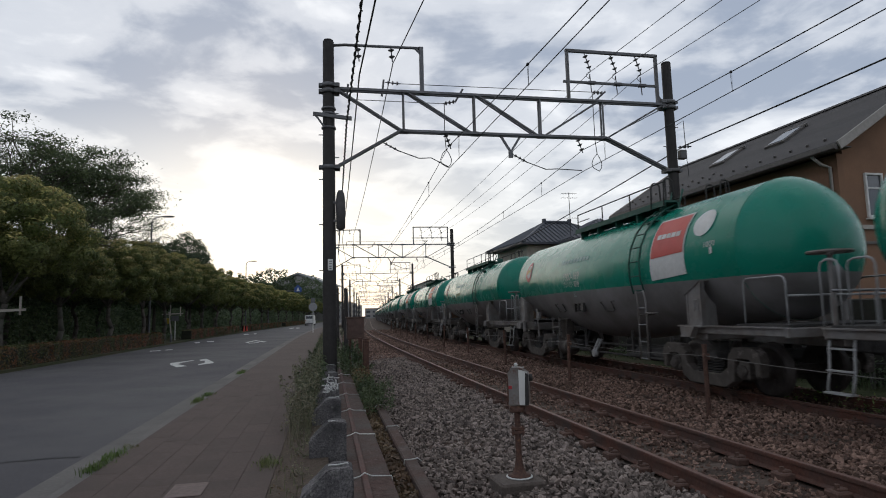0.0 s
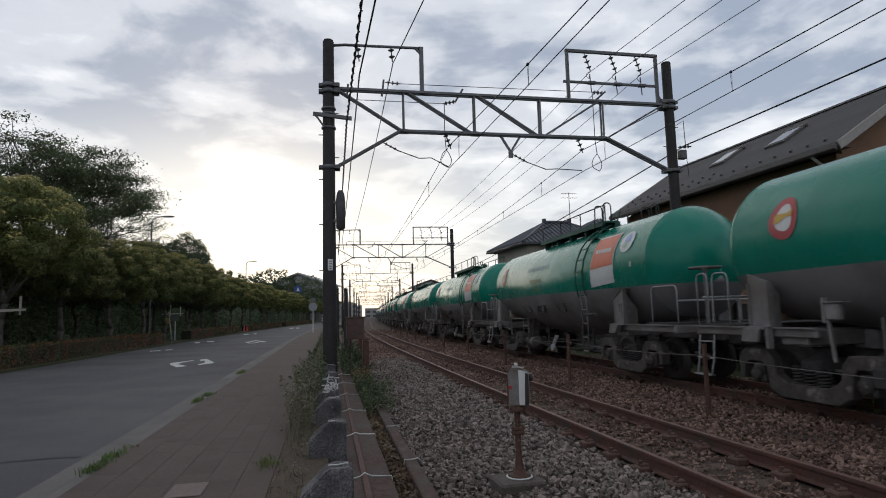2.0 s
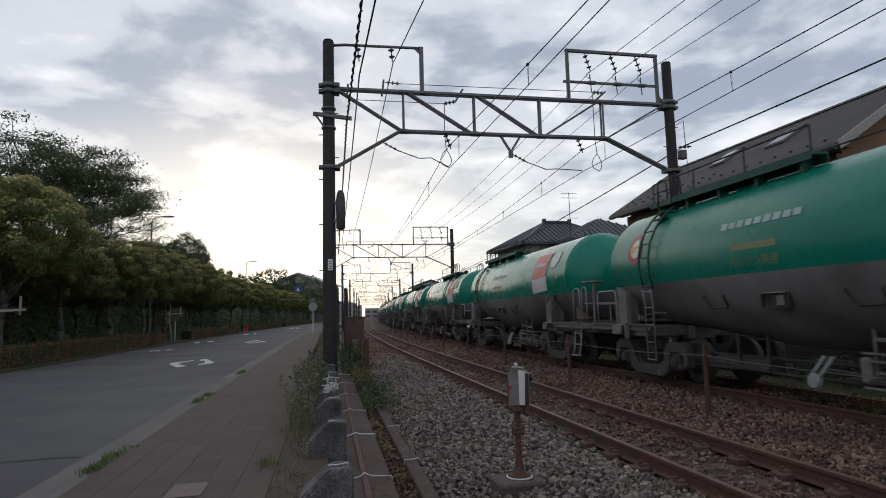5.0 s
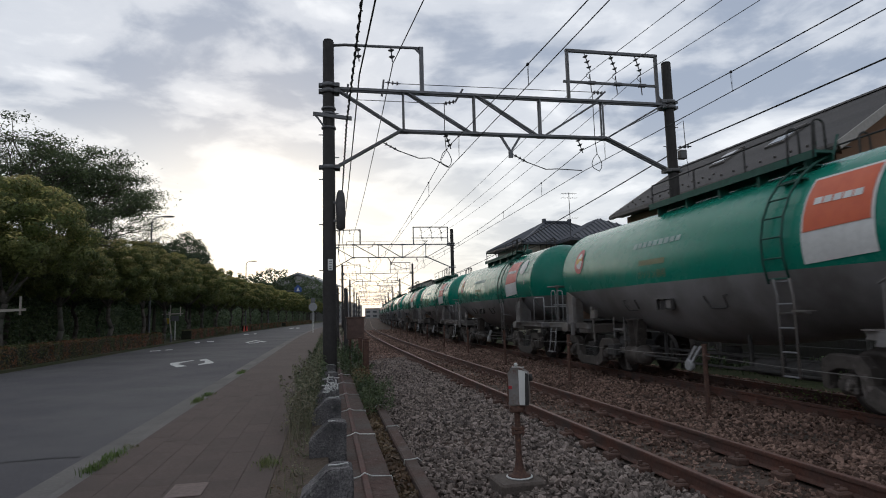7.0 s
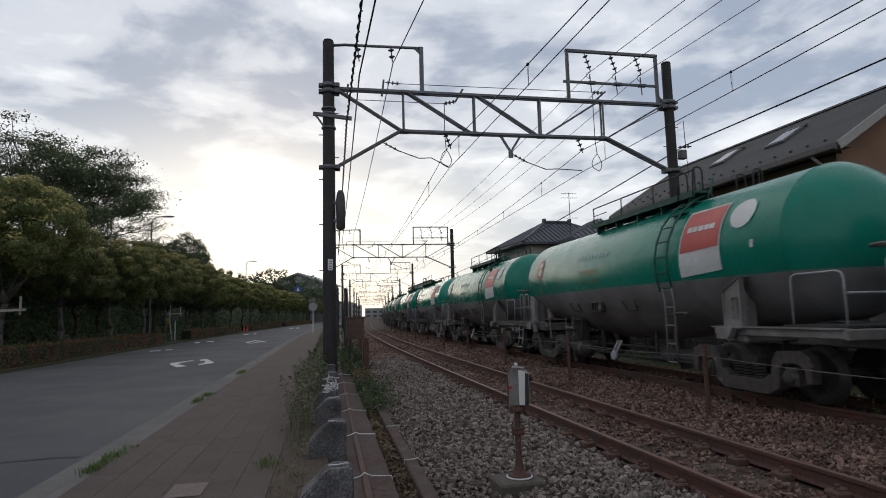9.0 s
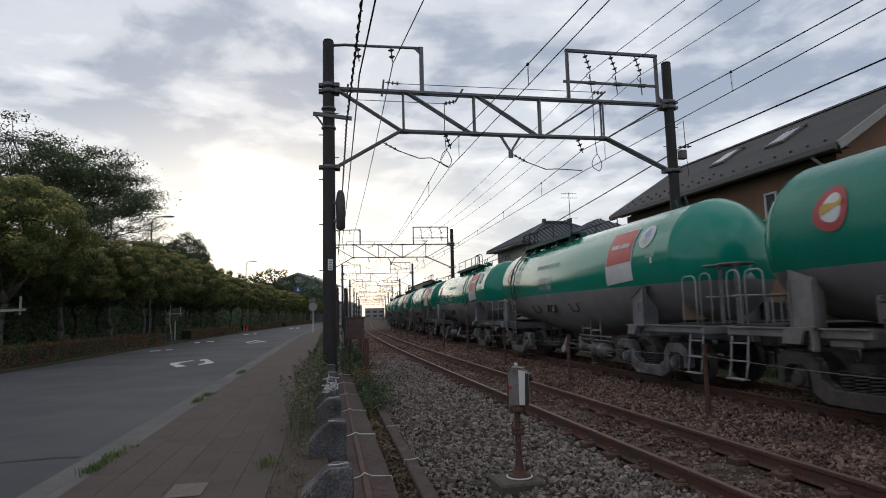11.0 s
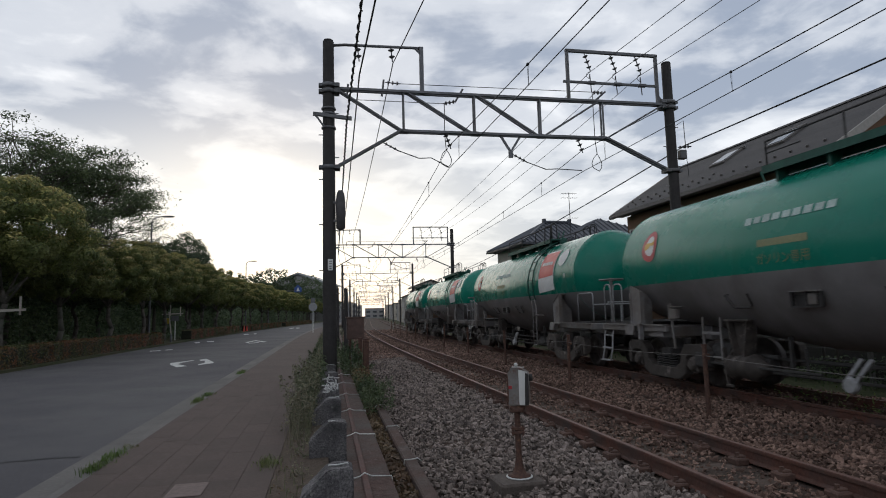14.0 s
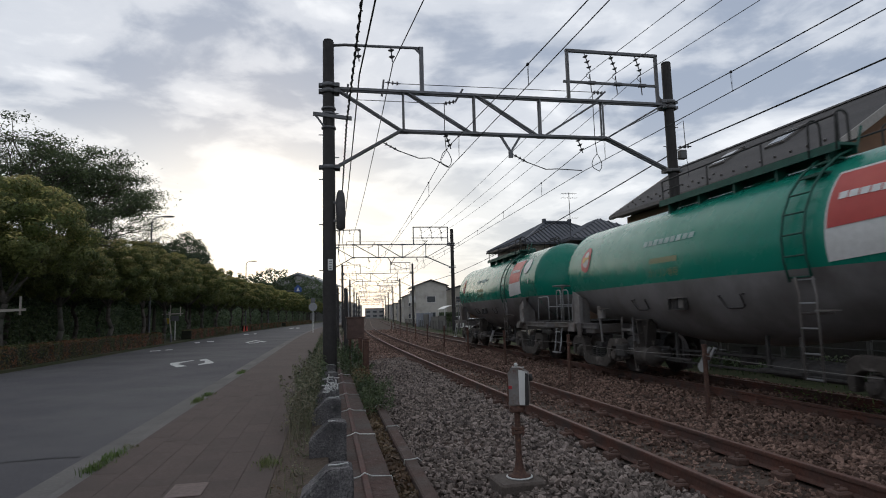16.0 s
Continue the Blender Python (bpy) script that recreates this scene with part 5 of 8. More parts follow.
# brown relay box on two old posts, beside the first portal
rb = thing("relay_box", line_pose(17.3, -2.95), "rusty brown metal box on short posts beside the track", "relay box")
bm = B()
box(bm, 0, 0, 1.16, 0.46, 0.36, 0.58, 0.02)
box(bm, 0, 0, 1.46, 0.52, 0.42, 0.03, 0.008)
RELAY = surf("relay_brown", (0.105, 0.062, 0.050), (0.07, 0.043, 0.036), 12, 0.8, bump=0.15)
part("case", bm, RELAY, rb, "faded brown sheet metal case")
part("door", box(B(), 0, -0.187, 1.16, 0.38, 0.012, 0.50, 0.004), RELAY, rb)
for x in (-0.14, 0.14):
    part("leg", box(B(), x, 0, 0.25, 0.05, 0.05, 1.25, 0.006), RUST, rb)
bm = B()
box(bm, 0, 0, 0.42, 0.15, 0.13, 1.2, 0.015)
prism(bm, [(-0.09, 1.02), (0.09, 1.02), (0.05, 1.06), (-0.05, 1.06)], -0.06, 0.06)
solo("marker_post", bm, RUST, line_pose(16.6, -2.72, -0.16), "squat dark timber post with a pale cap", "post")
solo("marker_post", box(B(), 0, 0, 0.42, 0.10, 0.10, 1.25, 0.01), RUST, line_pose(16.8, -2.85, -0.12), "squat dark timber post with a pale cap", "post")
for s, l, h in ((22.5, -3.02, 2.5), (31.0, -3.2, 2.9)):
    bm = B()
    rod(bm, (0, 0, -0.5), (0, 0, h), 0.09, 10, 0.07)
    solo("wooden_pole", bm, POLE_DARK, line_pose(s, l), "slim dark pole beside the track", "pole", "slim poles")

solo("leaning_pipe", rod(B(), line(19.2, -2.95, -0.3), line(20.0, -3.05, 2.25), 0.018, 6), GALV, Matrix(), "thin pale pipe leaning beside the relay box", "pipe")

# trackside phone box on a post
ph = thing("track_box", pose(0.695, 6.05, 0.0, 0, 0, 0), "grey metal trackside box with a white face on a rusty post", "trackside box")
part("base", box(B(), -0.03, -0.02, -0.26, 0.46, 0.42, 0.26, 0.02), surf("brown_stained_concrete", (0.10, 0.080, 0.068), (0.062, 0.050, 0.043), 22, 0.95, coarse=(0.05, 0.037, 0.03), amount=0.5, bump=0.6, vary=0), ph, "rough dark concrete block", pose(0, 0, 0, 0, 0, 14))
bm = B()
lathe(bm, [(0.115, -0.125), (0.115, -0.108), (0.075, -0.10), (0.045, -0.03), (0.034, 0.04), (0.030, 0.10), (0.030, 0.50), (0.036, 0.54)], 16)
part("post", bm, RUST, ph, "rust-brown post with a flared foot")
for z in (0.30, 0.34):
    part("clamp", box(B(), 0.0, 0, z, 0.13, 0.07, 0.028, 0.005), RUST, ph, "rusty clamp plate")
for x in (-0.05, 0.05):
    part("clamp_bolt", rod(B(), (x, -0.02, 0.27), (x, -0.02, 0.37), 0.009, 6), RUST, ph)
bm = B()
lathe(bm, [(0.075, 0.50), (0.08, 0.51), (0.08, 0.535), (0.07, 0.545)], 14)
box(bm, 0, 0, 0.545, 0.15, 0.12, 0.03, 0.006)
part("mounting_plate", bm, RUST, ph)
part("flange", lathe(B(), [(0.128, -0.128), (0.132, -0.122), (0.128, -0.116), (0.09, -0.114)], 20), TIE, ph, "pale worn flange")
CASE = surf("case_pale_grey", (0.20, 0.185, 0.175), (0.15, 0.138, 0.13), 14, 0.7, coarse=(0.13, 0.09, 0.07), amount=0.45, bump=0.15, wear=(0.12, 0.06, 0.04), coarse_scale=6)
bm = B()
prism(bm, [(-0.108, 0.565), (0.088, 0.565), (0.098, 0.60), (0.098, 0.875), (0.045, 0.915), (-0.075, 0.925), (-0.112, 0.885)], -0.075, 0.085)
bmesh.ops.bevel(bm, geom=list(bm.edges), offset=0.008, segments=2, affect="EDGES")
part("case", bm, CASE, ph, "pale grey weathered box with sloping shoulders", pose(0.035, 0, 0, 0, 0, -12))
part("face_plate", prism(B(), [(-0.045, 0.575), (0.02, 0.575), (0.040, 0.895), (-0.045, 0.915)], -0.087, -0.077), WHITE_PAINT, ph, "white enamel face", pose(0.08, -0.005, 0, 0, 0, -12))
part("side_cover", prism(B(), [(0.055, 0.575), (0.092, 0.575), (0.094, 0.870), (0.066, 0.892)], -0.090, -0.078), UNDER_DARK, ph, "dark side cover", pose(0.035, 0, 0, 0, 0, -12))
part("red_mark", box(B(), -0.085, -0.078, 0.745, 0.034, 0.006, 0.03), EMBLEM_RED, ph, "faded red mark", pose(0.035, 0, 0, 0, 0, -12))
part("lens", lathe(B(), [(0.036, 0.0), (0.036, 0.03), (0.024, 0.035)], 14, Matrix.Translation((0.094, -0.01, 0.835)) @ Matrix.Rotation(radians(90), 4, "Y")), UNDER_DARK, ph, "round dark opening", pose(0.035, 0, 0, 0, 0, -12))
part("hinge", rod(B(), (-0.11, -0.07, 0.60), (-0.11, -0.07, 0.86), 0.008, 6), RUST, ph, "", pose(0.035, 0, 0, 0, 0, -12))
part("lid", prism(B(), [(-0.092, 0.922), (0.04, 0.914), (0.045, 0.93), (-0.07, 0.94)], -0.082, 0.09), CASE, ph, "", pose(0.035, 0, 0, 0, 0, -12))
part("knob", lathe(B(), [(0.016, 0.935), (0.016, 0.955), (0.022, 0.962), (0.008, 0.978)], 10, Matrix.Translation((0.005, 0, 0))), TIE, ph)

# rusty rope posts between the tracks, and the rope
posts = []
for k, s in enumerate((9.13, 14.35, 19.45, 24.6, 29.8, 35.0, 40.2, 45.5, 50.8, 56, 61)):
    bm = B()
    rod(bm, (0, 0, -0.5), (0, 0, 0.90), 0.038, 10)
    rod(bm, (0, 0, 0.89), (0, 0, 0.915), 0.044, 10)
    box(bm, 0.0, -0.03, 0.72, 0.11, 0.05, 0.10, 0.008)
    solo("rope_post", bm, RUST, line_pose(s, 1.95) @ pose(0, 0, 0, 0, 1.5 * math.sin(k * 2.0), 0), "thin rust-orange steel post between the tracks", "post", "rope posts")
    posts.append(line(s, 1.93, 0.74))
bm = B()
for a, b in zip([line(4.0, 1.93, 0.72)] + posts[:-1], posts):
    prev = a
    for k in range(1, 7):
        u = k / 6
        c = a.lerp(b, u) - Vector((0, 0, 0.05 * 4 * u * (1 - u)))
        rod(bm, prev, c, 0.0045, 5)
        prev = c
solo("rope", bm, surf("rope_grey", (0.16, 0.15, 0.14), (0.11, 0.10, 0.095), 20, 0.8, bump=0.0), Matrix(), "thin grey rope strung between rusty posts", "rope")
# ---------- foliage ----------
BARK = surf("bark", (0.12, 0.10, 0.085), (0.06, 0.05, 0.043), 14, 0.95, bump=0.6, coarse=(0.06, 0.065, 0.05), amount=0.4)
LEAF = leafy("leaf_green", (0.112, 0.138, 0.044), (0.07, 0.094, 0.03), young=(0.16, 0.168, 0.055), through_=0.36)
# yellowish young leaves, paler still to paint the lit tops of the clumps
LEAF_YOUNG_LIT = leafy("leaf_young_lit", (0.31, 0.285, 0.09), (0.215, 0.22, 0.066), young=(0.36, 0.29, 0.11))
LEAF_DARK = leafy("leaf_dark", (0.060, 0.088, 0.044), (0.040, 0.062, 0.030), young=(0.084, 0.108, 0.05))
LEAF_PARK = leafy("leaf_park", (0.080, 0.108, 0.055), (0.052, 0.076, 0.038), young=(0.105, 0.128, 0.06), through_=0.4)
LEAF_HEDGE = leafy("leaf_hedge", (0.085, 0.095, 0.035), (0.05, 0.06, 0.024), young=(0.19, 0.065, 0.038))
GRASS = leafy("grass_blade", (0.085, 0.145, 0.03), (0.05, 0.09, 0.02), young=(0.14, 0.145, 0.06))
DRY = leafy("dry_weed", (0.125, 0.13, 0.072), (0.075, 0.085, 0.045), young=(0.19, 0.17, 0.12))
DEAD_LEAF = leafy("dead_leaf", (0.12, 0.075, 0.045), (0.07, 0.045, 0.03), young=(0.17, 0.12, 0.07))


def leaf_cloud(name, centres, normals, sizes, mat, aspect=0.5, seed=0, droop=0.0, loose=0.55, young=None):
    """Folded leaf blades, one per centre, facing roughly along the normals."""
    rs = np.random.RandomState(seed)
    n = len(centres)
    nrm = normals + rs.normal(0, loose, (n, 3))
    nrm /= np.linalg.norm(nrm, axis=1)[:, None] + 1e-9
    t = rs.normal(0, 1, (n, 3))
    t[:, 2] -= droop
    t -= nrm * np.sum(t * nrm, axis=1)[:, None]
    t /= np.linalg.norm(t, axis=1)[:, None] + 1e-9
    b = np.cross(nrm, t)
    L, W = sizes[:, None], (sizes * aspect)[:, None]
    v = np.stack([centres - t * L * 0.5, centres + b * W * 0.5 + nrm * W * 0.12, centres + t * L * 0.5 - nrm * L * 0.08, centres - b * W * 0.5 + nrm * W * 0.12], axis=1).reshape(-1, 3)
    me = bpy.data.meshes.new(name)
    me.vertices.add(4 * n)
    me.vertices.foreach_set("co", v.astype(np.float32).ravel())
    me.loops.add(4 * n)
    me.loops.foreach_set("vertex_index", np.arange(4 * n, dtype=np.int32))
    me.polygons.add(n)
    me.polygons.foreach_set("loop_start", np.arange(0, 4 * n, 4, dtype=np.int32))
    me.polygons.foreach_set("loop_total", np.full(n, 4, dtype=np.int32))
    for mm in mat if isinstance(mat, (list, tuple)) else [mat]:
        me.materials.append(mm)
    if young is not None:
        me.polygons.foreach_set("material_index", young.astype(np.int32))
    me.update(calc_edges=True)
    me.validate()
    return me


def clumps(rs, count, per, rx, ry, rz, spread, zc, lumps=0.16, flat=0.75):
    """Leaf places in clumps over a lumpy crown: most near its skin, some within."""
    u = rs.normal(0, 1, (count, 3))
    u /= np.linalg.norm(u, axis=1)[:, None]
    u[:, 2] = np.where(u[:, 2] < -0.55, u[:, 2] * 0.6, u[:, 2])
    lob = 1 + lumps * (np.sin(u[:, 0] * 5 + 1.3) * np.cos(u[:, 1] * 4.4) + 0.7 * np.sin(u[:, 2] * 7 + u[:, 0] * 3))
    rad = np.where(rs.rand(count) < 0.72, rs.uniform(0.86, 1.04, count), rs.uniform(0.35, 0.86, count)) * lob
    c = u * rad[:, None] * np.array([rx, ry, rz]) + np.array([0, 0, zc])
    d = rs.normal(0, 1, (count, per, 3))
    d /= np.linalg.norm(d, axis=2)[:, :, None]
    r = rs.uniform(0.55, 1.0, (count, per, 1)) * spread * rs.uniform(0.7, 1.25, (count, 1, 1))
    p = c[:, None, :] + d * r * np.array([1, 1, flat])
    nr = d * 1.0 + u[:, None, :] * 0.35 + np.array([0, 0, 0.45])
    tip = (d[:, :, 2] + 0.35 * u[:, None, 2] + rs.normal(0, 0.25, d.shape[:2]) > 0.38) & (rad[:, None] > 0.84)
    return p.reshape(-1, 3), nr.reshape(-1, 3), tip.reshape(-1)


def pompoms(rs, count, per, rx, ry, rz, spread, zc):
    """Leaf places on rounded clumps set evenly over a crown, with a few clumps within."""
    i = np.arange(count) + 0.5
    z = 1 - 1.72 * i / count
    a = i * 2.39996 + rs.normal(0, 0.12, count)
    q = np.sqrt(np.maximum(0, 1 - z * z))
    u = np.stack([q * np.cos(a), q * np.sin(a), z], 1) + rs.normal(0, 0.06, (count, 3))
    rad = rs.uniform(0.88, 1.05, count) * (1 + 0.07 * np.sin(u[:, 0] * 4 + 1) * np.cos(u[:, 1] * 4))
    inner = rs.normal(0, 1, (count // 3, 3))
    inner *= (rs.uniform(0.35, 0.7, len(inner)) / np.linalg.norm(inner, axis=1))[:, None]
    c = np.concatenate([u * rad[:, None], inner]) * np.array([rx, ry, rz]) + np.array([0, 0, zc])
    u = np.concatenate([u, inner])
    n = len(c)
    d = rs.normal(0, 1, (n, per, 3)) + 0.55 * u[:, None, :]
    d /= np.linalg.norm(d, axis=2)[:, :, None]
    r = (1 - 0.45 * rs.rand(n, per, 1) ** 2.2) * spread * rs.uniform(0.75, 1.25, (n, 1, 1))
    p = c[:, None, :] + d * r * np.array([1, 1, 0.85])
    # young leaves go on upward sides only, painting lit tops over darker undersides
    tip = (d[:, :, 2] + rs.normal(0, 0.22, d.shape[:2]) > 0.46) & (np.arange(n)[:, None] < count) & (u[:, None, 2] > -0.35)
    return p.reshape(-1, 3), (d + np.array([0, 0, 0.2])).reshape(-1, 3), tip.reshape(-1)


def limb(bm, pts, r0, r1, n=7):
    for k in range(len(pts) - 1):
        a = r0 + (r1 - r0) * k / (len(pts) - 1)
        b = r0 + (r1 - r0) * (k + 1) / (len(pts) - 1)
        rod(bm, pts[k], pts[k + 1], a, n, b)
    return bm


def trunk_mesh(seed, h, r, reach):
    rnd = random.Random(seed)
    bm = B()
    pts = [Vector((0, 0, -0.3))]
    for k in range(1, 6):
        pts.append(Vector((rnd.uniform(-0.06, 0.06) * k, rnd.uniform(-0.06, 0.06) * k, h * k / 5)))
    limb(bm, pts, r, r * 0.62, 9)
    for k in range(7):
        a = k * 0.9 + rnd.uniform(-0.2, 0.2)
        base = pts[4].lerp(pts[5], rnd.random())
        mid = base + Vector((math.cos(a) * reach * 0.45, math.sin(a) * reach * 0.45, reach * rnd.uniform(0.35, 0.6)))
        limb(bm, [base, mid, mid + Vector((math.cos(a) * reach * 0.4, math.sin(a) * reach * 0.4, reach * rnd.uniform(0.2, 0.6)))], r * 0.42, r * 0.10, 6)
    return to_mesh(bm, "trunk", BARK, True)


STREET = []
for k in range(3):
    rs = np.random.RandomState(20 + k)
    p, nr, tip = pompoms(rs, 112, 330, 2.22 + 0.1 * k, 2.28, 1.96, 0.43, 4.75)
    STREET.append((trunk_mesh(k, 3.0, 0.15, 2.3), leaf_cloud("crown", p, nr, rs.uniform(0.085, 0.16, len(p)), [LEAF, LEAF_YOUNG_LIT], 0.42, 40 + k, 0.6, 0.24, tip)))

street_s = [26.6, 32.2, 38.4, 43.8, 49.8, 56.4, 63.2, 70.4, 78.2, 85.4, 93, 101, 109, 118, 128, 138, 150, 163, 178, 195]
for k, s in enumerate(street_s):
    rnd = random.Random(90 + k)
    tr, cr = STREET[k % 3]
    t = thing("street_tree", road_pose(-12.6 + rnd.uniform(-0.3, 0.3), s, -0.05, rnd.uniform(0, 360)), "dense rounded evergreen street tree with yellowish young leaves", "tree", "street trees")
    part("trunk", tr, None, t)
    wide = {0: 1.27, 1: 0.84}.get(k, rnd.uniform(0.95, 1.05))
    tall = {0: 1.09, 1: 0.86, 2: 0.93}.get(k, rnd.uniform(0.96, 1.04))
    part("crown", cr, None, t, "", Matrix.Diagonal((wide, wide, tall, 1)))


def airy_tree(name, m, seed, h, spread, label, leaves=16000, leaf=0.22, mat=LEAF_DARK, shape=1.0, trunk_r=0.32):
    """A tall open tree: limbs that fork, with leaf sprays at their ends and sky between."""
    rnd, rs = random.Random(seed), np.random.RandomState(seed)
    t = thing(name, m, label, "tree")
    bm = B()
    tips = []

    def grow(a, d, length, r, depth):
        b = a + d * length
        rod(bm, a, b, r, 6, r * 0.68)
        if depth == 0:
            tips.append((b, d))
            return
        if depth <= 2:
            tips.append((a.lerp(b, 0.6), d))
        for _ in range(3 if depth > 1 else 2):
            nd = (d + Vector((rnd.gauss(0, 0.55), rnd.gauss(0, 0.55), rnd.gauss(0.06, 0.22))) * shape).normalized()
            grow(b, nd, length * rnd.uniform(0.62, 0.84), r * 0.62, depth - 1)
    rod(bm, (0, 0, -0.3), (0, 0, h * 0.30), trunk_r, 10, trunk_r * 0.75)
    for k in range(6):
        a = k * 1.05 + rnd.uniform(-0.3, 0.3)
        grow(Vector((0, 0, h * rnd.uniform(0.22, 0.30))), Vector((math.cos(a) * spread, math.sin(a) * spread, rnd.uniform(0.55, 1.0))).normalized(), h * 0.24, trunk_r * 0.5, 4)
    part("trunk", bm, BARK, t, "dark branching trunk", smooth=True)
    c = np.array([list(p) for p, _ in tips if p.z > 0.50 * h])
    per = max(1, leaves // len(c))
    d = rs.normal(0, 1, (len(c), per, 3)) * np.array([0.44, 0.44, 0.12]) * h / 14
    p = (c[:, None, :] + d).reshape(-1, 3)
    nr = np.tile([0, 0, 1.0], (len(p), 1))
    part("crown", leaf_cloud("crown", p, nr, rs.uniform(0.6, 1.3, len(p)) * leaf, mat, 0.5, seed + 1), None, t)
    return t


airy_tree("park_tree", road_pose(-19.2, 39.5, -0.05, 40), 3, 14.0, 1.15, "tall spreading broadleaf tree with open dark crown", 64000, 0.16, LEAF_PARK)
airy_tree("park_tree", road_pose(-22.8, 52.0, -0.05, 190), 8, 17.6, 1.05, "tall spreading broadleaf tree with open dark crown", 56000, 0.16, LEAF_PARK)
for k, (x, s, h, r) in enumerate(((-22.6, 94.0, 14.3, 4.0), (-18.0, 66.0, 9.4, 2.6), (-17.0, 76.0, 9.4, 2.6))):
    rs = np.random.RandomState(70 + k)
    t = thing("conical_tree", road_pose(x, s, -0.05), "dense dark conical evergreen tree behind the street trees", "tree", "dark evergreens")
    part("trunk", rod(B(), (0, 0, -0.3), (0, 0, h * 0.7), 0.2, 8, 0.07), BARK, t)
    p, nr, tip = clumps(rs, 1300, 26, r, r, h * 0.36, 0.5, h * 0.62, 0.08)
    part("crown", leaf_cloud("crown", p, nr, rs.uniform(0.18, 0.3, len(p)), LEAF_DARK, 0.45, 5 + k, 0.4), None, t)
for k, (x, s, h, r) in enumerate(((-20, 150, 13, 9), (-16, 200, 14, 8), (-30, 170, 13, 10), (-13.5, 235, 12, 6), (-25, 250, 16, 12), (-36, 290, 12, 9))):
    rs = np.random.RandomState(170 + k)
    p, nr, tip = clumps(rs, 300, 26, r, r, h * 0.42, 0.9, h * (0.58 if k < 5 else 0.42), 0.14)
    t = thing("distant_tree", road_pose(x, s, -0.05), "broad dark green tree far along the street", "tree", "distant trees")
    part("trunk", rod(B(), (0, 0, -0.3), (0, 0, h * 0.5), 0.3, 8, 0.2), BARK, t)
    part("crown", leaf_cloud("crown", p, nr, rs.uniform(0.4, 0.7, len(p)), LEAF_DARK, 0.5, 25 + k), None, t)

# lower trees, mostly hidden, added to shade the park behind the street trees
rs = np.random.RandomState(240)
p, nr, tip = clumps(rs, 340, 24, 3.3, 3.3, 1.7, 0.5, 4.3, 0.12)
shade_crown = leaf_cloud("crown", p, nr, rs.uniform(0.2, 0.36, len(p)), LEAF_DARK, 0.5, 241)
shade_trunk = trunk_mesh(9, 3.2, 0.17, 2.2)
for k, s in enumerate((21.0, 27.5, 34.5, 42.0, 49.0, 57.0, 66.0, 76.0, 88.0, 101.0)):
    t = thing("shade_tree", road_pose(-18.6 - 1.3 * (k % 2), s, -0.05, 70 * k), "low dark broadleaf tree added to shade the park", "tree", "park shade trees")
    part("trunk", shade_trunk, None, t)
    part("crown", shade_crown, None, t)
# shrubs that close the park behind the trunks, raised to block the sky
rs = np.random.RandomState(5)
n = 80000
sx = rs.uniform(-1, 1, n)
ss = rs.uniform(5, 250, n)
p = np.array([list(road(-19.5 - 3.5 * abs(a) - 0.03 * b * 0, b, 0)) for a, b in zip(sx, ss)])
hh = 4.3 + 1.0 * np.sin(ss * 0.5) + 0.7 * np.sin(ss * 1.3 + 2)
p[:, 2] = rs.uniform(0, 1, n) ** 0.8 * hh
solo("shrubbery", leaf_cloud("shrubbery", p, np.tile([0.7, -0.5, 0.4], (n, 1)), rs.uniform(0.16, 0.34, n), LEAF_DARK, 0.6, 6), None, Matrix(), "deep shaded shrubs behind the street trees", "shrubs", kind="stuff")
wood = [(-36, -0.5), (-35.6, 3.4), (-34, 4.4), (-31.5, 4.6), (-29.6, 3.8), (-29, -0.5)]
# near-black core colour: the shade deep inside the leaves is put into it
SHADE_CORE = surf("hedge_core_shade", (0.022, 0.024, 0.012), (0.012, 0.013, 0.008), 14, 0.95, bump=0.8)
# added mass that shuts out sky gaps and keeps the park's back dark
back_hedge = solo("back_hedge", sweep("back_hedge", [*np.arange(2.0, 240, 1.5)], wood, SHADE_CORE, lambda s, a, z: road(a + 0.5 * math.sin(s * 0.7), float(s), z * (1 + 0.16 * math.sin(s * 0.45) + 0.1 * math.sin(s * 1.27)))), None, None, "near-black hedge mass added to shut out sky behind the park", "hedge")
n = 30000
ss = rs.uniform(5, 235, n)
p = np.array([list(road(-28.7 + rs.normal(0, 0.3), b, 0)) for b in ss])
p[:, 2] = rs.uniform(0, 5.0, n) * (1 + 0.16 * np.sin(ss * 0.45))
part("leaves", leaf_cloud("leaves", p, np.tile([0.7, -0.5, 0.4], (n, 1)), rs.uniform(0.2, 0.45, n), LEAF_DARK, 0.6, 16), None, back_hedge)
n = 14000
ss = rs.uniform(15, 120, n)
p = np.array([list(road(-12.2 - rs.uniform(0, 6), b, 0)) for b in ss])
p[:, 2] = rs.uniform(0, 0.38, n) + 0.22 * (np.sin(ss * 0.9) > 0.2) * rs.rand(n)
solo("ground_cover", leaf_cloud("ground_cover", p, np.tile([0, 0, 1.0], (n, 1)), rs.uniform(0.12, 0.3, n), LEAF_DARK, 0.5, 9), None, Matrix(), "low shaded ground cover under the trees", "plants", kind="stuff")

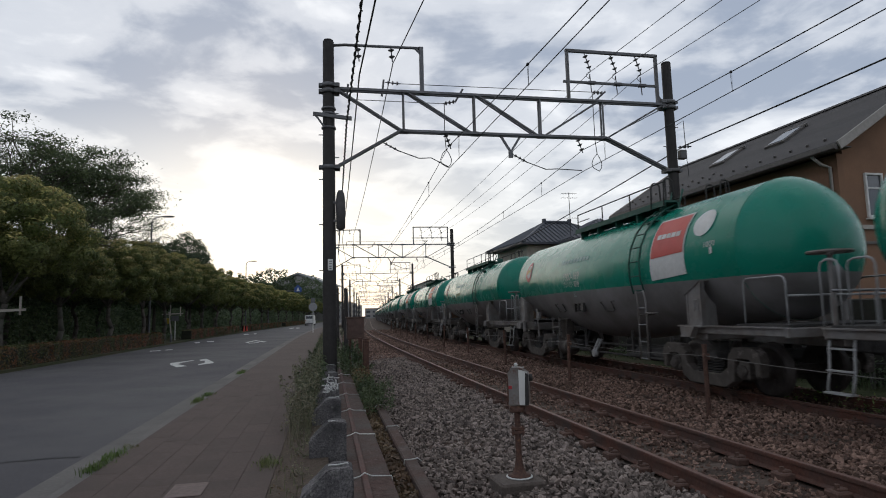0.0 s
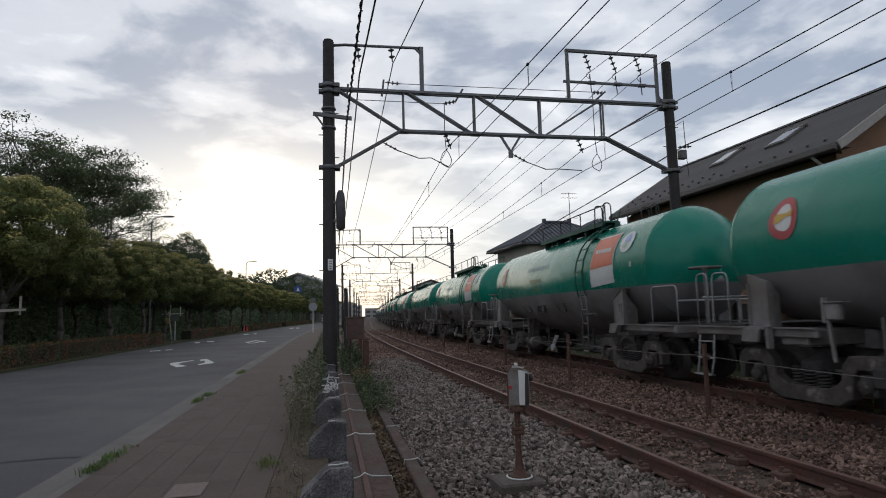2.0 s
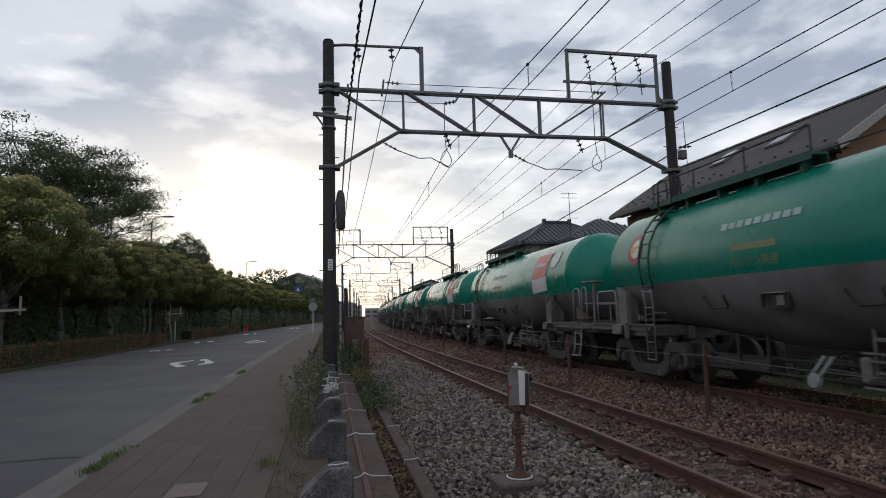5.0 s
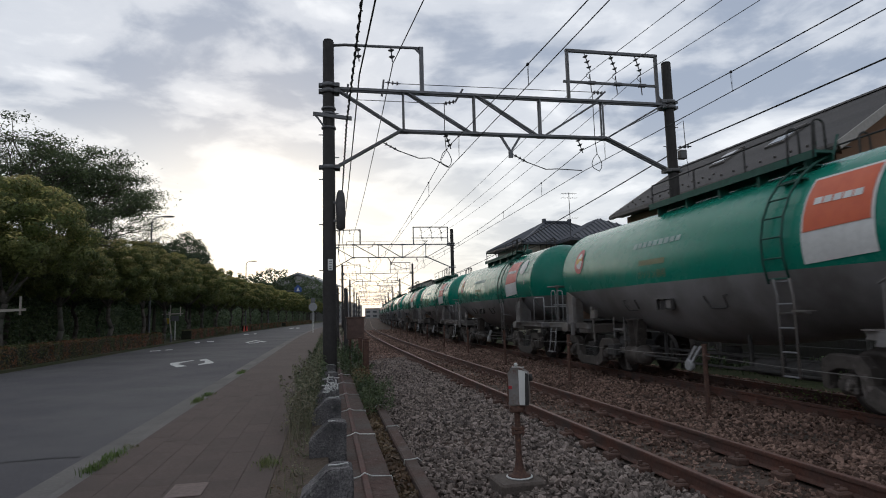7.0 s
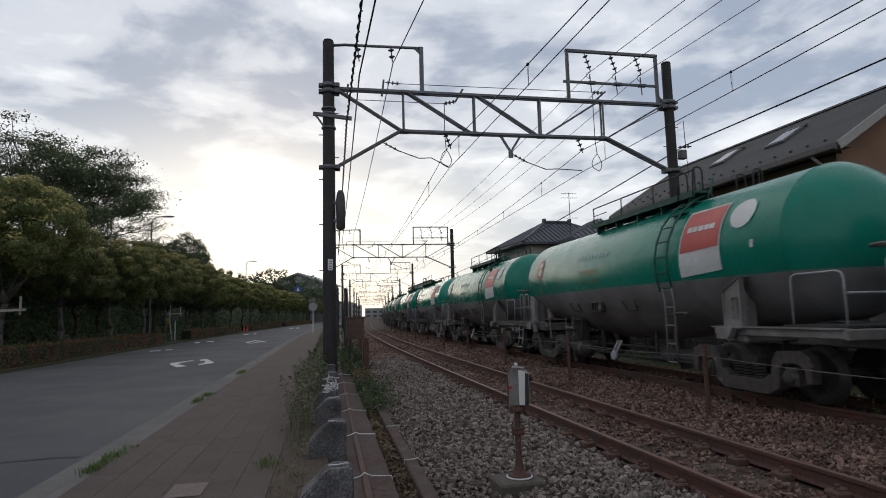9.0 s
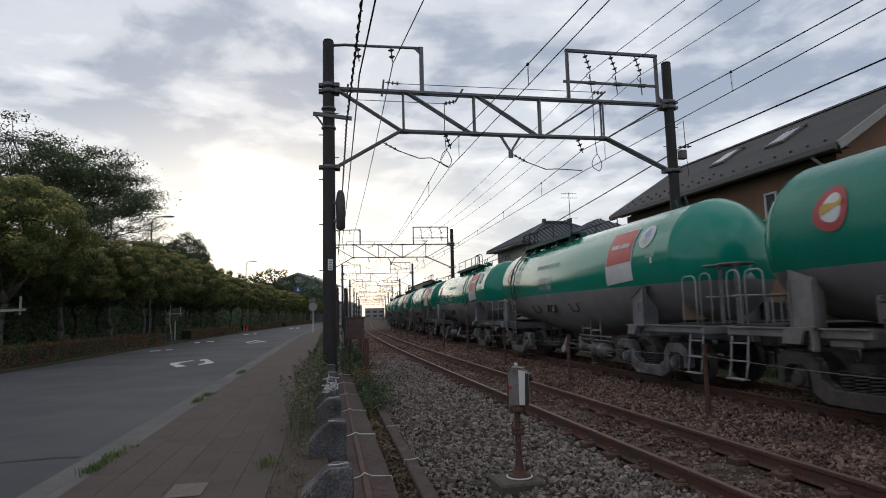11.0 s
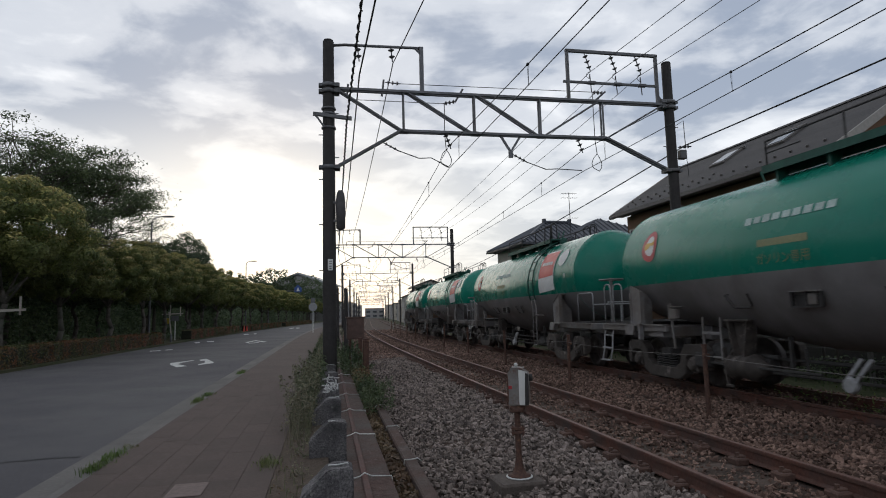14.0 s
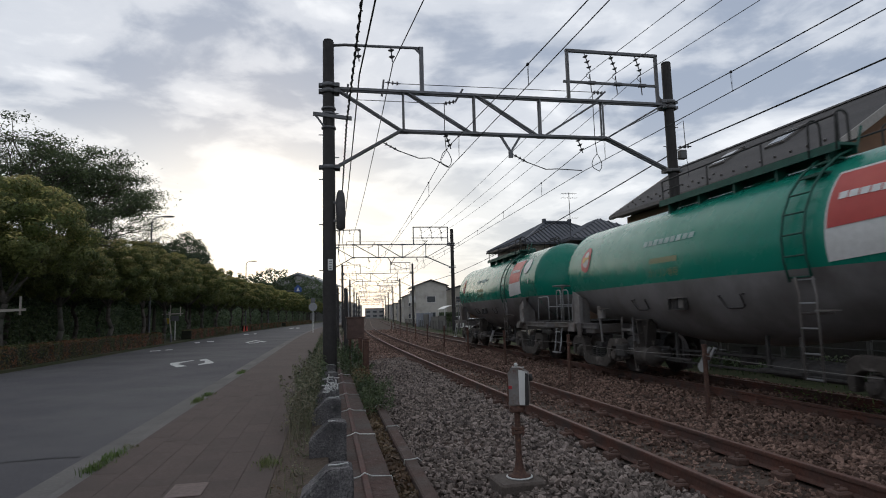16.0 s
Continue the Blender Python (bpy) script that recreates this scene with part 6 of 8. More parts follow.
# clipped hedges at the street's edge
for a, b in ((8.0, 43.5), (51.5, 74.0), (80.0, 112.0), (118, 165)):
    rs = np.random.RandomState(int(a))
    h = thing("hedge", Matrix(), "low clipped hedge with reddish young leaves", "hedge", "street hedges")
    sv = np.arange(a, b + 0.1, 1.5)
    # solid body whose near-black colour stands in for shade between the leaves
    part("hedge_body", sweep("hedge_body", sv, [(-11.75, -0.3), (-11.72, 0.66), (-11.05, 0.66), (-10.98, -0.3)], SHADE_CORE, on_road), None, h)
    n = int(620 * (b - a))
    face = rs.rand(n)
    s = rs.uniform(a, b, n)
    x = np.where(face < 0.55, -10.96 + rs.normal(0, 0.03, n) - 0.0, rs.uniform(-11.75, -10.95, n))
    z = np.where(face < 0.55, rs.uniform(-0.05, 0.72, n), 0.70 + rs.normal(0, 0.035, n))
    p = np.array([list(road(xx, s_, zz)) for xx, s_, zz in zip(x, s, z)])
    nr = np.where((face < 0.55)[:, None], [0.98, 0.15, 0.2], [0, 0, 1.0])
    part("leaves", leaf_cloud("leaves", p, nr, rs.uniform(0.05, 0.10, n), LEAF_HEDGE, 0.55, 12), None, h)

# ---------- street furniture ----------
LAMP_GREY = surf("lamp_grey", (0.10, 0.10, 0.105), (0.07, 0.07, 0.075), 10, 0.6, bump=0.05)
SIGN_BLUE = surf("sign_blue", (0.035, 0.075, 0.22), (0.03, 0.065, 0.19), 10, 0.5, bump=0.0)


def street_lamp(x, s, h=9.3):
    t = thing("street_lamp", road_pose(x, s, -0.05), "grey street lamp with a curved arm", "street lamp", "street lamps")
    bm = B()
    rod(bm, (0, 0, -0.3), (0, 0, h - 0.5), 0.085, 10, 0.055)
    pipe(bm, [(0, 0, h - 0.5), (0.08, 0, h - 0.2), (0.35, 0, h - 0.02), (0.75, 0, h + 0.03)], 0.04, 8)
    part("pole", bm, LAMP_GREY, t)
    part("lamp_head", lathe(B(), [(0.04, -0.50), (0.13, -0.40), (0.16, 0.0), (0.12, 0.35), (0.03, 0.45)], 12, Matrix.Translation((1.15, 0, h + 0.03)) @ Matrix.Rotation(radians(90), 4, "Y") @ Matrix.Diagonal((0.5, 1, 1, 1))), LAMP_GREY, t, "flat oval lamp head")


street_lamp(-12.9, 47.0)
street_lamp(-13.0, 90.0, 9.9)

rs_ = thing("road_sign", road_pose(-1.75, 61.0, -0.02), "round road sign on a white pole beside the pavement", "road sign")
part("pole", rod(B(), (0, 0, -0.3), (0, 0, 3.4), 0.045, 10), WHITE_PAINT, rs_)
for z, r in ((2.55, 0.42),):
    part("sign_disc", lathe(B(), [(r, -0.015), (r, 0.015)], 24, Matrix.Translation((0, -0.06, z)) @ Matrix.Rotation(radians(90), 4, "X")), HANDRAIL, rs_, "back of a round metal sign")
part("sign_plate", box(B(), 0, -0.05, 3.15, 0.42, 0.03, 0.55, 0.01), GALV, rs_)
bs = thing("crossing_sign", road_pose(-11.6, 118.0, -0.1), "blue crossing sign on an arm over the street", "road sign")
bm = B()
rod(bm, (-2.6, 0, -0.3), (-2.6, 0, 7.0), 0.09, 10, 0.06)
rod(bm, (-2.6, 0, 6.7), (2.9, 0, 6.9), 0.05, 8)
part("pole", bm, LAMP_GREY, bs)
part("sign_panel", prism(B(), [(2.2, 6.5), (3.6, 6.5), (3.6, 7.3), (2.9, 8.0), (2.2, 7.3)], -0.03, 0.03), SIGN_BLUE, bs, "blue pentagon panel")
part("sign_mark", prism(B(), [(2.6, 6.7), (3.2, 6.7), (2.9, 7.5)], -0.045, -0.035), WHITE_PAINT, bs, "white triangle")
pb = thing("park_sign", road_pose(-11.9, 50.2, -0.05), "white board on a post beside the hedge gap", "sign")
part("post", rod(B(), (0, 0, -0.2), (0, 0, 1.9), 0.04, 8), WHITE_PAINT, pb)
part("board", box(B(), 0, -0.05, 1.75, 0.55, 0.03, 0.42, 0.01), GALV, pb)
part("board", box(B(), -0.62, -0.05, 1.55, 0.36, 0.03, 0.42, 0.01), surf("board_yellow", (0.42, 0.30, 0.03), None, 8, 0.6, bump=0.0), pb, "yellow board")
solo("bollard", lathe(B(), [(0.08, -0.3), (0.08, 0.5), (0.06, 0.58), (0.02, 0.6)], 14), GALV, road_pose(-11.2, 46.3, -0.05), "short grey bollard at the hedge gap", "bollard")
RED_PLASTIC = surf("red_plastic", (0.40, 0.04, 0.02), (0.32, 0.03, 0.02), 8, 0.5, bump=0.0)
for x, s in ((-11.1, 80.0), (-11.0, 77.5)):
    solo("traffic_cone", lathe(B(), [(0.22, -0.1), (0.22, -0.06), (0.15, -0.05), (0.04, 0.65), (0.03, 0.67)], 14), RED_PLASTIC, road_pose(x, s, 0.0), "red traffic cone beside the hedge", "traffic cone", "traffic cones")
# timber tree stakes
rnd = random.Random(2)
STAKE = surf("stake_timber", (0.42, 0.38, 0.33), (0.32, 0.29, 0.25), 12, 0.85, bump=0.2)
for s in (26.4, 52.4):
    st = thing("tree_stake", road_pose(-12.6, s, 0.0, 20), "pale timber support frame beside a young tree", "tree stake", "tree stakes")
    part("stake", ibeam(B(), (-0.10, 0, -0.1), (-0.34, 0, 2.25), 0.09), STAKE, st)
    part("stake", ibeam(B(), (0.55, 0.2, 1.9), (0.55, 0.2, 2.65), 0.08), STAKE, st)
    part("stake", ibeam(B(), (-0.22, 0.12, 1.9), (-0.22, 0.12, 2.8), 0.08), STAKE, st)
    part("crossbar", ibeam(B(), (-0.85, 0.08, 2.05), (0.75, 0.08, 2.10), 0.10), STAKE, st)

# white van driving off down the street
van = thing("van", road_pose(-6.8, 122.0, -0.1), "small white van driving away down the street", "van")
bm = B()
prism(bm, [(-1.9, 0.30), (1.9, 0.30), (1.95, 0.98), (1.55, 1.12), (1.10, 1.96), (-1.8, 2.04), (-1.92, 1.3)], -0.85, 0.85, axis="X")
bmesh.ops.bevel(bm, geom=list(bm.edges), offset=0.06, segments=2, affect="EDGES")
part("body", bm, WHITE_PAINT, van)
GLASS_DARK = surf("dark_glass", (0.02, 0.022, 0.025), (0.015, 0.016, 0.018), 3, 0.08, bump=0.0, spec=0.7)
part("rear_window", box(B(), 0, -1.89, 1.60, 1.35, 0.03, 0.52, 0.01, Matrix.Rotation(radians(-9), 4, "X")), GLASS_DARK, van)
part("bumper", box(B(), 0, -1.95, 0.42, 1.6, 0.12, 0.2, 0.03), GALV, van)
part("rear_plate", box(B(), 0, -1.945, 0.78, 0.34, 0.03, 0.17), TIE, van, "plain pale plate")
for x in (-0.70, 0.70):
    part("tail_light", box(B(), x, -1.93, 1.05, 0.12, 0.04, 0.3, 0.01), RED_PLASTIC, van)
    for y in (-1.3, 1.25):
        part("wheel", lathe(B(), [(0.28, -0.09), (0.28, 0.09), (0.15, 0.10)], 18, Matrix.Translation((x * 1.1, y, 0.28)) @ Matrix.Rotation(radians(90), 4, "Y")), UNDER_DARK, van)

# ---------- buildings ----------
STUCCO = surf("brown_stucco", (0.235, 0.130, 0.078), (0.185, 0.102, 0.062), 30, 0.95, bump=0.25, coarse=(0.155, 0.088, 0.055), amount=0.4, vary=0)
SLATE = surf("slate_roof", (0.056, 0.052, 0.052), (0.038, 0.036, 0.036), 20, 0.85, bump=0.2, coarse=(0.046, 0.041, 0.04), amount=0.5, vary=0.14)
FASCIA = surf("fascia_cream", (0.35, 0.32, 0.29), (0.28, 0.26, 0.235), 12, 0.7, bump=0.05)
GUTTER_PVC = surf("eaves_gutter", (0.11, 0.098, 0.09), (0.08, 0.072, 0.067), 12, 0.6, bump=0.05)
FRAME_W = surf("window_frame_white", (0.55, 0.54, 0.52), (0.48, 0.47, 0.45), 12, 0.5, bump=0.02)
KAWARA = surf("kawara_tile", (0.055, 0.06, 0.075), (0.036, 0.04, 0.05), 16, 0.5, bump=0.15, coarse=(0.05, 0.052, 0.06), amount=0.4, vary=0.15)
CREAM = surf("cream_wall", (0.42, 0.38, 0.32), (0.34, 0.31, 0.26), 20, 0.9, bump=0.15, coarse=(0.28, 0.25, 0.21), amount=0.4)
GREYWALL = surf("grey_wall", (0.30, 0.29, 0.285), (0.24, 0.235, 0.23), 14, 0.9, bump=0.12, coarse=(0.20, 0.195, 0.19), amount=0.4)
GLASS = surf("window_glass", (0.06, 0.066, 0.075), (0.045, 0.05, 0.055), 2, 0.06, bump=0.0, spec=0.8)


def window(parent, m, w, h, frame=FRAME_W, split=True):
    """A framed window; local y points out of the wall."""
    f = part("window", None or frame_mesh(w, h, 0.06, 0.09), None, parent, "white framed window", m)
    part("pane", box(B(), 0, 0.012, 0, w - 0.10, 0.012, h - 0.10), GLASS, f)
    if split:
        part("mullion", box(B(), 0, 0.03, h * 0.16, w - 0.10, 0.045, 0.05), frame, f)
    part("sill", box(B(), 0, 0.07, -h / 2 - 0.04, w + 0.12, 0.14, 0.04, 0.005), frame, f)
    return f


def frame_mesh(w, h, t, d):
    bm = B()
    for sx in (-1, 1):
        box(bm, sx * (w / 2 - t / 2), d / 2 - 0.02, 0, t, d, h, 0.006)
    for sz in (-1, 1):
        box(bm, 0, d / 2 - 0.02, sz * (h / 2 - t / 2), w - 2 * t, d, t, 0.006)
    return to_mesh(bm, "window", FRAME_W)


# brown house behind the tracks: local x across (away from the track), y along the line
hm = pose(10.909, 15.998, 0, 0, 0, 13.75)
house = thing("brown_house", hm, "two-storey brown stucco house with a grey slate roof", "house")
L, D, EAVE, RIDGE = 10.78, 6.3, 6.096, 8.08
bm = B()
box(bm, 0.10, L / 2, 2.5, 0.2, L, 6.2)
part("wall", bm, STUCCO, house, "brown stucco wall")
bm = B()
prism(bm, [(0.2, -0.6), (D, -0.6), (D, EAVE), (D / 2, RIDGE - 0.25), (0.2, EAVE)], 0.0, 0.2)
part("wall", bm, STUCCO, house, "brown stucco gable")
bm = B()
prism(bm, [(0.2, -0.6), (D, -0.6), (D, EAVE), (D / 2, RIDGE - 0.25), (0.2, EAVE)], L - 0.2, L)
part("wall", bm, STUCCO, house)
part("wall", box(B(), D - 0.1, L / 2, 2.5, 0.2, L - 0.4, 6.2), STUCCO, house)
slope = math.atan2(RIDGE - EAVE, D / 2)
y0, y1 = -0.55, L + 0.45
run_ = (D / 2 + 0.55) / math.cos(slope)


def roof_m(sgn):
    return Matrix.Translation((D / 2, 0, RIDGE)) @ (Matrix.Rotation(slope, 4, "Y") if sgn > 0 else Matrix.Rotation(math.pi, 4, "Z") @ Matrix.Translation((0, -(y0 + y1), 0)) @ Matrix.Rotation(slope, 4, "Y"))


for sgn in (-1, 1):
    roof = part("roof", box(B(), run_ / 2, (y0 + y1) / 2, -0.07, run_, y1 - y0, 0.10), SLATE, house, "grey slate roof", roof_m(sgn))
    if sgn < 0:
        slates = roof
for y, mm in ((y0 - 0.02, 1), (y1 + 0.02, 1)):
    for sgn in (-1, 1):
        part("bargeboard", box(B(), run_ / 2, y if sgn > 0 else (y0 + y1 - y), -0.10, run_ + 0.04, 0.05, 0.24, 0.006), FASCIA, house, "cream bargeboard", roof_m(sgn))
part("ridge_cap", prism(B(), [(D / 2 - 0.16, RIDGE - 0.06), (D / 2, RIDGE + 0.06), (D / 2 + 0.16, RIDGE - 0.06)], y0, y1), SLATE, house)
ez = RIDGE - (D / 2 + 0.55) * math.tan(slope)
bm = B()
prism(bm, [(-0.66, ez - 0.05), (-0.55, ez - 0.05), (-0.55, ez - 0.19), (-0.60, ez - 0.21), (-0.66, ez - 0.17)], y0, y1)
part("eaves_gutter", bm, GUTTER_PVC, house, "dark eaves gutter")
part("soffit", box(B(), -0.28, (y0 + y1) / 2, ez - 0.10, 0.54, y1 - y0 - 0.1, 0.02), GUTTER_PVC, house)
bm = B()
pipe(bm, [(-0.58, 0.30, ez - 0.15), (-0.30, 0.22, ez - 0.42), (-0.06, 0.18, ez - 0.5), (-0.06, 0.18, 0.0)], 0.045, 8)
part("downpipe", bm, FASCIA, house, "cream downpipe")
# roof windows on the track side
for yy, uc in ((3.25, 1.86), (6.3, 1.66)):
    sk = part("roof_window", box(B(), uc, (y0 + y1) - yy, 0.03, 1.14, 0.86, 0.10, 0.01), GUTTER_PVC, slates, "dark framed roof window")
    part("roof_pane", box(B(), uc, (y0 + y1) - yy, 0.085, 0.94, 0.66, 0.02), GLASS, slates, "sky-reflecting roof pane")
    part("roof_window_cover", box(B(), uc - 0.56, (y0 + y1) - yy, 0.06, 0.12, 0.92, 0.10, 0.01), GUTTER_PVC, slates)
# snow stops in rows on the roof
for r_, u in enumerate((run_ - 0.45, run_ - 0.95)):
    for k in range(10 if r_ else 19):
        part("snow_stop", box(B(), u, y0 + 0.3 + 0.6 * k + 0.3 * r_, 0.03, 0.05, 0.07, 0.07), GUTTER_PVC, slates)
# gable windows and a band
window(house, pose(1.15, -0.0, 4.45, 0, 0, 180), 0.62, 1.25)
window(house, pose(3.2, -0.0, 4.45, 0, 0, 180), 0.62, 1.25)
part("band", box(B(), D / 2, -0.03, 3.55, D, 0.07, 0.12, 0.008), FASCIA, house, "cream band course")
part("band", box(B(), D / 2, -0.03, 3.12, D, 0.05, 0.08, 0.008), GUTTER_PVC, house)
window(house, pose(-0.0, 6.0, 4.6, 0, 0, 90), 0.5, 0.8, split=False)
window(house, pose(-0.0, 10.3, 4.6, 0, 0, 90), 0.5, 0.8, split=False)
window(house, pose(-0.0, 2.4, 4.6, 0, 0, 90), 0.5, 0.8, split=False)
# shingle courses on the track side of the roof
shingle_mesh = {}
for c in range(13):
    u = 0.12 + c * (run_ - 0.16) / 13
    bm = B()
    box(bm, 0, 0, 0, (run_ - 0.16) / 13 + 0.03, (y1 - y0) - 0.02, 0.012, 0, Matrix.Rotation(radians(1.6), 4, "Y"))
    part("shingle_course", bm, SLATE, slates, "", pose(u + 0.13, (y0 + y1) / 2, -0.012))


def tiled_roof(parent, verts, faces, mat):
    return part("roof", mesh_from("roof", verts, faces, mat), None, parent, "dark blue-grey tiled roof")


# added wall; its near-black colour makes the shade seen under the wagons
solo("block_wall", sweep("block_wall", [*np.arange(2, 33, 2.0)], [(7.75, -0.6), (7.75, 1.55), (7.80, 1.58), (7.92, 1.58), (7.97, 1.55), (7.97, -0.6)], surf("shade_dark_block", (0.036, 0.032, 0.029), (0.022, 0.020, 0.018), 9, 0.95, bump=0.4, coarse=(0.03, 0.033, 0.022), amount=0.5), on_line), None, None, "dark wall added behind the far track, shade in its colour", "wall", kind="structure")

# older house with a hipped tile roof
h2 = thing("tiled_house", pose(5.16, 38.06, 0, 0, 0, 16.57), "older cream house with a dark blue-grey tiled roof", "house")
part("wall", box(B(), 4.2, 3.26, 2.6, 7.2, 5.3, 6.5), CREAM, h2, "cream plaster wall")
ev, rg = 6.0, 7.78
X0, X1, Y0_, Y1_ = 0.0, 8.4, 0.0, 6.52
ra, rb_ = (3.2, 3.26), (5.2, 3.26)
V = [(X0, Y0_, ev), (X1, Y0_, ev), (X1, Y1_, ev), (X0, Y1_, ev), (ra[0], ra[1], rg), (rb_[0], rb_[1], rg)]
tiled_roof(h2, V + [(x, y, z - 0.14) for x, y, z in V[:4]], [(0, 1, 5, 4), (1, 2, 5), (2, 3, 4, 5), (3, 0, 4), (6, 9, 8, 7), (0, 6, 7, 1), (1, 7, 8, 2), (2, 8, 9, 3), (3, 9, 6, 0)], KAWARA)
bm = B()
rod(bm, (*ra, rg + 0.06), (*rb_, rg + 0.06), 0.13, 8)
for a, b in (((X0, Y0_, ev), (*ra, rg)), ((X0, Y1_, ev), (*ra, rg)), ((X1, Y0_, ev), (*rb_, rg)), ((X1, Y1_, ev), (*rb_, rg))):
    rod(bm, a, b, 0.09, 8)
for p_ in (ra, rb_):
    box(bm, p_[0], p_[1], rg + 0.14, 0.22, 0.3, 0.34, 0.03)
part("ridge_tiles", bm, KAWARA, h2, "rounded ridge tiles")


def tile_rows(parent, a, b, c, d, n, mat=KAWARA):
    """Rolls of tiles running straight up from the eave line a-b to the hips or the ridge line d-c."""
    a, b, c, d = map(Vector, (a, b, c, d))
    ab = b - a
    fd, fc = (d - a).dot(ab) / ab.length_squared, (c - a).dot(ab) / ab.length_squared
    rise = d - a.lerp(b, fd)
    for k in range(n):
        u = (k + 0.5) / n
        lo = a.lerp(b, u) + Vector((0, 0, 0.03))
        part("tile_roll", rod(B(), lo, lo + rise * min(1.0, u / fd, (1 - u) / (1 - fc)), 0.055, 6), mat, parent)


tile_rows(h2, V[3], V[0], V[4], V[4], 26)
tile_rows(h2, V[0], V[1], V[5], V[4], 24)
part("eaves_gutter", box(B(), X0 - 0.05, (Y0_ + Y1_) / 2, ev - 0.10, 0.10, Y1_ - Y0_, 0.10, 0.01), GUTTER_PVC, h2)
window(h2, pose(0.58, 3.2, 4.3, 0, 0, 90), 1.6, 1.1)
window(h2, pose(2.2, 0.59, 4.6, 0, 0, 180), 1.5, 1.1)
h3 = thing("tiled_house", line_pose(37.81, 11.77), "cream house with a dark tiled roof behind the brown house", "house")
part("wall", box(B(), 3.0, 1.5, 2.4, 5.2, 6.0, 6.2), CREAM, h3)
V3 = [(-0.6, -2.4, 6.0), (6.3, -2.4, 6.0), (6.3, 5.2, 6.0), (-0.6, 5.2, 6.0), (3.0, 1.0, 7.75), (3.0, 2.4, 7.75)]
tiled_roof(h3, V3 + [(x, y, z - 0.14) for x, y, z in V3[:4]], [(0, 1, 4), (1, 2, 5, 4), (2, 3, 5), (3, 0, 4, 5), (6, 9, 8, 7), (0, 6, 7, 1), (1, 7, 8, 2), (2, 8, 9, 3), (3, 9, 6, 0)], KAWARA)
tile_rows(h3, V3[3], V3[0], V3[4], V3[5], 18)
tile_rows(h3, V3[0], V3[1], V3[4], V3[4], 18)
an = thing("tv_antenna", line_pose(36.0, 11.45, 6.35), "thin rooftop television aerial", "aerial")
bm = B()
rod(bm, (0, 0, -0.6), (0, 0, 2.65), 0.02, 6)
for z, n, w in ((2.58, 7, 0.4), (2.3, 4, 0.55), (1.0, 4, 0.35)):
    rod(bm, (-0.5, 0, z), (0.5, 0, z), 0.011, 5)
    for k in range(n):
        x = -0.46 + 0.92 * k / (n - 1)
        rod(bm, (x, -w / 2, z), (x, w / 2, z), 0.009, 4)
part("mast", bm, WIRE, an)


def town_house(name, s, lat, w, d, eave, ridge, wall, roof, label, cols=2, turn=0.0, gable=True):
    """A house whose gable looks down the line."""
    t = thing(name, line_pose(s, lat, 0, turn), label, "house", "houses along the line")
    part("wall", prism(B(), [(0, -0.6), (w, -0.6), (w, eave), (w / 2, ridge - 0.15), (0, eave)], 0, d), wall, t)
    for sgn in (-1, 1):
        a = (w / 2, ridge)
        b = (w / 2 + sgn * (w / 2 + 0.4), eave - 0.25)
        part("roof", prism(B(), [a, b, (b[0], b[1] + 0.14), (a[0], a[1] + 0.16)], -0.4, d + 0.4), roof, t)
    for k in range(cols):
        for z in ((1.3, 4.0) if eave > 4.5 else (1.4,)):
            window(t, pose(w * (k + 0.5) / cols, 0, z, 0, 0, 180), 1.5, 1.1, split=False)
    for k in range(2):
        for z in ((1.3, 4.0) if eave > 4.5 else (1.4,)):
            window(t, pose(0, d * (k + 0.5) / 2, z, 0, 0, 90), 1.3, 1.0, split=False)
    return t


PALE = surf("pale_rendered_wall", (0.46, 0.43, 0.385), (0.39, 0.365, 0.325), 12, 0.9, bump=0.15, coarse=(0.30, 0.28, 0.25), amount=0.5)
near = town_house("gabled_house", 100.0, 8.0, 5.2, 9.0, 6.4, 7.2, PALE, SLATE, "pale two-storey house with a shallow gable and a white balcony", 1)
bm = B()
box(bm, -0.45, 2.2, 3.55, 0.9, 3.6, 0.12)
for y in (0.45, 3.95):
    box(bm, -0.45, y, 4.1, 0.9, 0.08, 1.1)
box(bm, -0.86, 2.2, 4.1, 0.08, 3.6, 1.1)
part("balcony", bm, WHITE_PAINT, near, "white boarded balcony")
part("balcony_roof", box(B(), -0.5, 2.2, 6.05, 1.1, 3.9, 0.07), GUTTER_PVC, near)
for y in (0.5, 3.9):
    part("balcony_post", box(B(), -0.86, y, 5.35, 0.07, 0.07, 1.35), WHITE_PAINT, near)
town_house("gabled_house", 104.0, 13.6, 5.0, 8.0, 5.6, 6.3, CREAM, SLATE, "cream house beside the pale house", 1)
town_house("gabled_house", 118.0, 9.0, 8.0, 9.0, 6.4, 7.6, GREYWALL, SLATE, "grey two-storey house beside the line", 2)
town_house("gabled_house", 136.0, 8.2, 7.0, 10.0, 5.8, 7.0, PALE, SLATE, "grey two-storey house beside the line", 2)
town_house("gabled_house", 74.0, 15.0, 9.0, 9.0, 5.2, 6.4, GREYWALL, SLATE, "grey house with a low gable roof", 2)
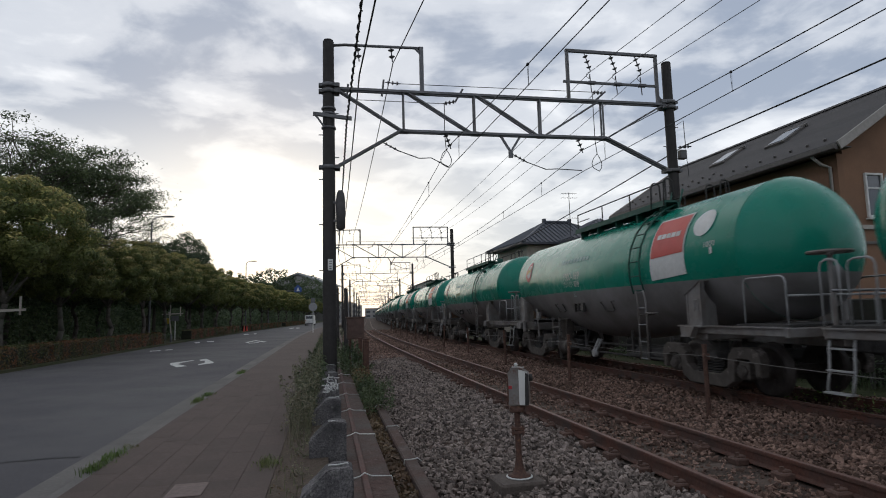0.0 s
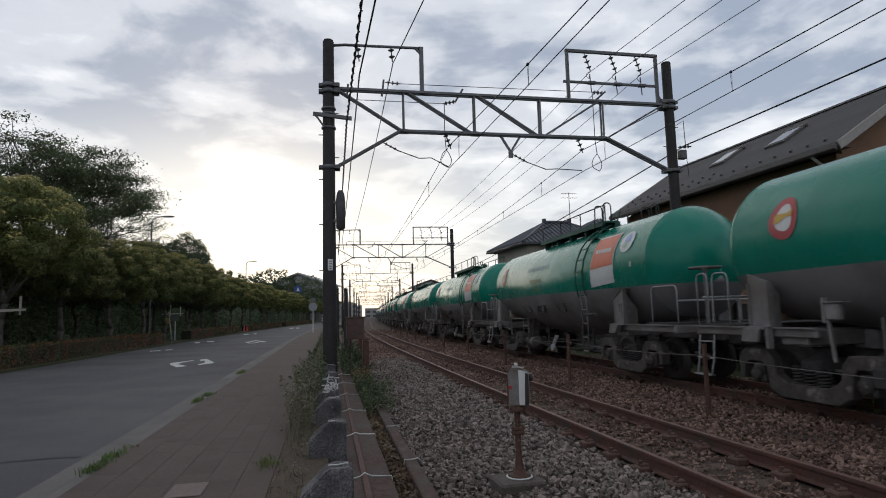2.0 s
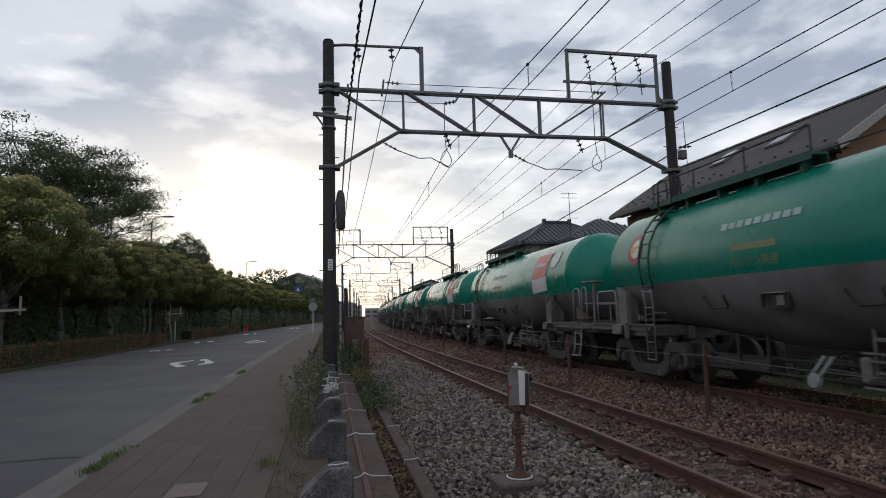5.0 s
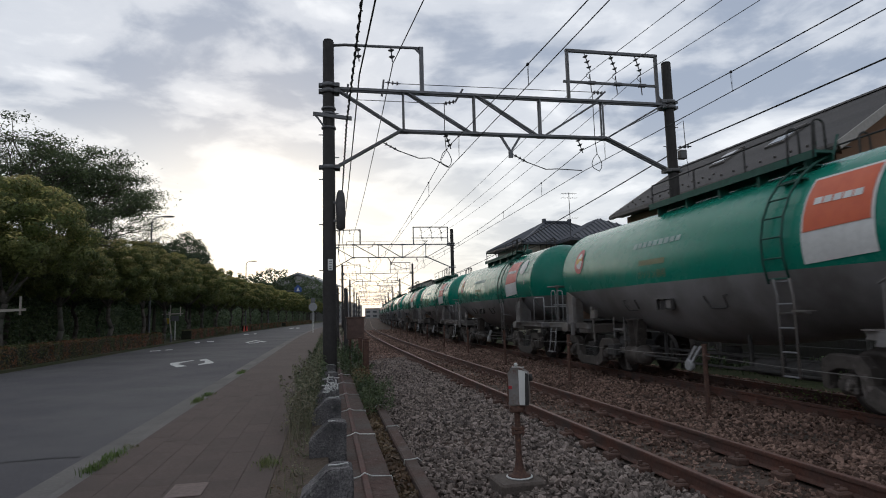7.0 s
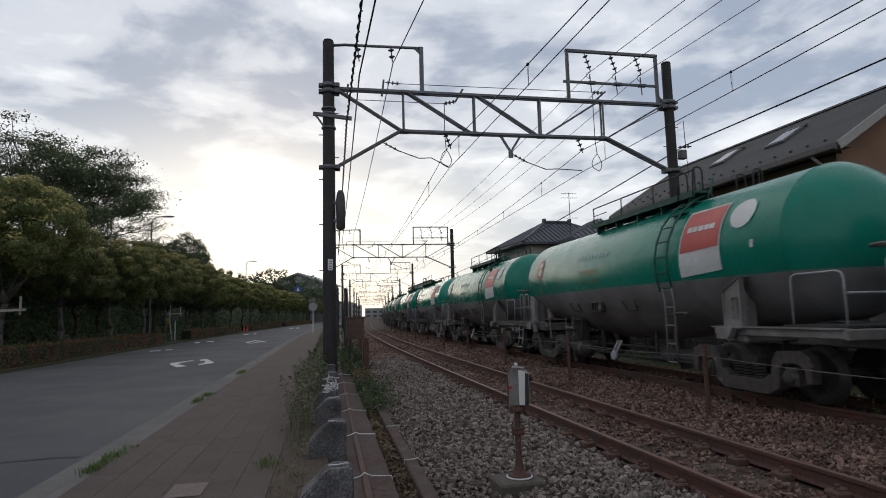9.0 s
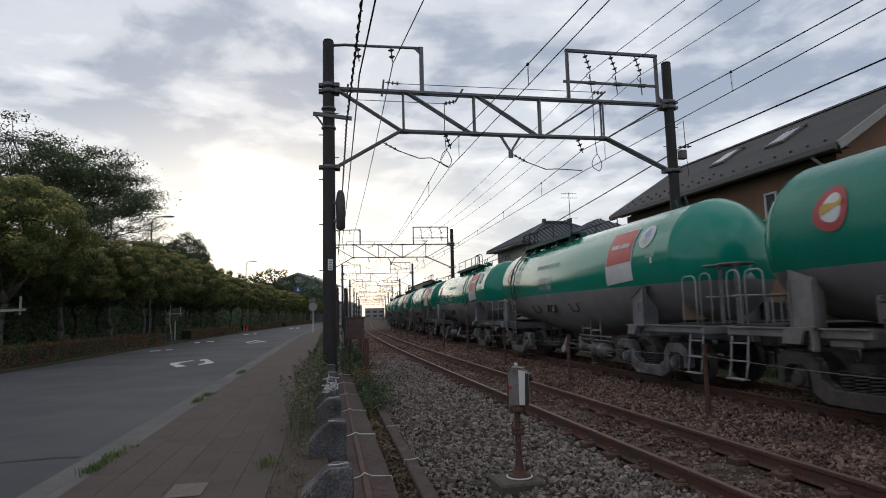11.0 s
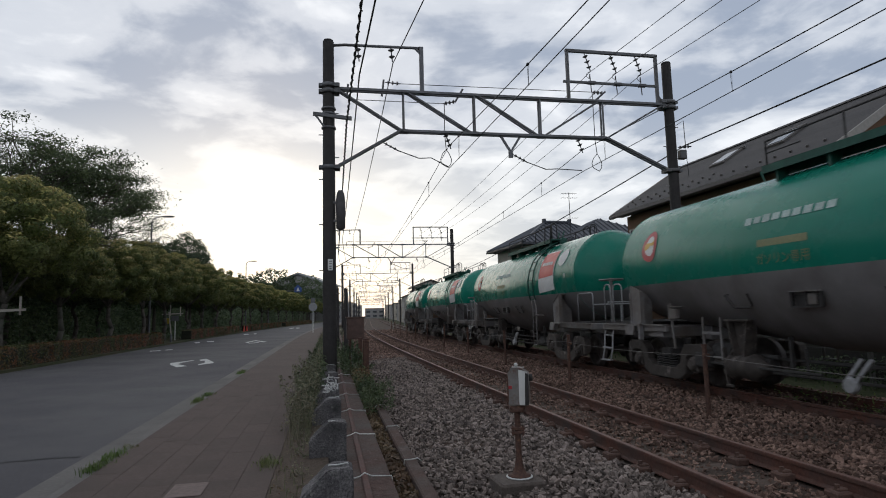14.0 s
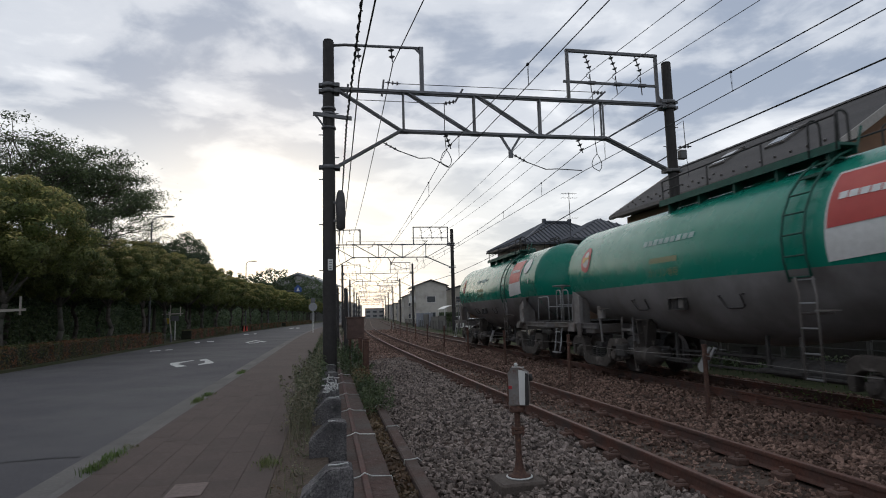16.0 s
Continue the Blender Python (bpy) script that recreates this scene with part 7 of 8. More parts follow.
for k, (s, lat, w, d, h) in enumerate(((160, 8.8, 9, 14, 6.0), (185, 9.4, 10, 12, 5.6), (215, 9.5, 9, 20, 6.3), (260, 10, 14, 20, 6.5), (300, 11, 12, 20, 7), (330, -16, 10, 14, 9), (390, -52, 16, 14, 9), (380, -34, 14, 14, 7.5), (400, -18, 14, 14, 9), (405, -2, 13, 14, 7), (395, 12, 16, 14, 9), (245, -17, 6, 12, 8), (285, -12.5, 5, 12, 8.5))):
    t = thing("apartment_block", line_pose(s, lat), "plain grey flat-roofed block far along the line", "building", "distant blocks")
    part("wall", box(B(), w / 2, d / 2, h / 2 - 0.5, w, d, h), GREYWALL if k % 2 else CREAM, t)
    part("roof", box(B(), w / 2, d / 2, h - 0.45, w + 0.3, d + 0.3, 0.25), SLATE, t)
    for i in range(3):
        for j in range(int(h / 3)):
            part("window", box(B(), w * (i + 0.5) / 3, -0.02, 1.4 + 2.8 * j, w / 5, 0.08, 1.2), GLASS, t)
# long pale-roofed hall beyond the trees
hall = thing("hall", road_pose(-34, 245.0, 0, -8), "large pale hall roof beyond the trees", "building")
part("wall", prism(B(), [(0, -0.6), (20, -0.6), (20, 15.0), (10, 18.6), (0, 15.0)], 0, 30), GREYWALL, hall)
part("roof", prism(B(), [(-1, 14.7), (10, 18.8), (21, 14.7), (21, 15.4), (10, 19.5), (-1, 15.4)], -1.0, 31), surf("metal_roof_pale", (0.30, 0.31, 0.31), (0.24, 0.25, 0.25), 2, 0.5, bump=0.05), hall)

# fence and wall behind the far track
FENCE = surf("fence_concrete", (0.11, 0.105, 0.098), (0.075, 0.072, 0.068), 12, 0.9, bump=0.2, vary=0.15)
fence = thing("trackside_fence", Matrix(), "low fence of concrete posts behind the far track", "fence", kind="structure")
fpost = to_mesh(box(B(), 0, 0, 0.20, 0.09, 0.09, 1.1, 0.012), "fence_post", FENCE)
for k in range(48):
    part("fence_post", fpost, None, fence, "", line_pose(4 + 2.4 * k, 7.25))
for z in (0.25, 0.5, 0.7):
    part("fence_wire", sweep("fence_wire", [*np.arange(2, 120, 4.0)], [(7.24, z), (7.25, z + 0.012), (7.26, z)], WIRE, on_line), None, fence)
solo("far_verge", sweep("far_verge", S_LINE, [(6.2, -0.62), (6.3, -0.32), (7.6, -0.25), (40, -0.2), (40, -0.62)], PARK, on_line), None, None, "weedy earth beyond the far track", "ground", kind="structure")
for k, (s, lat, w, h) in enumerate(((66, 7.9, 5, 1.7), (73, 8.0, 7, 1.6), (82, 7.9, 6, 1.9))):
    solo("garden_wall", box(B(), 0, 0, h / 2 - 0.4, 0.14, w, h, 0.01), FENCE, line_pose(s, lat), "grey garden wall beside the line", "wall", "garden walls")
SHEET = surf("blue_grey_sheet", (0.24, 0.25, 0.28), (0.19, 0.20, 0.225), 6, 0.6, bump=0.1, vary=0.12)
screen = thing("sheet_screen", line_pose(86.0, 6.9), "pale blue-grey sheet metal screen beside the line", "screen")
for k in range(4):
    part("sheet", box(B(), 0.30 + 0.6 * k, 0, 0.75, 0.58, 0.05, 1.9, 0.008), SHEET, screen)
rs = np.random.RandomState(61)
c = np.array([list(line(80.0 + q[0], 9.4 + 3.0 * q[1], 2.0 * q[2] - 0.3)) for q in rs.rand(5000, 3)])
solo("garden_hedge", leaf_cloud("garden_hedge", c, np.tile([-0.3, -0.8, 0.5], (len(c), 1)), rs.uniform(0.12, 0.25, len(c)), LEAF_DARK, 0.5, 62), None, Matrix(), "dark garden hedge before the pale house", "hedge", kind="stuff")
carport = thing("carport", line_pose(66.5, 8.2), "light carport with a curved pale roof", "carport")
bm = B()
for k in range(8):
    a0, a1 = -0.55 + 1.1 * k / 8, -0.55 + 1.1 * (k + 1) / 8
    prism(bm, [(1.5 + 2.9 * math.sin(a0), 2.9 * math.cos(a0) - 0.45), (1.5 + 2.9 * math.sin(a1), 2.9 * math.cos(a1) - 0.45), (1.5 + 2.9 * math.sin(a1), 2.9 * math.cos(a1) - 0.40), (1.5 + 2.9 * math.sin(a0), 2.9 * math.cos(a0) - 0.40)], 0, 5.0)
part("roof", bm, WHITE_PAINT, carport, "curved pale plastic roof")
for x in (0.1, 2.9):
    for y in (0.1, 4.9):
        part("post", box(B(), x, y, 0.8, 0.08, 0.08, 2.5), FRAME_W, carport)
car = thing("car", line_pose(62.0, 9.6), "pale parked car behind the line", "car")
bm = B()
prism(bm, [(-2.0, 0.05), (2.0, 0.05), (2.05, 0.6), (1.3, 0.75), (0.8, 1.2), (-1.1, 1.25), (-1.9, 0.75)], -0.8, 0.8, axis="X")
bmesh.ops.bevel(bm, geom=list(bm.edges), offset=0.08, segments=2, affect="EDGES")
part("body", bm, WHITE_PAINT, car)
part("side_window", box(B(), -0.80, -0.1, 0.98, 0.03, 1.7, 0.32, 0.01), GLASS_DARK, car)
for y in (-1.25, 1.25):
    part("wheel", lathe(B(), [(0.3, -0.1), (0.3, 0.1), (0.16, 0.11)], 18, Matrix.Translation((-0.72, y, 0.05)) @ Matrix.Rotation(radians(90), 4, "Y")), UNDER_DARK, car)
# ---------- road markings, cracks ----------
MARK = surf("road_paint", (0.50, 0.50, 0.48), (0.36, 0.36, 0.35), 30, 0.8, bump=0.1, wear=(0.12, 0.12, 0.12), vary=0.05)


def flat_patch(name, pts, z, mat, label, category, parent=None):
    me = mesh_from(name, [road(x, s, road_z(x) + 0.001 if z is None else z) for x, s in pts], [tuple(range(len(pts)))], mat)
    me.flip_normals() if me.polygons[0].normal.z < 0 else None
    return solo(name, me, None, None, label, category, "street markings", "structure")


def road_z(x):
    return -0.08 - abs(x + 6.8) / 3.94 * 0.04 + 0.005


for pts in ([(-5.83, 24.18), (-5.63, 24.79), (-5.43, 24.11), (-5.42, 23.55), (-4.86, 22.48), (-5.08, 22.0), (-5.64, 23.41)],
            [(-5.61, 24.72), (-5.29, 25.65), (-5.22, 25.29), (-5.46, 24.23)],
            [(-5.09, 25.73), (-4.91, 26.21), (-4.22, 23.94), (-4.18, 23.53), (-4.56, 22.75), (-4.62, 23.07), (-4.53, 23.89), (-4.78, 25.1), (-4.93, 25.0)],
            [(-9.59, 35.39), (-9.1, 35.62), (-8.89, 34.8), (-9.37, 34.59)],
            [(-8.91, 35.9), (-8.63, 36.36), (-8.43, 35.5), (-8.7, 35.06)],
            [(-9.67, 46.64), (-9.45, 47.26), (-8.96, 45.08), (-9.17, 44.52)],
            [(-9.02, 47.73), (-8.55, 47.95), (-8.22, 46.21), (-8.68, 46.01)],
            [(-5.58, 42.83), (-5.35, 46.44), (-5.13, 45.6), (-5.31, 42.79), (-5.17, 41.42)],
            [(-5.35, 46.44), (-4.24, 43.21), (-4.19, 42.04), (-5.16, 44.9)],
            [(-5.17, 41.42), (-4.66, 42.62), (-4.56, 41.81), (-5.06, 40.81)],
            [(-9.33, 67.1), (-9.01, 68.01), (-8.41, 64.45), (-8.76, 63.86)],
            [(-8.46, 68.25), (-8.26, 68.91), (-7.74, 65.32), (-7.95, 64.73)],
            [(-7.76, 97.65), (-7.28, 99.69), (-6.48, 93.1), (-6.95, 91.32)],
            [(-6.73, 97.9), (-6.34, 99.15), (-5.7, 92.77), (-6.09, 91.68)]):
    flat_patch("road_mark", pts, None, MARK, "worn white painted road mark", "road marking")
CRACK = surf("crack_tar", (0.028, 0.028, 0.03), (0.02, 0.02, 0.02), 20, 0.85, bump=0.1)
rnd = random.Random(11)
for pts in ([(-9.5, 8.2), (-7.4, 10.6), (-6.2, 13.4), (-5.2, 15.2), (-4.4, 15.9), (-3.6, 15.9)], [(-7.0, 7.45), (-5.2, 7.7), (-4.2, 7.9), (-3.3, 8.1), (-2.9, 8.1)], [(-9.0, 27.0), (-7.0, 28.0), (-4.5, 27.6), (-3.0, 27.2)]):
    verts, faces = [], []
    fine = []
    for a, b in zip(pts[:-1], pts[1:]):
        for k in range(8):
            u = k / 8
            fine.append((a[0] + (b[0] - a[0]) * u + rnd.uniform(-0.03, 0.03), a[1] + (b[1] - a[1]) * u + rnd.uniform(-0.03, 0.03)))
    for x, s in fine:
        w = 0.018 + 0.014 * rnd.random()
        verts += [road(x, s - w, road_z(x)), road(x, s + w, road_z(x))]
    faces = [(2 * i, 2 * i + 2, 2 * i + 3, 2 * i + 1) for i in range(len(fine) - 1)]
    solo("road_crack", mesh_from("road_crack", verts, faces, CRACK), None, None, "dark sealed crack across the asphalt", "crack", "road cracks", "structure")

# ---------- ballast stones ----------
def stones(name, count, area, mat, size, seed, label, lift=0.0):
    """Angular stones scattered over area(rs, n) -> points."""
    rs = np.random.RandomState(seed)
    base = 1.12 * np.array([(1, 0, 0.2), (-0.9, 0.3, 0.1), (0.1, 1, -0.2), (-0.2, -1, 0.15), (0.15, 0.1, 0.9), (-0.1, -0.15, -0.9), (0.6, 0.6, 0.55), (-0.55, -0.5, 0.6)])
    tri = [(0, 6, 2), (0, 4, 6), (6, 4, 2), (2, 4, 1), (1, 4, 7), (7, 4, 3), (3, 4, 0), (1, 7, 3), (0, 2, 5), (2, 1, 5), (1, 3, 5), (3, 0, 5)]
    n = count
    p = area(rs, n)
    n = len(p)
    sz = rs.uniform(size[0], size[1], n)[:, None, None]
    shp = base[None] * (1 + rs.normal(0, 0.22, (n, 8, 3))) * np.stack([rs.uniform(0.7, 1.3, n), rs.uniform(0.6, 1.1, n), rs.uniform(0.5, 0.85, n)], axis=1)[:, None, :]
    q = rs.normal(0, 1, (n, 4))
    q[:, 1:3] *= 0.45
    q /= np.linalg.norm(q, axis=1)[:, None]
    w, x, y, z = q.T
    R = np.stack([np.stack([1 - 2 * (y * y + z * z), 2 * (x * y - z * w), 2 * (x * z + y * w)], 1), np.stack([2 * (x * y + z * w), 1 - 2 * (x * x + z * z), 2 * (y * z - x * w)], 1), np.stack([2 * (x * z - y * w), 2 * (y * z + x * w), 1 - 2 * (x * x + y * y)], 1)], 1)
    v = np.einsum("nij,nkj->nki", R, shp * sz) + p[:, None, :]
    t = np.array(tri)
    f = (t[None] + (np.arange(n) * 8)[:, None, None]).reshape(-1)
    me = bpy.data.meshes.new(name)
    me.vertices.add(8 * n)
    me.vertices.foreach_set("co", v.astype(np.float32).ravel())
    m = len(f) // 3
    me.loops.add(3 * m)
    me.loops.foreach_set("vertex_index", f.astype(np.int32))
    me.polygons.add(m)
    me.polygons.foreach_set("loop_start", np.arange(0, 3 * m, 3, dtype=np.int32))
    me.polygons.foreach_set("loop_total", np.full(m, 3, dtype=np.int32))
    me.materials.append(mat)
    me.update(calc_edges=True)
    me.shade_flat()
    return solo(name, me, None, None, label, "ballast stones", kind="stuff")


BX, BZ = np.array([b[0] for b in BED[1:-1]]), np.array([b[1] for b in BED[1:-1]])


def bed_area(lat0, lat1, s0, s1, skip=()):
    def area(rs, n):
        s = s0 + (s1 - s0) * rs.rand(n) ** 1.5
        lat = rs.uniform(lat0, lat1, n)
        keep = np.ones(n, bool)
        for c in skip:
            keep &= np.abs(lat - c) > 0.085
        s, lat = s[keep], lat[keep]
        e = np.interp(s, S_TAB, H_TAB)
        x = np.interp(s, S_TAB, X_TAB) + lat * np.cos(e)
        y = np.interp(s, S_TAB, Y_TAB) - lat * np.sin(e)
        z = np.interp(lat, BX, BZ) + rs.uniform(-0.020, 0.040, len(s)) + 0.02 * np.sin(s * 1.7 + lat * 2)
        inside = ((x * math.cos(ROAD_H) - y * math.sin(ROAD_H)) > 0.97)
        return np.stack([x, y, z], 1)[inside]
    return area


stones("ballast_stones", 62000, bed_area(-3.7, -0.68, 2.2, 26, (-0.566,)), STONE_GREY, (0.015, 0.040), 1, "clean grey crushed stone on the shoulder")
stones("ballast_stones", 9000, bed_area(-0.48, 0.48, 2.2, 26), STONE_BROWN, (0.012, 0.030), 2, "brown stained crushed stone between the rails")
stones("ballast_stones", 42000, bed_area(0.66, 3.30, 2.2, 30, (3.37,)), STONE_BROWN, (0.016, 0.039), 3, "brown stained crushed stone between the tracks")
stones("ballast_stones", 14000, bed_area(3.45, 6.0, 4, 30, (3.37, 4.50)), STONE_BROWN, (0.022, 0.045), 4, "brown stained crushed stone under the train")
stones("ballast_stones", 24000, bed_area(-2.8, 3.3, 24, 70, (-0.566, 0.566)), STONE_BROWN, (0.035, 0.07), 5, "brown crushed stone farther along the line")

# ---------- sleepers and clips ----------
def sleeper_mesh():
    bm = B()
    prism(bm, [(-0.14, -0.36), (0.14, -0.36), (0.115, -0.178), (-0.115, -0.178)], -1.05, 1.05, axis="X")
    bmesh.ops.bevel(bm, geom=[e for e in bm.edges], offset=0.012, segments=1, affect="EDGES")
    return to_mesh(bm, "sleeper", SLEEPER)


def clip_mesh():
    bm = B()
    box(bm, 0.015, 0, -0.145, 0.15, 0.17, 0.08, 0.015)
    box(bm, -0.01, 0, -0.105, 0.10, 0.08, 0.04, 0.01)
    rod(bm, (0.02, 0, -0.16), (0.02, 0, -0.055), 0.022, 6)
    return to_mesh(bm, "rail_clip", CLIP)


sl, cl = sleeper_mesh(), clip_mesh()
for off, tr, s_end in ((0.0, tracks[0], 44.0), (TRACK_GAP, tracks[1], 34.0)):
    for s in np.arange(1.6, s_end, 0.62):
        o = part("sleeper", sl, None, tr, "", line_pose(float(s), off))
        if off == 0.0 or s < 24:
            for side in (-0.566, 0.566):
                for sg in (-1, 1):
                    part("rail_clip", cl, None, o, "", pose(side + sg * 0.115, 0, 0, 0, 0, 0 if sg > 0 else 180))

# ---------- weeds, dead leaves ----------
def blades(name, roots, h, mat, label, seed, w=0.012, lean=0.5, category="weeds"):
    """Thin bent blades, each of two quads."""
    rs = np.random.RandomState(seed)
    n = len(roots)
    hh = rs.uniform(0.5, 1.1, n)[:, None] * h
    a = rs.uniform(0, 2 * np.pi, n)
    d = np.stack([np.cos(a), np.sin(a), np.zeros(n)], 1) * (rs.rand(n) * lean)[:, None]
    side = np.stack([-np.sin(a + 0.6), np.cos(a + 0.6), np.zeros(n)], 1) * w
    r = np.asarray(roots)
    up = np.array([0, 0, 1.0])
    v = np.stack([r - side, r + side, r + (up * 0.55 + d * 0.3) * hh + side * 0.8, r + (up * 0.55 + d * 0.3) * hh - side * 0.8, r + (up + d) * hh + side * 0.1, r + (up + d) * hh - side * 0.1], 1).reshape(-1, 3)
    faces = []
    for i in range(n):
        b = 6 * i
        faces += [(b, b + 1, b + 2, b + 3), (b + 3, b + 2, b + 4, b + 5)]
    return solo(name, mesh_from(name, v, faces, mat), None, None, label, category, kind="stuff")


def scatter(rs, n, x0, x1, s0, s1, z=0.0):
    return [list(road(rs.uniform(x0, x1), rs.uniform(s0, s1), z)) for _ in range(n)]


rs = np.random.RandomState(31)
blades("tall_weeds", scatter(rs, 500, -0.5, -0.2, 7.0, 17, 0.0), 0.50, DRY, "tall dry green weeds along the wall", 32, 0.0035, 0.35)
blades("tall_weeds", scatter(rs, 1500, -0.40, -0.12, 16, 44, 0.0), 0.55, DRY, "tall dry green weeds along the wall", 33, 0.010, 0.4)
blades("short_weeds", scatter(rs, 60, -0.5, -0.25, 3.2, 7.2, 0.0), 0.09, DRY, "short green weeds at the wall's foot", 34, 0.006, 0.7)
for x, s, r, n in ((-2.36, 6.9, 0.12, 260), (-2.37, 7.45, 0.16, 210), (-2.33, 7.9, 0.05, 40), (-2.38, 12.0, 0.18, 240), (-2.36, 12.8, 0.14, 180), (-2.40, 17.6, 0.16, 180), (-2.4, 18.2, 0.1, 120), (-0.62, 6.55, 0.12, 260)):
    pts = [list(road(x + rs.normal(0, 0.05), s + rs.normal(0, r), -0.02)) for _ in range(n)]
    blades("grass_tuft", pts, 0.075, GRASS, "tuft of grass in the kerb joint", int(s * 10), 0.004, 1.1, "grass tuft")
# leafy weeds by the wall and in the ditch
def bush(name, x0, x1, s0, s1, h, n, mat, label, seed, leaf=0.045):
    rs = np.random.RandomState(seed)
    c = np.array([list(road(rs.uniform(x0, x1), rs.uniform(s0, s1), 0)) for _ in range(n)])
    c[:, 2] = -0.1 + h * rs.rand(n) ** 1.2
    return solo(name, leaf_cloud(name, c, np.tile([0, -0.2, 1.0], (n, 1)), rs.uniform(0.6, 1.4, n) * leaf, mat, 0.45, seed), None, Matrix(), label, "weeds", kind="stuff")




def weed_plants(x0, x1, s0, s1, count, h, mat, label, seed, leaf=0.05, per=70):
    """Upright plants: a thin leaning stem each, with leaves and side sprigs all the way up."""
    rs = np.random.RandomState(seed)
    bm, c, nr = B(), [], []
    for _ in range(count):
        r = road(rs.uniform(x0, x1), s0 + (s1 - s0) * rs.rand(), 0.0 if x0 < 0 else -0.14)
        hh = h * rs.uniform(0.45, 1.1)
        tip = r + Vector((rs.normal(0, 0.12), rs.normal(0, 0.12), hh))
        rod(bm, r, tip, 0.004, 4, 0.002, caps=False)
        for _k in range(per):
            u = rs.rand() ** 0.75
            a, w = rs.uniform(0, 2 * math.pi), (0.03 + 0.11 * (1 - u)) * rs.uniform(0.3, 1.2)
            o = Vector((math.cos(a) * w, math.sin(a) * w, rs.normal(0, 0.02)))
            c.append(list(r.lerp(tip, u) + o))
            nr.append([o.x * 5, o.y * 5, 0.7])
    st = solo("tall_weeds", leaf_cloud("tall_weeds", np.array(c), np.array(nr), rs.uniform(0.5, 1.3, len(c)) * leaf, mat, 0.4, seed, 0.4), None, Matrix(), label, "weeds", kind="stuff")
    part("stems", bm, DRY, st)


weed_plants(-0.50, -0.22, 7.6, 12.5, 55, 0.78, DRY, "tall leafy weeds leaning over the pavement", 51, 0.052, 85)
weed_plants(-0.40, -0.18, 8.5, 17.0, 45, 0.66, LEAF_DARK, "dark green weeds against the low wall", 58, 0.06, 70)
weed_plants(-0.32, -0.22, 5.2, 7.8, 8, 0.20, DRY, "small dull weeds at the wall's foot", 59, 0.03, 30)
bush("leafy_weeds", -0.34, -0.22, 4.8, 7.4, 0.16, 110, DRY, "leafy weeds against the wall", 52, 0.04)
bush("leafy_weeds", -0.46, -0.05, 13, 30, 0.62, 4200, LEAF_DARK, "leafy weeds against the wall", 53, 0.06)
weed_plants(0.64, 0.98, 9.9, 12.8, 46, 0.46, LEAF_DARK, "dark green bush growing out of the ditch", 54, 0.06, 75)
bush("ditch_bush", 0.55, 1.0, 12.6, 15.5, 0.34, 1500, LEAF_HEDGE, "dark green bush growing out of the ditch", 55, 0.05)
weed_plants(0.35, 1.0, 14.5, 24.0, 60, 0.85, LEAF_DARK, "dark scrub round the foot of the pole", 66, 0.09, 60)
bush("ditch_bush", 0.2, 0.8, 17, 25, 0.32, 1200, LEAF_DARK, "dark bushes at the foot of the pole", 56, 0.08)
w_ = np.array([list(line(s, l, 0)) for s, l in zip(rs.uniform(2, 40, 9000), rs.uniform(7.1, 7.7, 9000))])
w_[:, 2] = -0.25 + rs.rand(len(w_)) ** 1.3 * (0.42 + 0.2 * np.sin(w_[:, 1] * 1.1))
solo("verge_shrubs", leaf_cloud("verge_shrubs", w_, np.tile([-0.4, -0.3, 0.8], (len(w_), 1)), rs.uniform(0.05, 0.13, len(w_)), LEAF_DARK, 0.5, 91), None, Matrix(), "dark overgrown weeds along the far side of the tracks", "weeds", kind="stuff")
bush("far_weeds", 7.2, 7.9, 6, 9, 0.3, 300, GRASS, "green weeds beyond the far track", 57, 0.05)
rs = np.random.RandomState(77)
n = 4200
c = np.array([list(road(rs.uniform(0.58, 0.82), rs.uniform(3.5, 16), -0.20 + 0.07 * rs.rand())) for _ in range(n)])
solo("dead_leaves", leaf_cloud("dead_leaves", c, np.tile([0, 0, 1.0], (n, 1)), rs.uniform(0.04, 0.09, n), DEAD_LEAF, 0.5, 78), None, Matrix(), "dead brown leaves and twigs in the ditch", "leaves", kind="stuff")
c = np.array([list(road(rs.uniform(-0.5, -0.1), rs.uniform(3.5, 12), 0.02)) for _ in range(260)])
solo("leaf_litter", leaf_cloud("leaf_litter", c, np.tile([0, 0, 1.0], (260, 1)), rs.uniform(0.02, 0.05, 260), DEAD_LEAF, 0.5, 79), None, Matrix(), "dry leaf litter along the verge", "leaves", kind="stuff")
w_ = [list(line(s, l, -0.2)) for s, l in zip(rs.uniform(5, 60, 3000), rs.uniform(6.2, 8.6, 3000))]
blades("far_grass", w_, 0.30, LEAF_DARK, "weeds along the far side of the tracks", 81, 0.012, 0.6)

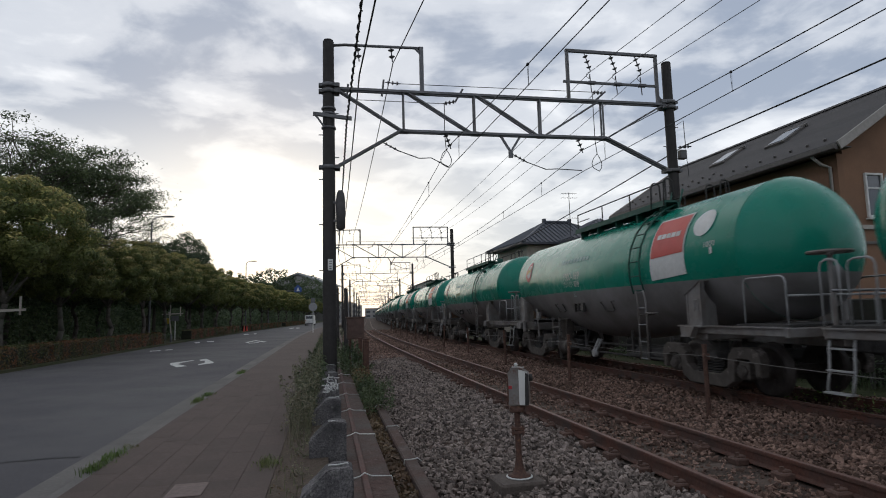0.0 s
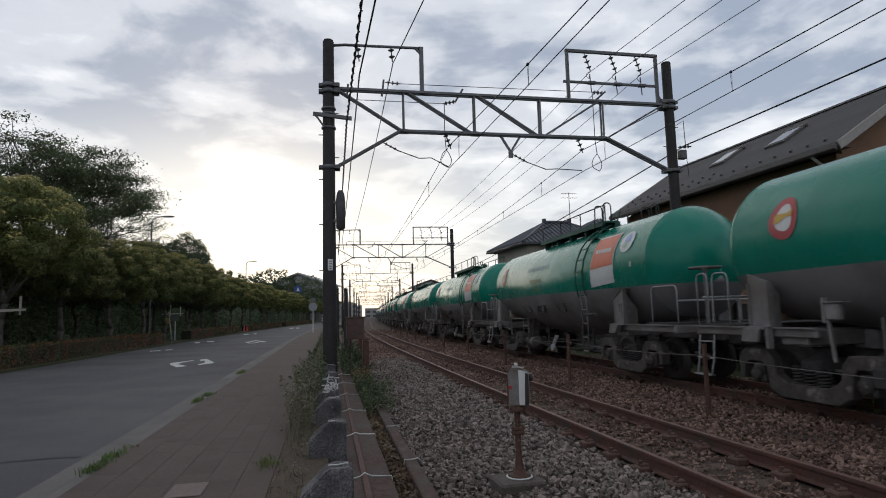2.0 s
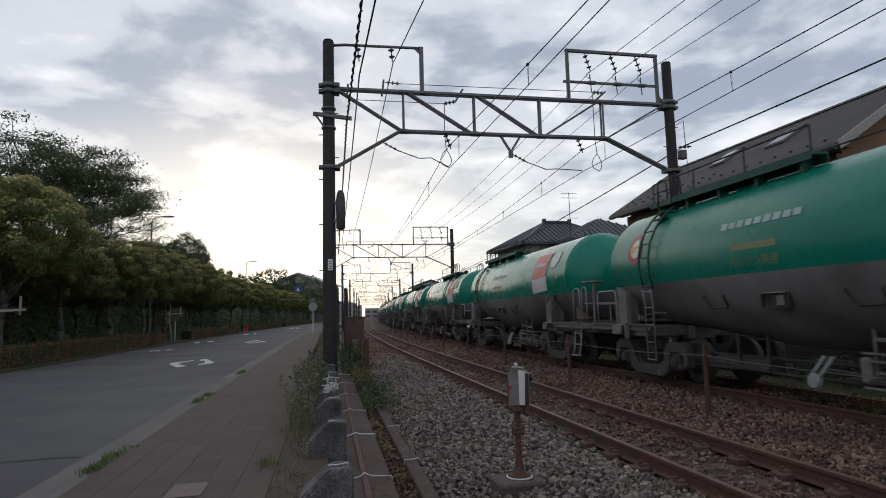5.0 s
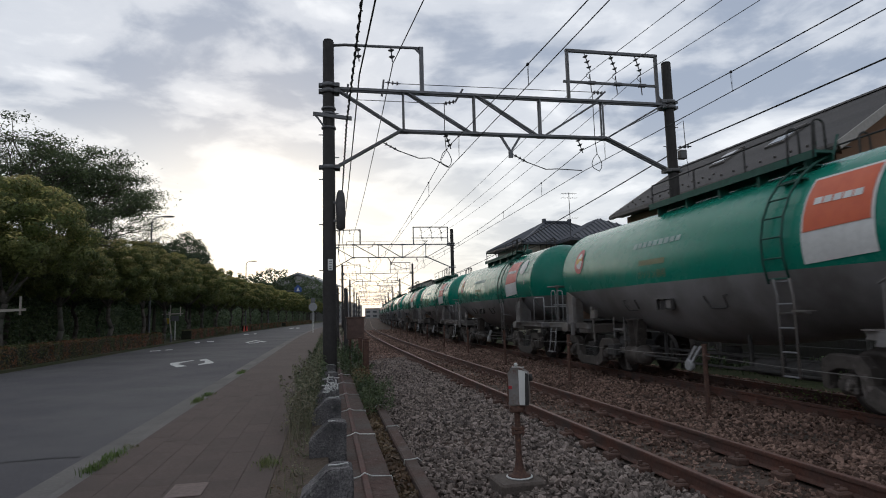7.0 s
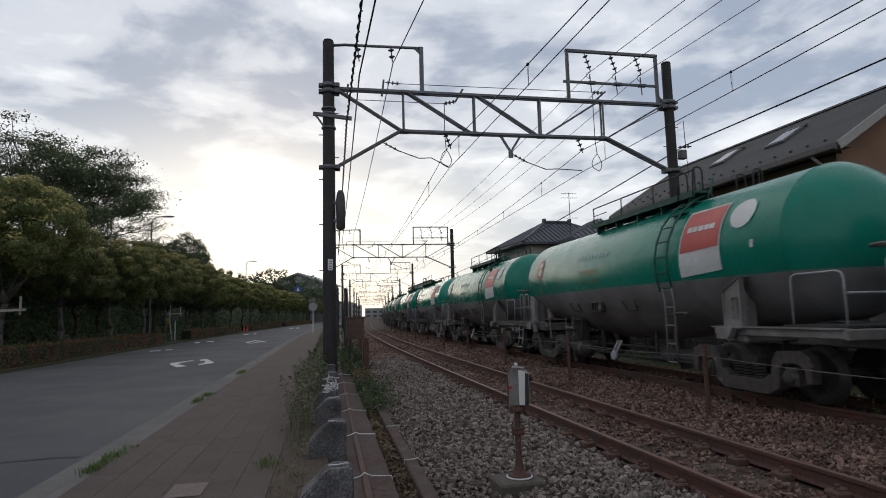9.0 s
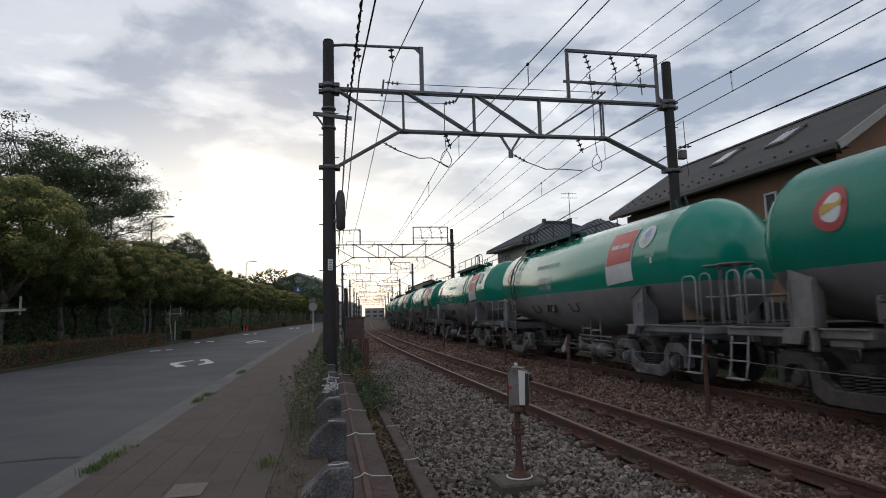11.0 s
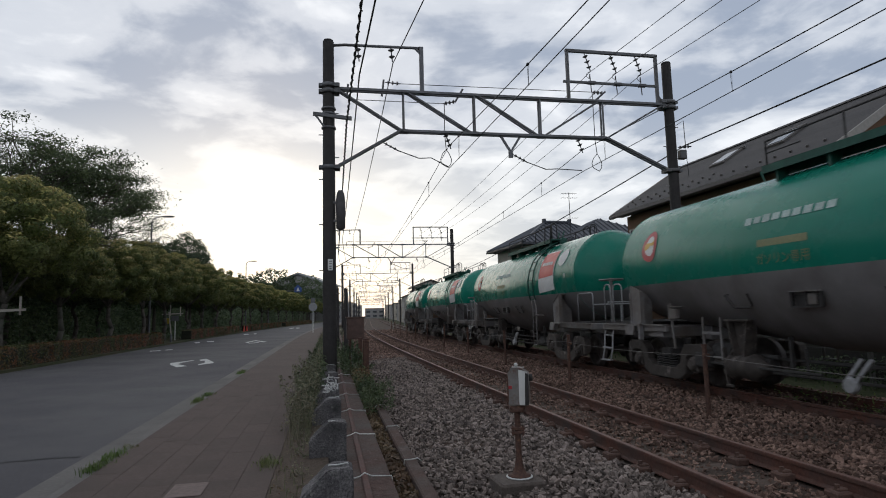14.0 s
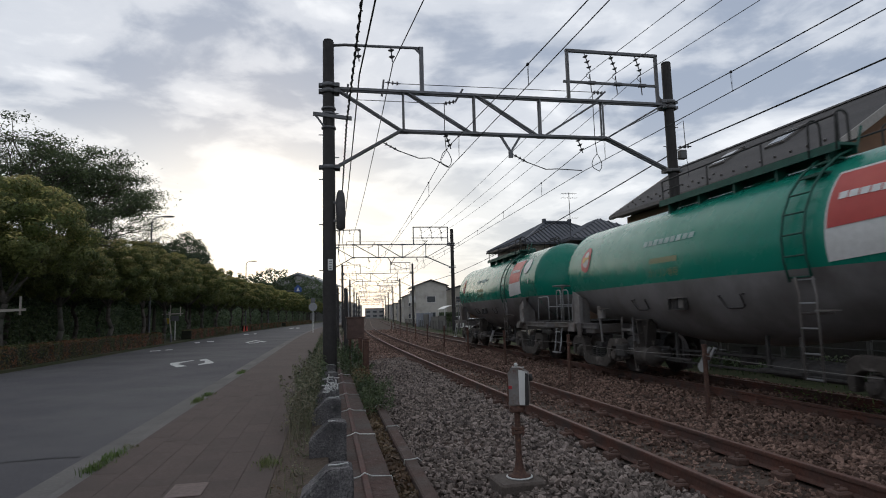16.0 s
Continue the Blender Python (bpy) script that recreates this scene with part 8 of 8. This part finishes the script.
# ---------- paving slabs ----------
slab = {}
def slab_mesh(w, l):
    if (w, l) not in slab:
        bm = B()
        box(bm, 0, 0, -0.015, w - 0.0025, l - 0.0012, 0.03, 0.0012)
        slab[(w, l)] = to_mesh(bm, "paving_slab", PAVER)
    return slab[(w, l)]


rnd = random.Random(6)
for i in range(6):
    for j in range(22):
        x, s = -2.30 + 0.2967 * (i + 0.5), 3.0 + 0.60 * (j + 0.5) + (0.30 if i % 2 else 0.0)
        part("paving_slab", slab_mesh(0.2967, 0.60), None, pavement, "", road_pose(x, s, rnd.uniform(-0.0015, 0.0015), rnd.uniform(-0.25, 0.25)))
solo("manhole_cover", box(B(), 0, 0, 0, 0.30, 0.42, 0.010, 0.004), surf("pinkish_cover", (0.15, 0.112, 0.10), (0.11, 0.082, 0.074), 18, 0.9, bump=0.3, coarse=(0.13, 0.10, 0.09), amount=0.4), road_pose(-1.22, 5.75, 0.006), "worn pinkish square utility cover in the pavement", "utility cover")
# ---------- what moves ----------
def run(t):
    """Metres that the train has gone since 12 s."""
    return 12.2153 * (t - 12.0) + (12.064 - 12.2153) / 32 * (t * t - 144.0)


def motions():
    walk(van, [(t, road_pose(-6.8, s, -0.1)) for t, s in ((0.0, 122.0), (0.5, 132.0), (1.0, 142.5), (1.5, 152.0), (2.0, 159.0), (3.0, 167.0), (4.0, 170.5), (6.0, 172.0), (16.0, 172.0))])
    for i, (w, wheels) in wagons.items():
        rows = []
        for k in range(33):
            t = 0.5 * k
            s = 18.07 + PITCH * i - run(t)
            a, b = line(s + 4.285, TRACK_GAP), line(s - 4.285, TRACK_GAP)
            d, c = a - b, (a + b) / 2
            rows.append((t, pose(c.x, c.y, 0, 0, 0, -math.degrees(math.atan2(d.x, d.y)))))
        walk(w, rows)
        for wh in wheels:
            at = wh.matrix_basis.translation.copy()
            walk(wh, [(k / FPS, Matrix.Translation(at) @ Matrix.Rotation((run(k / FPS) + 146.0) / 0.43, 4, "X")) for k in range(0, 16 * FPS + 1)])


motions()
